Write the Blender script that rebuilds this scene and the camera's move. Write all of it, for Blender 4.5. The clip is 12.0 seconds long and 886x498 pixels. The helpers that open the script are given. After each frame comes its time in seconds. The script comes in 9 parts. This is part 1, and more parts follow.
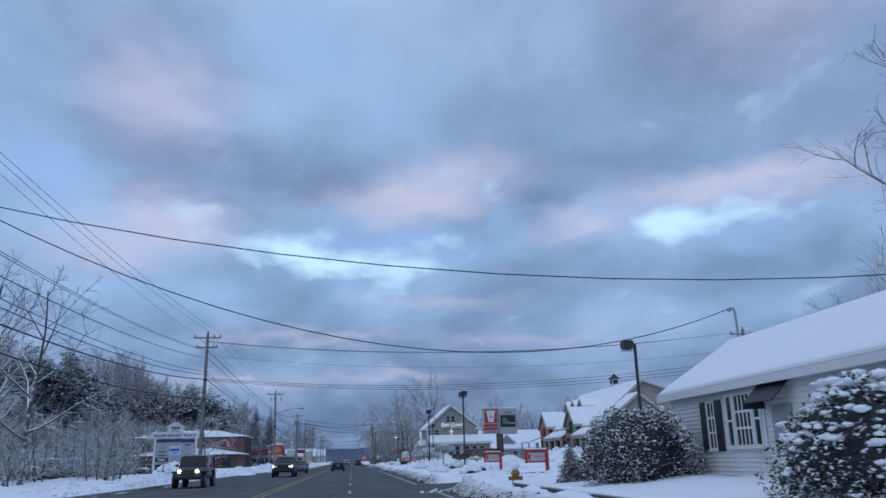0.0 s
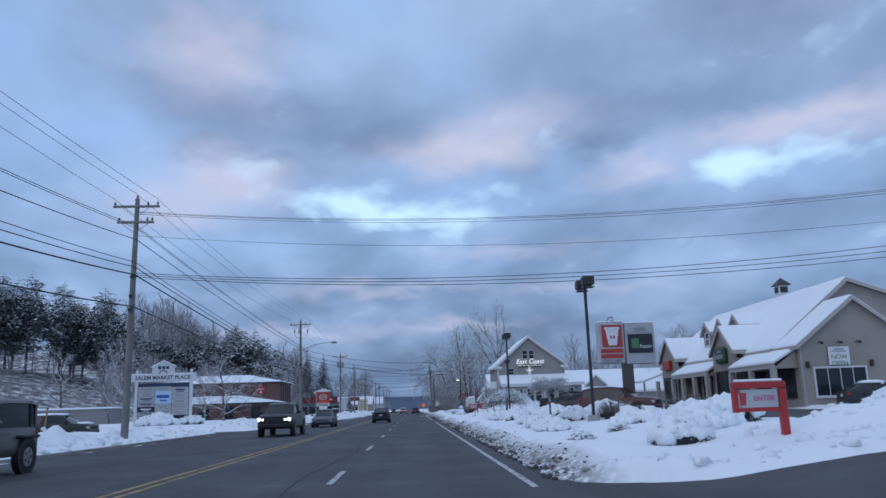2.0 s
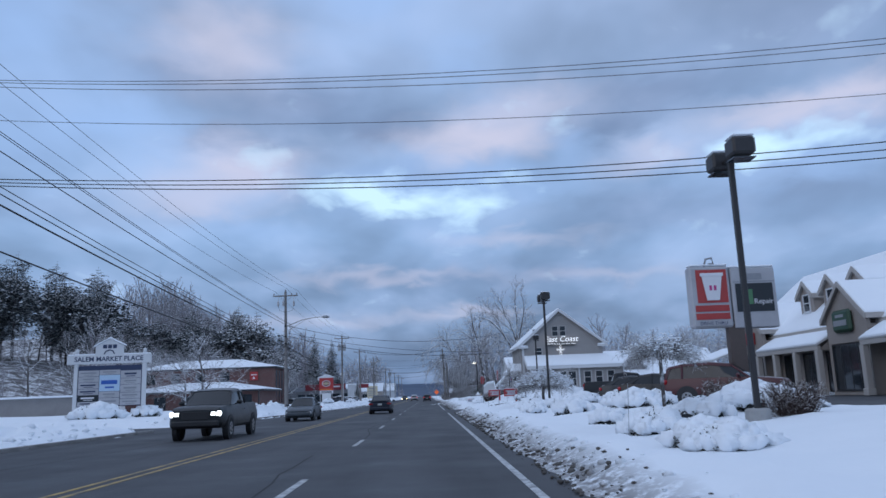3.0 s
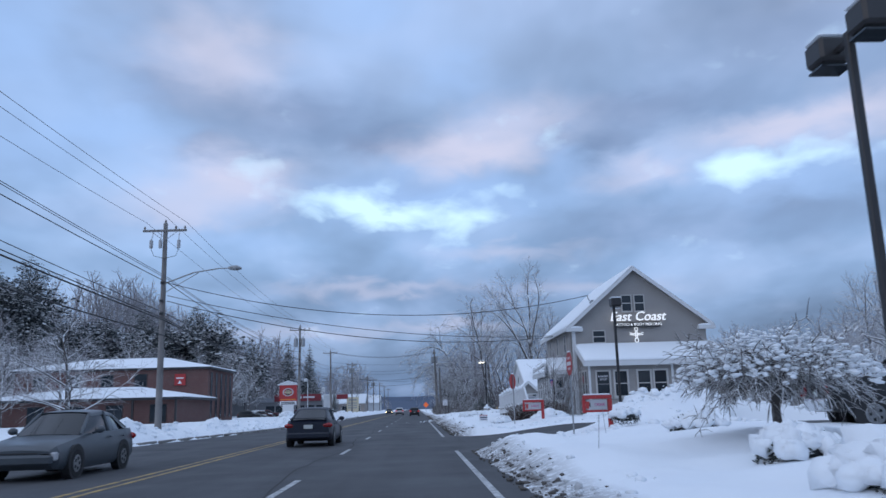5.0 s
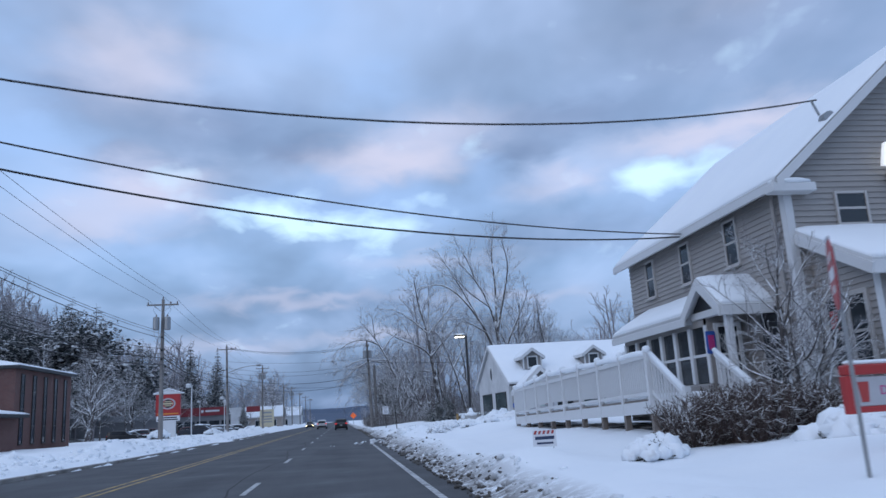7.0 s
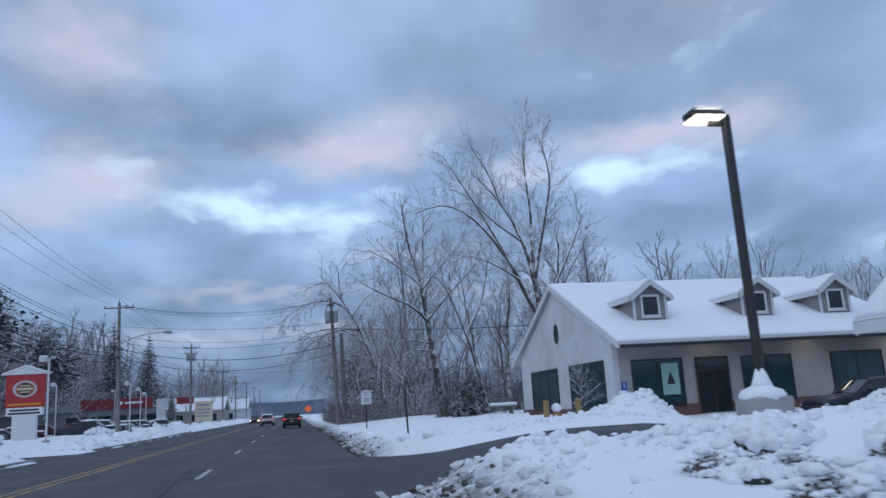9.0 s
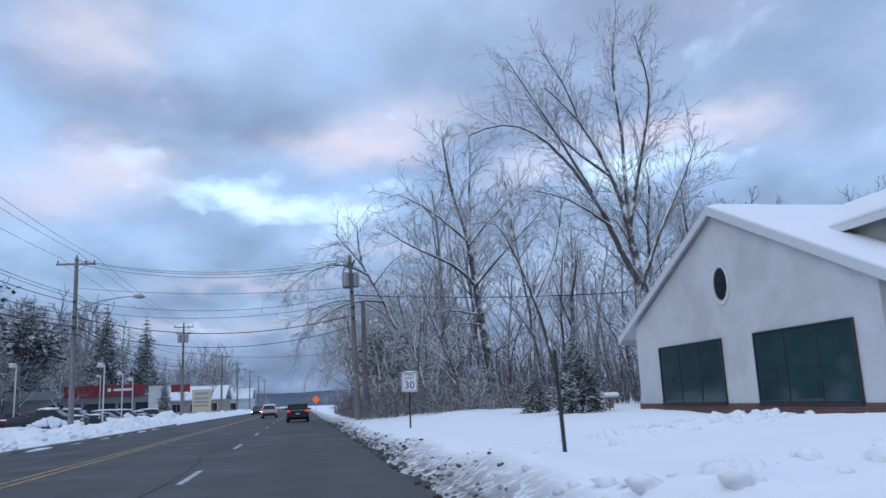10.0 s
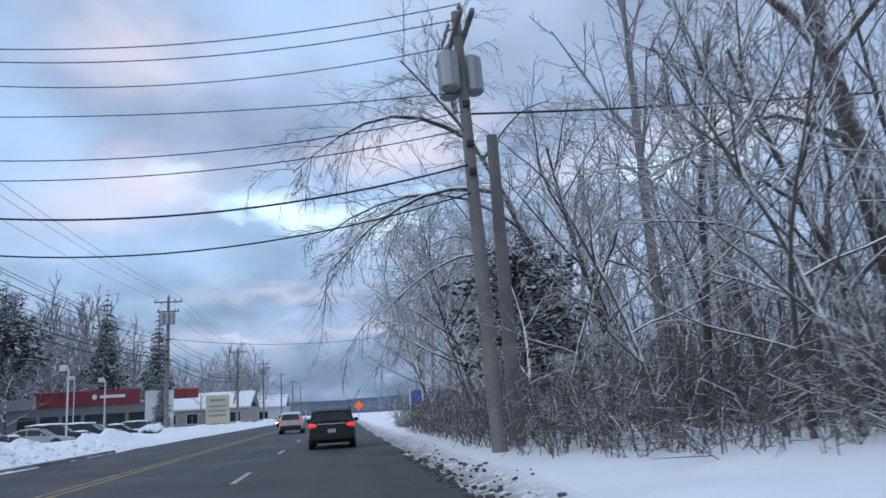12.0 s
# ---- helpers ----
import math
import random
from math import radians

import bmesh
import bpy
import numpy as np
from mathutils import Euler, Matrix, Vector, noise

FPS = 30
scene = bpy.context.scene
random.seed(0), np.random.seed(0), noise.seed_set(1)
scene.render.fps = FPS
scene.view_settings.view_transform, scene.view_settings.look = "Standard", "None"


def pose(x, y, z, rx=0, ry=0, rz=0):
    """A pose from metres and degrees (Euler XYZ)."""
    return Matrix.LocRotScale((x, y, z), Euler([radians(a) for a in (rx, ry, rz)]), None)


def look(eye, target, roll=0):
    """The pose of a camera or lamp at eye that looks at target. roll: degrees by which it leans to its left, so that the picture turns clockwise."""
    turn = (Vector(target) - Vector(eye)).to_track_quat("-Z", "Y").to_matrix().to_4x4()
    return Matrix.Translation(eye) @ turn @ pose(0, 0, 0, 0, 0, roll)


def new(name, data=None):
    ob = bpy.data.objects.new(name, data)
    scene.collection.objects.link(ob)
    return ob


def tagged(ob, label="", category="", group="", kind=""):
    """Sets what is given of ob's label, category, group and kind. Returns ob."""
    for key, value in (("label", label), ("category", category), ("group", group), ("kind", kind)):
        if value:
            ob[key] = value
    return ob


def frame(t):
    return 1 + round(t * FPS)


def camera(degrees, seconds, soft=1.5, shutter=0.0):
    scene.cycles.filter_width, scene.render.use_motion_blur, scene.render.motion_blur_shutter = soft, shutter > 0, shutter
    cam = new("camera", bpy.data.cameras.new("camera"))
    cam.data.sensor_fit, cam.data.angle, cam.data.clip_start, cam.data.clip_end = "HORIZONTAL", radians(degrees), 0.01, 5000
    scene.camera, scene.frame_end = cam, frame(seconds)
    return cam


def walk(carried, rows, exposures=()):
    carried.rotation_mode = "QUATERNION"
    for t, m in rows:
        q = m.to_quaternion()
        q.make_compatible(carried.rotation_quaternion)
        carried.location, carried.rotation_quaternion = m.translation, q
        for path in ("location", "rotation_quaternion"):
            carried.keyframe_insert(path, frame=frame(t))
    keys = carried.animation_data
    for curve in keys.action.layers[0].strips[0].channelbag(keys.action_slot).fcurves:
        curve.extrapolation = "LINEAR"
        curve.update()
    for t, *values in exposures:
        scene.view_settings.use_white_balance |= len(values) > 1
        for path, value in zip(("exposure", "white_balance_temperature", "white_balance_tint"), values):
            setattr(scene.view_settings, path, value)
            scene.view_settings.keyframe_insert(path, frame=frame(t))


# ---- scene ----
# camera: seconds, eye x y z in metres, yaw, pitch, roll in degrees
cam = camera(59.95, 12.0, shutter=0.1)
ROWS = [
    (0.0, 0.072, -0.000, 1.300, -6.542, 15.255, 1.402),
    (0.5, 0.446, 7.545, 1.303, -5.425, 14.559, 1.640),
    (1.0, 0.829, 15.043, 1.305, -4.205, 13.636, 1.851),
    (1.5, 1.219, 22.605, 1.303, -3.014, 12.567, 1.913),
    (2.0, 1.577, 30.212, 1.300, -2.105, 11.655, 1.887),
    (2.5, 1.878, 38.105, 1.301, -1.463, 11.058, 1.972),
    (3.0, 2.091, 46.071, 1.304, -1.095, 10.753, 2.111),
    (3.2, 2.159, 49.310, 1.304, -1.022, 10.780, 2.155),
    (4.8, 2.334, 75.502, 1.301, -1.487, 11.451, 1.436),
    (5.0, 2.316, 78.697, 1.301, -1.898, 11.686, 1.500),
    (5.5, 2.236, 86.649, 1.298, -3.313, 12.254, 1.776),
    (6.0, 2.131, 94.620, 1.297, -5.104, 12.705, 2.271),
    (6.5, 2.018, 102.405, 1.296, -7.091, 12.832, 2.964),
    (7.0, 1.931, 110.211, 1.298, -7.354, 12.142, 3.366),
    (7.2, 1.913, 113.244, 1.300, -7.061, 11.961, 3.543),
    (8.8, 2.201, 138.966, 1.309, -10.321, 11.685, 2.875),
    (9.0, 2.209, 142.069, 1.307, -10.656, 11.512, 3.302),
    (9.5, 2.199, 149.795, 1.297, -10.441, 11.572, 3.115),
    (10.0, 2.144, 157.615, 1.290, -10.239, 11.058, 2.450),
    (10.5, 2.121, 165.718, 1.291, -10.521, 10.940, 2.123),
    (11.0, 2.191, 173.995, 1.298, -10.008, 11.250, 2.269),
    (11.5, 2.259, 182.227, 1.296, -8.700, 11.368, 2.818),
    (12.0, 2.247, 190.542, 1.280, -7.338, 11.624, 3.324),
]
EXPOSURES = [(0.0, -.17, 6300, 10), (1.0, -.18, 6350, 10), (1.5, -.23, 6350, 10), (2.0, -.08, 6400, 10), (2.5, -.04, 6450, 10), (5.5, .09, 6500, 10), (6.0, .02, 6500, 10), (6.5, .08, 6500, 10), (7.0, .11, 6500, 10), (9.0, -.04, 6600, 10), (9.6, .13, 6700, 10), (11.3, .32, 7050, 10), (12.0, .32, 7150, 10)]
walk(cam, [(t, pose(x, y, z, 90 + pitch, roll, yaw)) for t, x, y, z, yaw, pitch, roll in ROWS], EXPOSURES)

# ---------------------------------------------------------------- sky and light
def node_kit(tree):
    """Small helpers to write node maths as expressions."""
    def add(kind, **props):
        n = tree.nodes.new(kind)
        for key, value in props.items():
            if key == "operation": n.operation = value
            elif key == "blend_type": n.blend_type = value
            elif key == "data_type": n.data_type = value
            elif key == "sky_type": n.sky_type = value
            elif key == "noise_dimensions": n.noise_dimensions = value
            elif key == "feature": n.feature = value
        return n

    def put(socket, value):
        if hasattr(value, "is_linked"):
            tree.links.new(value, socket)
        else:
            socket.default_value = value

    def m(op, a, b=0.0, c=0.0, clamp=False):
        n = add("ShaderNodeMath", operation=op)
        n.use_clamp = clamp
        for s, value in zip(n.inputs, (a, b, c)):
            put(s, value)
        return n.outputs[0]

    def mix(fac, a, b, blend="MIX"):
        n = add("ShaderNodeMix", data_type="RGBA", blend_type=blend)
        put(n.inputs[0], fac)
        for s, value in ((n.inputs[6], a), (n.inputs[7], b)):
            put(s, (*value, 1) if isinstance(value, tuple) and len(value) == 3 else value)
        return n.outputs[2]

    def ramp(fac, stops):
        n = add("ShaderNodeValToRGB")
        put(n.inputs[0], fac)
        el = n.color_ramp.elements
        while len(el) < len(stops):
            el.new(0.5)
        for e, (at, col) in zip(el, stops):
            e.position, e.color = at, ((*col, 1) if not isinstance(col, float) else (col, col, col, 1))
        return n.outputs[0]

    def noise_tex(vector, scale, detail=4.0, rough=0.5, warp=0.0):
        n = add("ShaderNodeTexNoise")
        put(n.inputs["Vector"], vector)
        n.inputs["Scale"].default_value, n.inputs["Detail"].default_value = scale, detail
        n.inputs["Roughness"].default_value, n.inputs["Distortion"].default_value = rough, warp
        return n.outputs["Fac"]

    return add, put, m, mix, ramp, noise_tex


world = bpy.data.worlds.new("overcast_dusk")
scene.world = world
world.use_nodes = True
wt = world.node_tree
wt.nodes.clear()
add, put, m, mix, ramp, noise_tex = node_kit(wt)
SUN_AZ, SUN_EL = 235.0, 9.0   # the low sun stands behind the clouds, across the road
coord = add("ShaderNodeTexCoord").outputs["Generated"]
sep = add("ShaderNodeSeparateXYZ")
put(sep.inputs[0], coord)
dx, dy, dz = sep.outputs
el = m("MULTIPLY", m("ARCSINE", dz), 57.2958)
az = m("MULTIPLY", m("ARCTAN2", dx, dy), 57.2958)
lift = m("ADD", m("MAXIMUM", dz, 0.0), 0.30)
plane = add("ShaderNodeCombineXYZ")
put(plane.inputs[0], m("DIVIDE", dx, lift))
put(plane.inputs[1], m("MULTIPLY", m("DIVIDE", dy, lift), 0.8))
big = noise_tex(plane.outputs[0], 1.9, 4.0, 0.45, 0.2)
fine = noise_tex(plane.outputs[0], 5.0, 3.0, 0.45, 0.2)
finer = noise_tex(plane.outputs[0], 15.0, 3.0, 0.5, 0.3)
flat = add("ShaderNodeCombineXYZ")
put(flat.inputs[0], m("MULTIPLY", az, 0.055))
put(flat.inputs[1], m("MULTIPLY", el, 0.11))
wob_a = m("MULTIPLY", m("SUBTRACT", noise_tex(flat.outputs[0], 3.1, 4.0, 0.5), 0.5), 7.0)
wob_e = m("MULTIPLY", m("SUBTRACT", noise_tex(flat.outputs[0], 4.3, 4.0, 0.5, 0.4), 0.5), 3.4)
azw, elw = m("ADD", az, wob_a), m("ADD", el, wob_e)


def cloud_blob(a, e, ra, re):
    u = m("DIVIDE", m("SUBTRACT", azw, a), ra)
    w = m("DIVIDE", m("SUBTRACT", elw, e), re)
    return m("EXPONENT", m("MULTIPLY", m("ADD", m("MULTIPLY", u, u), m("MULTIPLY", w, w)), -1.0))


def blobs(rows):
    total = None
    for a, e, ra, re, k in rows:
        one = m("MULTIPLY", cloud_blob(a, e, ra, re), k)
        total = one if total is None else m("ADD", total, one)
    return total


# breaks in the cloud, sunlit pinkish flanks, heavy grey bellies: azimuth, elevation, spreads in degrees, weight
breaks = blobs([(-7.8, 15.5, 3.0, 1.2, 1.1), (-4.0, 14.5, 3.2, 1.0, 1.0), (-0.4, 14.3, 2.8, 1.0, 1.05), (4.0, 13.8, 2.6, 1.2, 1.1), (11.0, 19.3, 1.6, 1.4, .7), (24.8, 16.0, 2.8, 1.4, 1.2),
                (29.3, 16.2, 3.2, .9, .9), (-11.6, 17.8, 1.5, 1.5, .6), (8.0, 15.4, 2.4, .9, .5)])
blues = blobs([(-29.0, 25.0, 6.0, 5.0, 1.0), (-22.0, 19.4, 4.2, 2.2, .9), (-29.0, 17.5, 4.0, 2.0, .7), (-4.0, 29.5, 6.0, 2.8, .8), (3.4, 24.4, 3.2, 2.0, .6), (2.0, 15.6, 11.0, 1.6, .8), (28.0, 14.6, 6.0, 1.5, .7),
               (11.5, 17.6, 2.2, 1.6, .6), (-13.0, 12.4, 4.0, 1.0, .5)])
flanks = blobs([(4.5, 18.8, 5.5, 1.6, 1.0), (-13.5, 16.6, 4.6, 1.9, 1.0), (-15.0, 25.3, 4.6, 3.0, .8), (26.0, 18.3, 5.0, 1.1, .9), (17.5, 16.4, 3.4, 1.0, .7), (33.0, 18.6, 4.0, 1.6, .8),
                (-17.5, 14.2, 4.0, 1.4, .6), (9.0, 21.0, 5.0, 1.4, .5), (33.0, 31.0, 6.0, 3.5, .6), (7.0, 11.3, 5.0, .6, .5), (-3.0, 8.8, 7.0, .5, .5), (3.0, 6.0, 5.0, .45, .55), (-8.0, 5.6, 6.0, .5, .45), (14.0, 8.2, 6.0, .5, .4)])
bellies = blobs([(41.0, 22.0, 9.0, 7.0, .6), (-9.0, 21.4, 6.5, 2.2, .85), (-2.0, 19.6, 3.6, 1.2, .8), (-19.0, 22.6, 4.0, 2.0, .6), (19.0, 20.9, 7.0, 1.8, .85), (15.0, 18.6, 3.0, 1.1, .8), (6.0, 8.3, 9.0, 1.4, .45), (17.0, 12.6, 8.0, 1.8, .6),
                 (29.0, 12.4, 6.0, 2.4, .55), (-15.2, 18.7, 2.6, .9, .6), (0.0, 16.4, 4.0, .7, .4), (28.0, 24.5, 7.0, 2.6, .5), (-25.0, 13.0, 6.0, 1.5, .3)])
sky = add("ShaderNodeTexSky", sky_type="NISHITA")
sky.sun_disc, sky.sun_elevation, sky.sun_rotation = False, radians(SUN_EL), radians(SUN_AZ)
clear = mix(1.0, sky.outputs[0], (0.085, 0.085, 0.085), "MULTIPLY")
depth = ramp(m("DIVIDE", el, 90.0), [(0.0, (.105, .175, .32)), (0.045, (.205, .305, .49)), (0.13, (.275, .43, .70)),
                                      (0.24, (.305, .445, .71)), (0.36, (.35, .475, .735)), (0.6, (.44, .56, .80)), (1.0, (.50, .62, .85))])
cover = mix(1.0, ramp(big, [(0.30, 0.66), (0.5, 1.0), (0.72, 1.30)]), ramp(m('MULTIPLY_ADD', dy, -0.5, 0.5), [(0.5, (1.0, 1.0, 1.0)), (0.95, (1.2, 1.18, 1.16))]), 'MULTIPLY')
tuft = ramp(fine, [(0.30, 0.88), (0.5, 1.0), (0.7, 1.12)])
cloud = mix(1.0, mix(1.0, depth, cover, "MULTIPLY"), tuft, "MULTIPLY")
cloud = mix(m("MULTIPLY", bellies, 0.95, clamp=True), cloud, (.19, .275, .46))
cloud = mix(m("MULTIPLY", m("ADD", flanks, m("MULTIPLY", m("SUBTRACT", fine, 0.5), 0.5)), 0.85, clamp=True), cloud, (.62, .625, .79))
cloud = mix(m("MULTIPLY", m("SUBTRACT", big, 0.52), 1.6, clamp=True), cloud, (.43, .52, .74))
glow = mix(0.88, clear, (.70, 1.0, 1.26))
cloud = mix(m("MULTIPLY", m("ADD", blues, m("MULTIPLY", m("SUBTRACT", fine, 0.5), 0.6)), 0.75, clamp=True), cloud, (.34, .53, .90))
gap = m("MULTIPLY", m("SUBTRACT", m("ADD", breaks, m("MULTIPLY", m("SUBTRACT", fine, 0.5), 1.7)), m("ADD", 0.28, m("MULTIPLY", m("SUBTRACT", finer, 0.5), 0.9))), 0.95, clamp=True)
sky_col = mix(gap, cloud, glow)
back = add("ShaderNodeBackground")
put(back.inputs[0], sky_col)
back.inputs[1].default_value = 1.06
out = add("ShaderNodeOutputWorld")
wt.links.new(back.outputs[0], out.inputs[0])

sun = new("sun", bpy.data.lights.new("sun", "SUN"))
sun.data.energy, sun.data.angle, sun.data.color = 0.36, radians(40), (1.0, .93, .90)
sun.matrix_world = look((0, 0, 300), (-math.sin(radians(SUN_AZ)) * 100, -math.cos(radians(SUN_AZ)) * 100, 300 - 100 * math.tan(radians(25))))


# ---------------------------------------------------------------- materials
def material(name, colour, rough=0.7, metal=0.0, spread=0.15, grain=8.0, bump=0.1, bump_scale=40.0, stain=None, stain_scale=0.6, emit=None, power=0.0, coat=0.0, random_hue=0.0):
    """A surface with variation at two scales: grain and stains, both in metres."""
    mat = bpy.data.materials.new(name)
    mat.use_nodes = True
    t = mat.node_tree
    add, put, m, mix, ramp, noise_tex = node_kit(t)
    bsdf = t.nodes["Principled BSDF"]
    at = add("ShaderNodeTexCoord").outputs["Object"]
    g = noise_tex(at, grain, 4.0, 0.6)
    dark, light = tuple(c * (1 - spread) for c in colour), tuple(min(1.0, c * (1 + spread)) for c in colour)
    col = mix(g, dark, light)
    if stain:
        s = ramp(noise_tex(at, stain_scale, 5.0, 0.6, 0.4), [(0.42, 0.0), (0.68, 1.0)])
        col = mix(s, col, stain)
    if random_hue:
        info = add("ShaderNodeObjectInfo")
        col = mix(m("MULTIPLY", info.outputs["Random"], random_hue), col, tuple(c * 0.4 for c in colour))
    put(bsdf.inputs["Base Color"], col)
    put(bsdf.inputs["Roughness"], m("ADD", rough, m("MULTIPLY", m("SUBTRACT", g, 0.5), 0.18), clamp=True))
    bsdf.inputs["Metallic"].default_value = metal
    bsdf.inputs["Coat Weight"].default_value = coat
    if emit:
        bsdf.inputs["Emission Color"].default_value = (*emit, 1)
        bsdf.inputs["Emission Strength"].default_value = power
    if bump:
        b = add("ShaderNodeBump")
        b.inputs["Strength"].default_value, b.inputs["Distance"].default_value = bump, 0.02
        put(b.inputs["Height"], noise_tex(at, bump_scale, 3.0, 0.6))
        put(bsdf.inputs["Normal"], b.outputs[0])
    return mat


def snowy(name, colour, rough, amount=0.35, bump=0.25, scale=3.0, spread=0.3, grain=10.0, soft=0.25):
    """A surface whose upward sides carry fresh snow."""
    mat = bpy.data.materials.new(name)
    mat.use_nodes = True
    t = mat.node_tree
    add, put, m, mix, ramp, noise_tex = node_kit(t)
    bsdf = t.nodes["Principled BSDF"]
    at = add("ShaderNodeTexCoord").outputs["Object"]
    geo = add("ShaderNodeNewGeometry")
    sp = add("ShaderNodeSeparateXYZ")
    put(sp.inputs[0], geo.outputs["Normal"])
    up = m("ADD", sp.outputs[2], m("MULTIPLY", m("SUBTRACT", noise_tex(at, scale, 4.0, 0.65), 0.5), 1.3))
    lies = m("MULTIPLY", m("SUBTRACT", up, amount), 1.0 / soft, clamp=True)
    g = noise_tex(at, grain, 3.0, 0.6)
    col = mix(g, tuple(c * (1 - spread) for c in colour), tuple(c * (1 + spread) for c in colour))
    put(bsdf.inputs["Base Color"], mix(lies, col, (.84, .86, .88)))
    bsdf.inputs["Roughness"].default_value = rough
    if bump:
        b = add("ShaderNodeBump")
        b.inputs["Strength"].default_value, b.inputs["Distance"].default_value = bump, 0.05
        put(b.inputs["Height"], noise_tex(at, 12.0, 3.0, 0.6))
        put(bsdf.inputs["Normal"], b.outputs[0])
    return mat


def snow_material(name, dirt=0.0):
    mat = bpy.data.materials.new(name)
    mat.use_nodes = True
    t = mat.node_tree
    add, put, m, mix, ramp, noise_tex = node_kit(t)
    bsdf = t.nodes["Principled BSDF"]
    at = add("ShaderNodeTexCoord").outputs["Object"]
    col = mix(noise_tex(at, 0.7, 5.0, 0.6), (.82, .865, .915), (.90, .93, .955))
    if dirt:
        spots = ramp(noise_tex(at, 5.0, 6.0, 0.7, 0.3), [(0.36, 0.0), (0.52, 1.0)])
        # grit thrown up by ploughs lies within the first metre and a half beside the carriageway
        sp = add("ShaderNodeSeparateXYZ")
        put(sp.inputs[0], at)
        near = m("SUBTRACT", 1.0, m("DIVIDE", m("ABSOLUTE", m("SUBTRACT", sp.outputs[0], 4.25)), 0.85), clamp=True)
        col = mix(m("MULTIPLY", m("MULTIPLY", spots, near), dirt, clamp=True), col, (.20, .19, .185))
    put(bsdf.inputs["Base Color"], col)
    bsdf.inputs["Roughness"].default_value = 0.75
    b = add("ShaderNodeBump")
    b.inputs["Strength"].default_value, b.inputs["Distance"].default_value = 0.22, 0.05
    put(b.inputs["Height"], m("ADD", noise_tex(at, 6.0, 5.0, 0.6), m("MULTIPLY", noise_tex(at, 40.0, 2.0, 0.5), 0.2)))
    put(bsdf.inputs["Normal"], b.outputs[0])
    return mat


def asphalt_material(name):
    mat = bpy.data.materials.new(name)
    mat.use_nodes = True
    t = mat.node_tree
    add, put, m, mix, ramp, noise_tex = node_kit(t)
    bsdf = t.nodes["Principled BSDF"]
    at = add("ShaderNodeTexCoord").outputs["Object"]
    mp = add("ShaderNodeMapping")
    put(mp.inputs[0], at)
    mp.inputs["Scale"].default_value = (1.0, 0.06, 1.0)
    tracks = noise_tex(mp.outputs[0], 0.9, 4.0, 0.55)
    grit = noise_tex(at, 60.0, 3.0, 0.7)
    patch = noise_tex(at, 0.35, 5.0, 0.6)
    col = mix(ramp(tracks, [(0.35, 0.0), (0.65, 1.0)]), (.045, .047, .052), (.078, .080, .086))
    col = mix(ramp(patch, [(0.45, 0.0), (0.7, 0.7)]), col, (.035, .037, .042))
    col = mix(m("MULTIPLY", grit, 0.35), col, (.12, .12, .125))
    put(bsdf.inputs["Base Color"], col)
    put(bsdf.inputs["Roughness"], ramp(patch, [(0.40, 0.80), (0.62, 0.62), (0.75, 0.48)]))
    b = add("ShaderNodeBump")
    b.inputs["Strength"].default_value, b.inputs["Distance"].default_value = 0.35, 0.01
    bsdf.inputs["Specular IOR Level"].default_value = 0.3
    put(b.inputs["Height"], grit)
    put(bsdf.inputs["Normal"], b.outputs[0])
    return mat


def brick_material(name):
    mat = bpy.data.materials.new(name)
    mat.use_nodes = True
    t = mat.node_tree
    add, put, m, mix, ramp, noise_tex = node_kit(t)
    bsdf = t.nodes["Principled BSDF"]
    at = add("ShaderNodeTexCoord").outputs["Object"]
    sp = add("ShaderNodeSeparateXYZ")
    put(sp.inputs[0], at)
    cb = add("ShaderNodeCombineXYZ")
    put(cb.inputs[0], m("ADD", sp.outputs[0], sp.outputs[1]))
    put(cb.inputs[1], sp.outputs[2])
    br = add("ShaderNodeTexBrick")
    put(br.inputs["Vector"], cb.outputs[0])
    br.inputs["Scale"].default_value = 1.0
    br.inputs["Brick Width"].default_value, br.inputs["Row Height"].default_value, br.inputs["Mortar Size"].default_value = 0.21, 0.075, 0.008
    br.inputs["Color1"].default_value, br.inputs["Color2"].default_value = (.165, .070, .060, 1), (.115, .050, .046, 1)
    br.inputs["Mortar"].default_value = (.16, .14, .13, 1)
    col = mix(ramp(noise_tex(at, 0.7, 4.0, 0.6), [(0.4, 0.0), (0.75, 0.6)]), br.outputs[0], (.12, .055, .05))
    put(bsdf.inputs["Base Color"], col)
    bsdf.inputs["Roughness"].default_value = 0.85
    return mat


def glass_material(name, tint=(.02, .025, .03), rough=0.06):
    mat = bpy.data.materials.new(name)
    mat.use_nodes = True
    t = mat.node_tree
    add, put, m, mix, ramp, noise_tex = node_kit(t)
    bsdf = t.nodes["Principled BSDF"]
    at = add("ShaderNodeTexCoord").outputs["Object"]
    put(bsdf.inputs["Base Color"], mix(noise_tex(at, 0.9, 3.0, 0.6), tuple(c * 0.6 for c in tint), tuple(c * 1.9 for c in tint)))
    bsdf.inputs["Roughness"].default_value = rough
    bsdf.inputs["IOR"].default_value = 1.5
    return mat


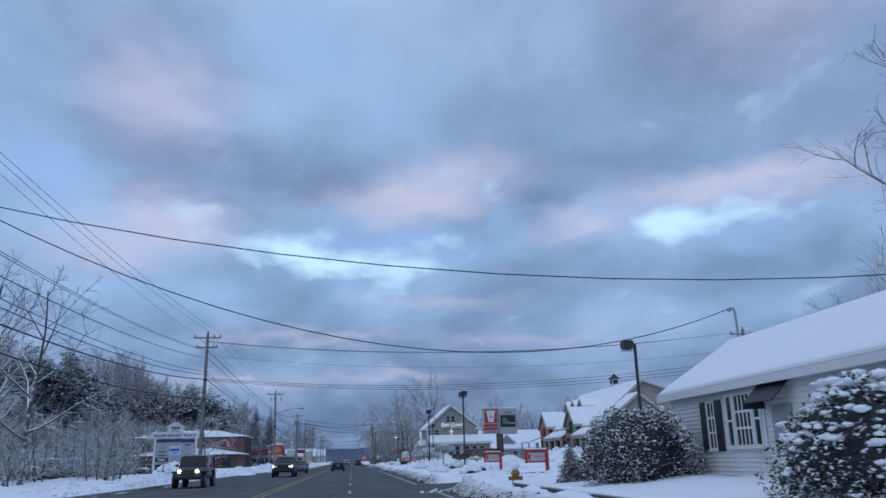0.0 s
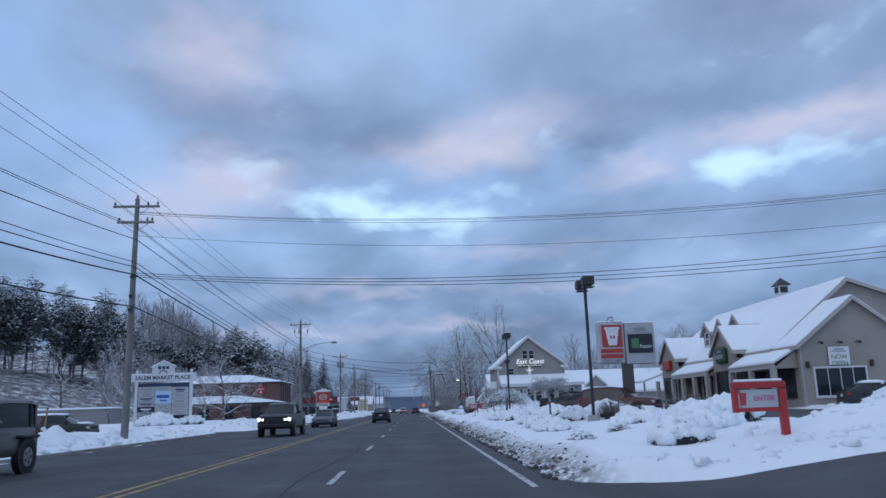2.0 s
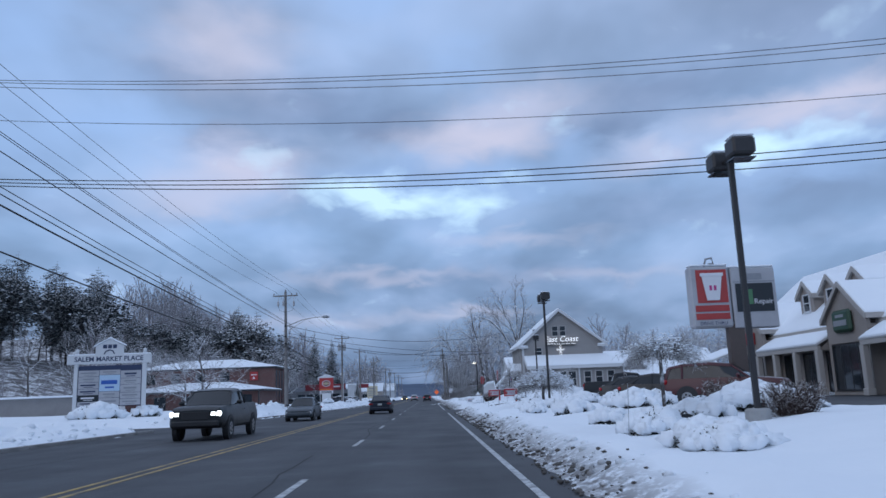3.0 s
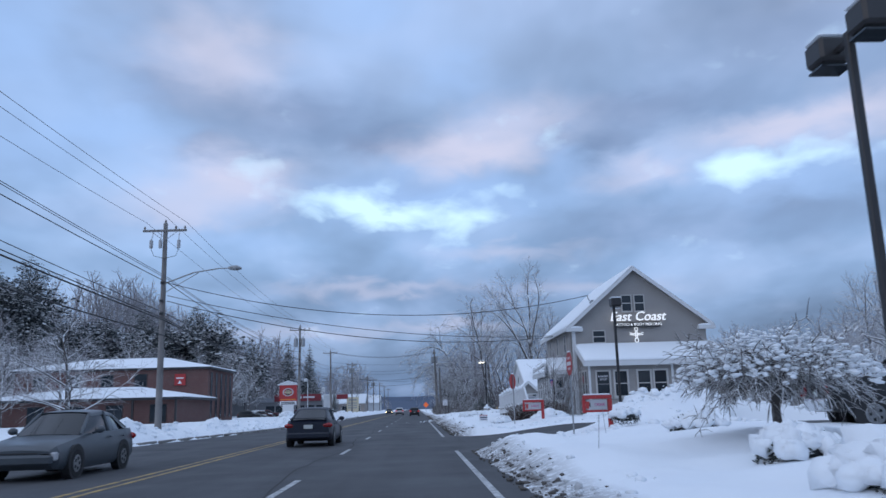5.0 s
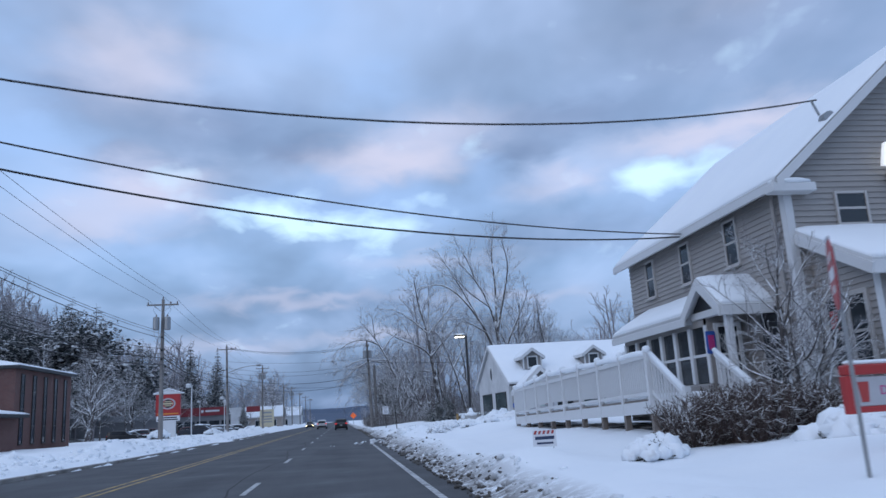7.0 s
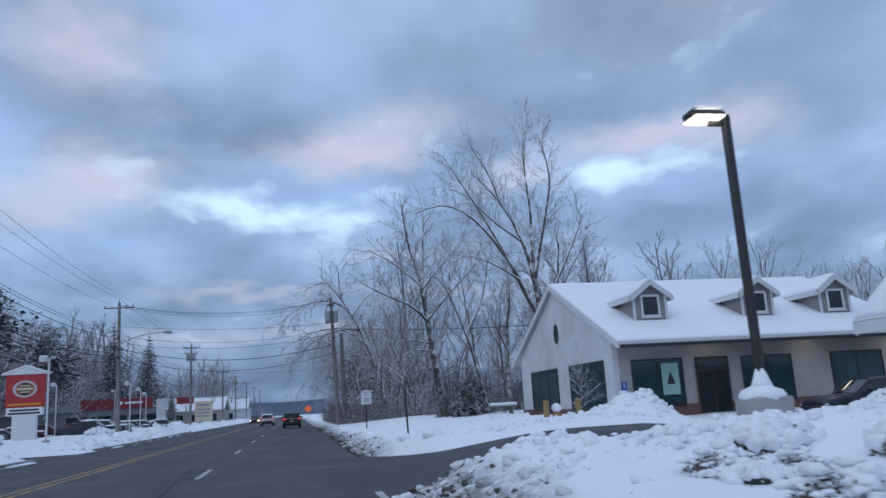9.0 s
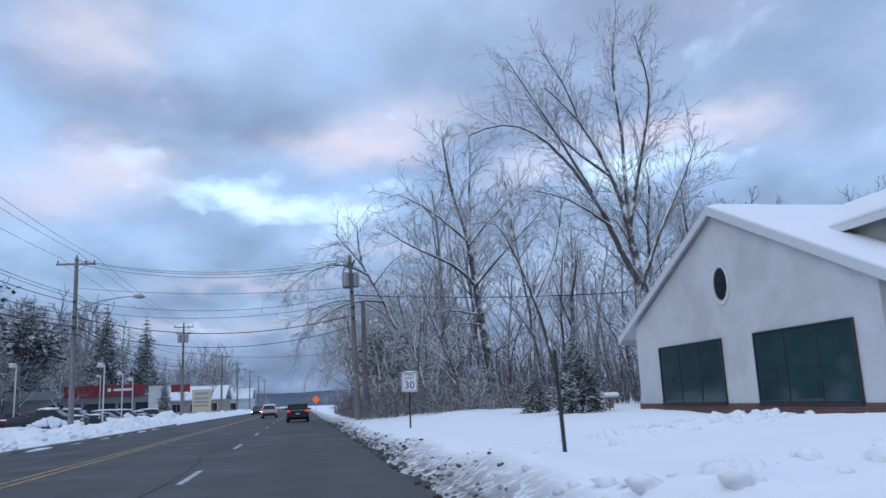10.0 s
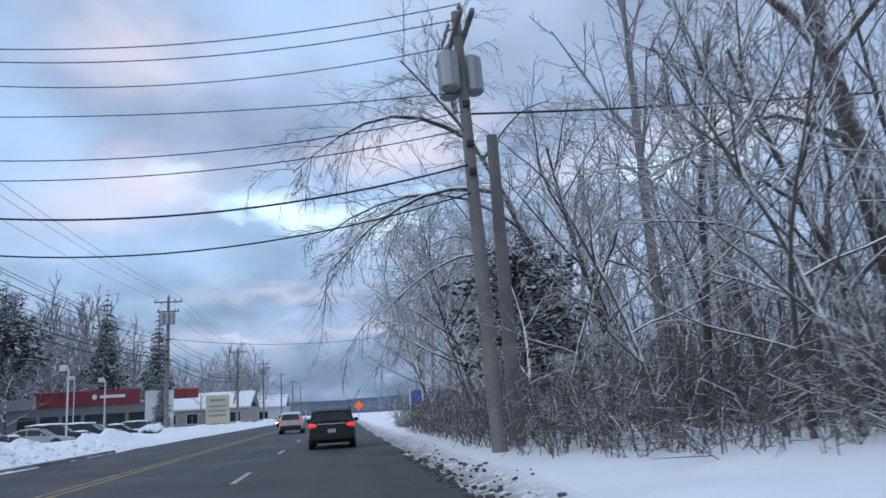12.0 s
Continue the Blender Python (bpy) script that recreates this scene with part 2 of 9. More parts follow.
SNOW = snow_material("snow")
SNOW_ROADSIDE = snow_material("ploughed_snow", 1.0)
ASPHALT = asphalt_material("damp_asphalt")
PAINT_WHITE = material("road_paint_white", (.55, .56, .56), 0.6, stain=(.10, .10, .105), stain_scale=5.0)
PAINT_YELLOW = material("road_paint_yellow", (.44, .29, .09), 0.65, stain=(.09, .085, .075), stain_scale=2.2)
KERB = material("kerb_concrete", (.32, .31, .30), 0.85, stain=(.16, .155, .15))
SIDING_WHITE = material("white_clapboard", (.66, .67, .68), 0.55, spread=0.05, stain=(.52, .53, .54), bump=0.05)
SIDING_TAN = material("tan_clapboard", (.335, .315, .30), 0.6, spread=0.06, stain=(.295, .278, .265), bump=0.05)
STUCCO_TAN = material("tan_stucco", (.335, .295, .265), 0.85, spread=0.06, stain=(.30, .262, .235), bump=0.2)
# darker copy of the white stucco: the shade under the office eave as colour
STUCCO_EAVE_SHADE = material("eave_shaded_stucco", (.40, .385, .375), 0.8, spread=0.06, stain=(.33, .32, .31), bump=0.15)
STUCCO_WHITE = material("white_stucco", (.62, .63, .64), 0.8, spread=0.05, stain=(.52, .53, .54), bump=0.15)
SIDING_GREY = material("grey_clapboard", (.27, .26, .255), 0.6, spread=0.06, stain=(.23, .22, .22))
TRIM = material("white_trim", (.64, .65, .66), 0.5, spread=0.04, bump=0.03)
TRIM_HOUSE = material("pale_house_trim", (.47, .455, .44), 0.55, spread=0.05, bump=0.03)
TRIM_TAN = material("tan_trim", (.43, .40, .37), 0.6, spread=0.05)
# near-black for shutters and dark parts, also painted shade in bushes and under the deck
SHUTTER_AND_SHADE = material("dark_shutter_paint_and_shade", (.02, .022, .026), 0.5)
SIGN_DARKGREEN = material("dark_green_sign_face", (.025, .07, .04), 0.45, bump=0.02)
GLASS = glass_material("window_glass")
GLASS_CAR = glass_material("car_glass", (.015, .017, .02), 0.03)
BRICK = brick_material("red_brick")
WOOD_POLE = material("weathered_pole_wood", (.24, .225, .215), 0.85, spread=0.3, grain=14.0, stain=(.15, .14, .135), bump=0.4)
WOOD_DECK = material("weathered_deck_wood", (.20, .17, .15), 0.8, spread=0.25, grain=12.0)
WOOD_POST = material("yellow_wood_post", (.30, .20, .09), 0.8, spread=0.25)
CABLE = material("black_cable", (.02, .02, .022), 0.6, bump=0)
WIRE = material("aluminium_wire", (.07, .07, .075), 0.5, bump=0)
METAL_GREY = material("galvanised_metal", (.33, .34, .35), 0.45, 0.7)
METAL_DARK = material("bronze_painted_metal", (.028, .026, .027), 0.45, spread=0.2)
PORCELAIN = material("insulator_porcelain", (.18, .15, .14), 0.3)
SIGN_RED = material("red_sign_enamel", (.42, .035, .035), 0.4, spread=0.08, bump=0.02, stain=(.34, .03, .03))
SIGN_WHITE = material("white_sign_face", (.74, .74, .76), 0.45, spread=0.04, bump=0.02)
SIGN_NAVY = material("navy_sign_print", (.03, .045, .10), 0.5, bump=0.02)
SIGN_DIM = material("dull_white_sign_face", (.46, .46, .48), 0.5, spread=0.06, bump=0.02, stain=(.38, .38, .40))
SIGN_BLACK = material("black_sign_face", (.02, .024, .028), 0.35, bump=0.02)
SIGN_GREEN = material("green_sign_face", (.08, .22, .10), 0.4, bump=0.02)
SIGN_BLUE = material("blue_sign_face", (.035, .11, .42), 0.4, bump=0.02)
SIGN_GREY = material("grey_sign_print", (.28, .29, .31), 0.5, bump=0.02)
SIGN_ORANGE = material("orange_sign_print", (.62, .22, .04), 0.45, bump=0.02)
SIGN_PINK = material("magenta_sign_print", (.50, .04, .20), 0.45, bump=0.02)
CONCRETE = material("cast_concrete", (.36, .36, .355), 0.85, spread=0.12, stain=(.24, .24, .235))


# ---------------------------------------------------------------- mesh building
class Geo:
    """Collects faces for one mesh."""
    def __init__(self):
        self.v, self.f = [], []

    def poly(self, *pts):
        n = len(self.v)
        self.v += [tuple(p) for p in pts]
        self.f.append(tuple(range(n, n + len(pts))))
        return self

    def box(self, x0, y0, z0, x1, y1, z1, c=0.0):
        """A box; c chamfers its edges."""
        if c <= 0:
            n = len(self.v)
            self.v += [(x, y, z) for z in (z0, z1) for y in (y0, y1) for x in (x0, x1)]
            self.f += [tuple(n + i for i in q) for q in ((0, 2, 3, 1), (4, 5, 7, 6), (0, 1, 5, 4), (2, 6, 7, 3), (0, 4, 6, 2), (1, 3, 7, 5))]
            return self
        lo, hi = (x0, y0, z0), (x1, y1, z1)
        idx = {}
        for sx in (0, 1):
            for sy in (0, 1):
                for sz in (0, 1):
                    s = (sx, sy, sz)
                    for ax in range(3):
                        p = [(hi[k] if s[k] else lo[k]) if k == ax else (hi[k] - c if s[k] else lo[k] + c) for k in range(3)]
                        idx[s, ax] = len(self.v)
                        self.v.append(tuple(p))
        for ax in range(3):
            b, d = [k for k in range(3) if k != ax]
            for side in (0, 1):
                q = []
                for ub, ud in ((0, 0), (1, 0), (1, 1), (0, 1)):
                    s = [0, 0, 0]
                    s[ax], s[b], s[d] = side, ub, ud
                    q.append(idx[tuple(s), ax])
                self.f.append(tuple(q))
            for ub in (0, 1):
                for ud in (0, 1):
                    q = []
                    for side, a2 in ((0, b), (1, b), (1, d), (0, d)):
                        s = [0, 0, 0]
                        s[ax], s[b], s[d] = side, ub, ud
                        q.append(idx[tuple(s), a2])
                    self.f.append(tuple(q))
        for s in [(a, b, d) for a in (0, 1) for b in (0, 1) for d in (0, 1)]:
            self.f.append(tuple(idx[s, k] for k in range(3)))
        return self

    def tube(self, pts, radii, n=8, cap=True):
        """A tube along points, with a radius each."""
        pts = [Vector(p) for p in pts]
        if not hasattr(radii, "__len__"):
            radii = [radii] * len(pts)
        rings = []
        for i, p in enumerate(pts):
            d = (pts[min(i + 1, len(pts) - 1)] - pts[max(i - 1, 0)]).normalized()
            side = d.cross(Vector((0, 0, 1)) if abs(d.z) < 0.9 else Vector((0, 1, 0))).normalized()
            up = side.cross(d)
            base = len(self.v)
            for k in range(n):
                a = 2 * math.pi * k / n
                self.v.append(tuple(p + (side * math.cos(a) + up * math.sin(a)) * radii[i]))
            rings.append(base)
        for a, b in zip(rings, rings[1:]):
            for k in range(n):
                self.f.append((a + k, a + (k + 1) % n, b + (k + 1) % n, b + k))
        if cap:
            self.f.append(tuple(rings[0] + k for k in reversed(range(n))))
            self.f.append(tuple(rings[-1] + k for k in range(n)))
        return self

    def prism(self, outline, a0, a1, axis="y"):
        """An outline of (u, w) swept along an axis: u is the other ground axis (x for y, y for x), w is z; for axis z it is (x, y)."""
        n, k = len(self.v), len(outline)
        for a in (a0, a1):
            for u, w in outline:
                self.v.append((u, a, w) if axis == "y" else (a, u, w) if axis == "x" else (u, w, a))
        self.f.append(tuple(n + i for i in range(k)))
        self.f.append(tuple(n + k + i for i in reversed(range(k))))
        for i in range(k):
            j = (i + 1) % k
            self.f.append((n + i, n + k + i, n + k + j, n + j))
        return self

    def ball(self, x, y, z, rx, ry, rz, n=10, rough=0.0, seed=0.0):
        rows = max(4, n // 2)
        base = len(self.v)
        for i in range(rows + 1):
            th = math.pi * i / rows
            for k in range(n):
                a = 2 * math.pi * k / n
                p = Vector((math.sin(th) * math.cos(a), math.sin(th) * math.sin(a), math.cos(th)))
                s = 1 + rough * noise.noise(p * 2.3 + Vector((seed, seed * 1.7, 0)))
                self.v.append((x + p.x * rx * s, y + p.y * ry * s, z + p.z * rz * s))
        for i in range(rows):
            for k in range(n):
                a, b = base + i * n, base + (i + 1) * n
                self.f.append((a + k, b + k, b + (k + 1) % n, a + (k + 1) % n))
        return self

    def mesh(self, name, mat, smooth=False):
        me = bpy.data.meshes.new(name)
        me.from_pydata(self.v, [], self.f)
        bm = bmesh.new()
        bm.from_mesh(me)
        bmesh.ops.recalc_face_normals(bm, faces=bm.faces)
        bm.to_mesh(me)
        bm.free()
        me.materials.append(mat)
        if smooth:
            me.polygons.foreach_set("use_smooth", [True] * len(me.polygons))
        me.update()
        return me


def raw_mesh(name, verts, faces, mat, smooth=True):
    me = bpy.data.meshes.new(name)
    v, f = np.asarray(verts, np.float32), np.asarray(faces, np.int32)
    k = f.shape[1]
    me.vertices.add(len(v))
    me.vertices.foreach_set("co", v.ravel())
    me.loops.add(f.size)
    me.loops.foreach_set("vertex_index", f.ravel())
    me.polygons.add(len(f))
    me.polygons.foreach_set("loop_start", np.arange(0, f.size, k, dtype=np.int32))
    me.update(calc_edges=True)
    me.materials.append(mat)
    if smooth:
        me.polygons.foreach_set("use_smooth", [True] * len(me.polygons))
    me.update()
    return me


def part(name, geo, mat, parent, label="", smooth=False):
    ob = new(name, geo if not isinstance(geo, Geo) else geo.mesh(name, mat, smooth))
    ob.parent = parent
    if label:
        tagged(ob, label)
    return ob


def thing(name, x, y, z, turn=0.0, label="", category="", group="", kind=""):
    ob = new(name)
    ob.empty_display_size = 0.2
    ob.matrix_basis = pose(x, y, z, 0, 0, turn)
    return tagged(ob, label, category, group, kind)


def single(name, geo, mat, x, y, z, turn=0.0, label="", category="", group="", kind="", smooth=False):
    ob = new(name, geo if not isinstance(geo, Geo) else geo.mesh(name, mat, smooth))
    ob.matrix_basis = pose(x, y, z, 0, 0, turn)
    return tagged(ob, label, category, group, kind)


def lettering(name, words, size, mat, parent, m_local, label="", depth=0.01, align="CENTER", shear=0.0, bold=0.0):
    """Writing in the built-in font, as a mesh part."""
    cu = bpy.data.curves.new(name, "FONT")
    cu.body, cu.size, cu.extrude, cu.align_x, cu.align_y, cu.shear = words, size, depth, align, "CENTER", shear
    cu.resolution_u = 3
    cu.offset = bold
    tmp = bpy.data.objects.new(name, cu)
    scene.collection.objects.link(tmp)
    me = bpy.data.meshes.new_from_object(tmp.evaluated_get(bpy.context.evaluated_depsgraph_get()))
    bpy.data.objects.remove(tmp)
    bpy.data.curves.remove(cu)
    me.name = name
    me.materials.clear()
    me.materials.append(mat)
    ob = new(name, me)
    ob.parent = parent
    ob.matrix_basis = m_local
    if label:
        tagged(ob, label)
    return ob


FACE_SOUTH = lambda x, y, z: pose(x, y, z, 90, 0, 0)      # writing that faces the approaching traffic
FACE_WEST = lambda x, y, z: pose(x, y, z, 90, 0, -90)     # writing that faces the road from the right side


def smooth_step(a, b, x):
    t = np.clip((x - a) / (b - a), 0, 1)
    return t * t * (3 - 2 * t)


def value_noise(x, y, seed=0):
    """Smooth random heights on a lattice of 1, for arrays."""
    xi, yi = np.floor(x).astype(int), np.floor(y).astype(int)
    fx, fy = x - xi, y - yi
    fx, fy = fx * fx * (3 - 2 * fx), fy * fy * (3 - 2 * fy)

    def h(a, b):
        n = (a * 374761393 + b * 668265263 + seed * 974711) & 0x7fffffff
        n = ((n ^ (n >> 13)) * 1274126177) & 0x7fffffff
        return ((n ^ (n >> 16)) & 0xffff) / 65535.0
    return (h(xi, yi) * (1 - fx) + h(xi + 1, yi) * fx) * (1 - fy) + (h(xi, yi + 1) * (1 - fx) + h(xi + 1, yi + 1) * fx) * fy


def fbm(x, y, seed=0):
    return sum(value_noise(x * 2 ** k, y * 2 ** k, seed + k) * 0.5 ** k for k in range(4)) / 1.875 - 0.5


# ---------------------------------------------------------------- ground, road, snow
def left_edge(y):
    return -11.6 + 3.4 * smooth_step(85, 150, y) - 1.2 * smooth_step(195, 250, y)


def grid_mesh(name, xs, ys, z, mat):
    X, Y = xs, ys
    r, c = X.shape
    verts = np.stack([X, Y, z], -1).reshape(-1, 3)
    i = np.arange(r * c).reshape(r, c)
    faces = np.stack([i[:-1, :-1], i[:-1, 1:], i[1:, 1:], i[1:, :-1]], -1).reshape(-1, 4)
    return raw_mesh(name, verts, faces, mat)


def base_right(x, y):
    return 0.5 * smooth_step(4.3, 10.0, x) * (1 - 0.25 * smooth_step(180, 215, y)) - .40 * smooth_step(12.6, 15.4, x) * smooth_step(153, 158, y) * (1 - smooth_step(190, 197, y))


DRIVES = ((35.2, 42.0), (104.6, 114.0), (156.2, 163.2))


def drive_mask(x, y):
    """1 on ploughed driveways and car parks right of the road."""
    k = np.zeros_like(x)
    for a, b in DRIVES:
        lean = -1.2 * smooth_step(4, 12, x) if a > 150 else -5.5 * smooth_step(5, 14, x) if a > 100 else 0.0
        flare = 1.6 * (1 - smooth_step(4.0, 6.5, x))
        k = np.maximum(k, smooth_step(a - flare - lean - 0.5, a - flare - lean + 0.3, y) * (1 - smooth_step(b + flare - 0.3, b + flare + 0.5, y)) * (1 - smooth_step(23, 24, x)))
    lot = lambda x0, x1, y0, y1: smooth_step(x0 - .6, x0 + .6, x) * (1 - smooth_step(x1 - .5, x1 + .5, x)) * smooth_step(y0 - .6, y0 + .6, y) * (1 - smooth_step(y1 - .6, y1 + .6, y))
    return np.clip(k + lot(13.5, 25.2, 47, 108) + lot(22.5, 34, 106, 124) + lot(16.5, 45, 152, 171.3), 0, 1)


PILES = [(12.6, 45.6, 2.6, 1.4, .72), (15.2, 45.2, 2.6, 1.3, .55), (19.0, 45.6, 3.0, 1.6, .85), (12.0, 107.8, 4.2, 1.5, 1.05), (18.5, 107.0, 4.5, 1.8, .75),
         (13.75, 166.4, .95, .8, .78), (12.4, 166.3, .9, .7, .3), (6.6, 152.0, 3.0, 1.9, .36), (9.2, 171.0, 1.6, 1.2, .15),
         (6.2, 32.0, 2.5, 1.0, .15), (12.0, 151.5, 3.0, 1.6, .3)]


def terrain_right(x, y):
    rise = smooth_step(4.05, 4.9, x)
    snow = rise * (0.17 + 0.30 * fbm(x * .35, y * .35, 3) + 0.05 * fbm(x * 1.3, y * 1.3, 9))
    ridge = np.exp(-((x - 5.4) / 0.9) ** 2) * (0.20 + 0.45 * fbm(x * .6, y * .4, 5))
    snow = snow + np.maximum(ridge, 0) * (1 - smooth_step(170, 190, y))
    for px, py, rx, ry, h in PILES:
        lump = 1 + 1.1 * fbm(x * 1.3, y * 1.3, 21) + .5 * fbm(x * 3.1, y * 3.1, 23)
        snow = snow + h * lump * np.exp(-((x - px) / rx) ** 2 - ((y - py) / ry) ** 2)
    k = drive_mask(x, y)
    return base_right(x, y) + snow * (1 - k) - 0.16 * k


def build_ground():
    ground = Geo().poly((-3500, -600, -.12), (3500, -600, -.12), (3500, 4500, -.12), (-3500, 4500, -.12))
    single("ground", ground, SNOW, 0, 0, 0, label="snow covered ground reaching the horizon", category="ground", kind="structure")
    ys = np.concatenate([np.arange(-60, 300, 2.0), np.arange(300, 1500, 25)])
    s = np.linspace(0, 1, 14)
    Y = np.repeat(ys[:, None], 14, 1)
    X = left_edge(Y) + (4.25 - left_edge(Y)) * s[None]
    single("road", grid_mesh("road", X, Y, 0.0 * X, ASPHALT), ASPHALT, 0, 0, 0, label="wide damp grey asphalt road with worn lane markings", category="road", kind="structure")
    # drives and car parks
    x = np.concatenate([np.arange(4.2, 12, .6), np.arange(12, 46, 2.0)])
    for y0, y1, nm in ((34, 124, "shop"), (146, 173, "bank")):
        Y, X = np.meshgrid(np.arange(y0, y1, 1.0), x, indexing="ij")
        single("car_park", grid_mesh("car_park", X, Y, base_right(X, Y) - 0.02, ASPHALT), ASPHALT, 0, 0, 0,
               label="ploughed wet asphalt car park and driveway beside the road", category="car park", kind="structure")
    # snow right of the road
    x = np.concatenate([np.arange(3.95, 7, .13), np.arange(7, 16, .3), np.arange(16, 30, 1.0), np.arange(30, 121, 6)])
    ys = np.concatenate([np.arange(-40, 0, 2.0), np.arange(0, 215, .3), np.arange(215, 300, 1.0), np.arange(300, 700, 12)])
    Y, X = np.meshgrid(ys, x, indexing="ij")
    Z = terrain_right(X, Y)
    Z[:, 0] = -0.12
    Xj = X + (0.35 * fbm(X * 0 + 3, Y * .6, 31) + .2 * fbm(X * 0 + 3, Y * 2.5, 33)) * (X < 6)
    single("snow_verge", grid_mesh("snow_verge", Xj, Y, Z, SNOW_ROADSIDE), SNOW_ROADSIDE, 0, 0, 0, label="lumpy white snow bank with grit along the road edge", category="snow bank", kind="structure")
    # snow left of the road
    x = np.concatenate([np.arange(0, 4, .2), np.arange(4, 14, .6), np.arange(14, 120, 5)])
    ys = np.concatenate([np.arange(-40, 20, 2.0), np.arange(20, 240, .35), np.arange(240, 420, 2.0), np.arange(420, 900, 20)])
    Y, D = np.meshgrid(ys, x, indexing="ij")
    Z = left_height(D, Y)
    Z[:, 0] = -0.12
    X = left_edge(Y) - D + .3 + 0.5 * fbm(D * 0 + 1, Y * .5, 51) * (D < 3)
    single("snow_verge", grid_mesh("snow_verge", X[:, ::-1], Y[:, ::-1], Z[:, ::-1], SNOW), SNOW, 0, 0, 0, label="white ploughed snow bank along the far kerb", category="snow bank", kind="structure")
    build_left_lots()


def left_height(D, Y):
    """Height of the snow across the road, by the distance from the kerb."""
    rise = smooth_step(0.1, 0.9, D)
    gap = smooth_step(83.5, 85, Y) * (1 - smooth_step(93.5, 95, Y)) * (1 - smooth_step(40, 44, D))
    gap = np.maximum(gap, smooth_step(176, 177.5, Y) * (1 - smooth_step(184, 186, Y)) * (1 - smooth_step(40, 44, D)))
    lot = smooth_step(12, 13, D) * (1 - smooth_step(45, 48, D)) * (smooth_step(62, 66, Y) * (1 - smooth_step(101, 104, Y)) + smooth_step(222, 224, Y) * (1 - smooth_step(292, 296, Y)))
    Z = rise * (0.22 + 0.4 * fbm(D * .3, Y * .3, 41) + 0.15 * fbm(D * 1.5, Y * 1.5, 43)) + 0.25 * smooth_step(2, 9, D)
    Z += np.exp(-((D - 2.4) / 1.3) ** 2) * np.maximum(0, 0.34 + 1.7 * fbm(D * .5, Y * .3, 47) + .7 * fbm(D * 1.9, Y * 1.9, 49)) * (.25 + .75 * smooth_step(34, 60, Y))
    return Z * (1 - np.clip(gap + lot, 0, 1)) - 0.10 * np.clip(gap + lot, 0, 1)


def build_left_lots():
    for y0, y1 in ((60, 106), (174, 188), (218, 300)):
        g = Geo().poly((-62, y0, -.03), (left_edge(y0) + .5, y0, -.03), (left_edge(y1) + .5, y1, -.03), (-62, y1, -.03))
        single("car_park", g, ASPHALT, 0, 0, 0, label="ploughed dark asphalt car park across the road", category="car park", kind="structure")
    # kerb stones showing under the snow on the far side
    g = Geo()
    for k in range(84):
        y = 30 + 2.4 * k
        if not (83 < y < 95 or 175 < y < 185):
            x = left_edge(y + 1.2) + .12
            g.box(x - .15, y + .02, -.05, x + .03, y + 2.36, .13, .02)
    single("kerb", g, KERB, 0, 0, 0, label="low grey granite kerb along the road", category="kerb", kind="structure")
    # markings
    dash = Geo()
    for k in range(-3, 40):
        y = 33.2 + 11.6 * k
        dash.box(-.06, y, -.02, .06, y + 3.0, .006)
    single("lane_marking", dash, PAINT_WHITE, 0, 0, 0, label="worn white dashed lane line", category="road marking", kind="structure")
    edge = Geo()
    for a, b in ((-40, 34), (43, 103), (115, 155)):
        for y in np.arange(a, b, 6.0):
            edge.box(3.44, y, -.02, 3.56, min(y + 6.0, b), .005)
    single("lane_marking", edge, PAINT_WHITE, 0, 0, 0, label="faded white edge line", category="road marking", kind="structure")
    yel = Geo()
    for dx in (-.16, .16):
        for y in np.arange(-40, 420, 6.0):
            yel.box(-3.6 + dx - .055, y, -.02, -3.6 + dx + .055, y + 6.0, .006)
    single("lane_marking", yel, PAINT_YELLOW, 0, 0, 0, label="double yellow centre line, partly worn away", category="road marking", kind="structure")
    # dark sealed cracks
    g = Geo()
    rnd = random.Random(4)
    for y0, y1, x0 in ((14, 66, -.5), (70, 120, -.25), (120, 190, -.4), (150, 210, -7.0), (30, 80, -7.3)):
        pts = [(x0 + .22 * math.sin(y * .37) + rnd.uniform(-.07, .07), y) for y in np.arange(y0, y1, 1.5)]
        for (xa, ya), (xb, yb) in zip(pts, pts[1:]):
            g.poly((xa - .022, ya, .004), (xa + .022, ya, .004), (xb + .022, yb, .004), (xb - .022, yb, .004))
    single("road_crack", g, material("crack_sealant", (.026, .026, .028), 0.85), 0, 0, 0, label="black sealed cracks winding along the asphalt", category="road marking", kind="structure")


build_ground()


GRIT = material("frozen_grit", (.10, .092, .085), .9, spread=.5, grain=6.0)


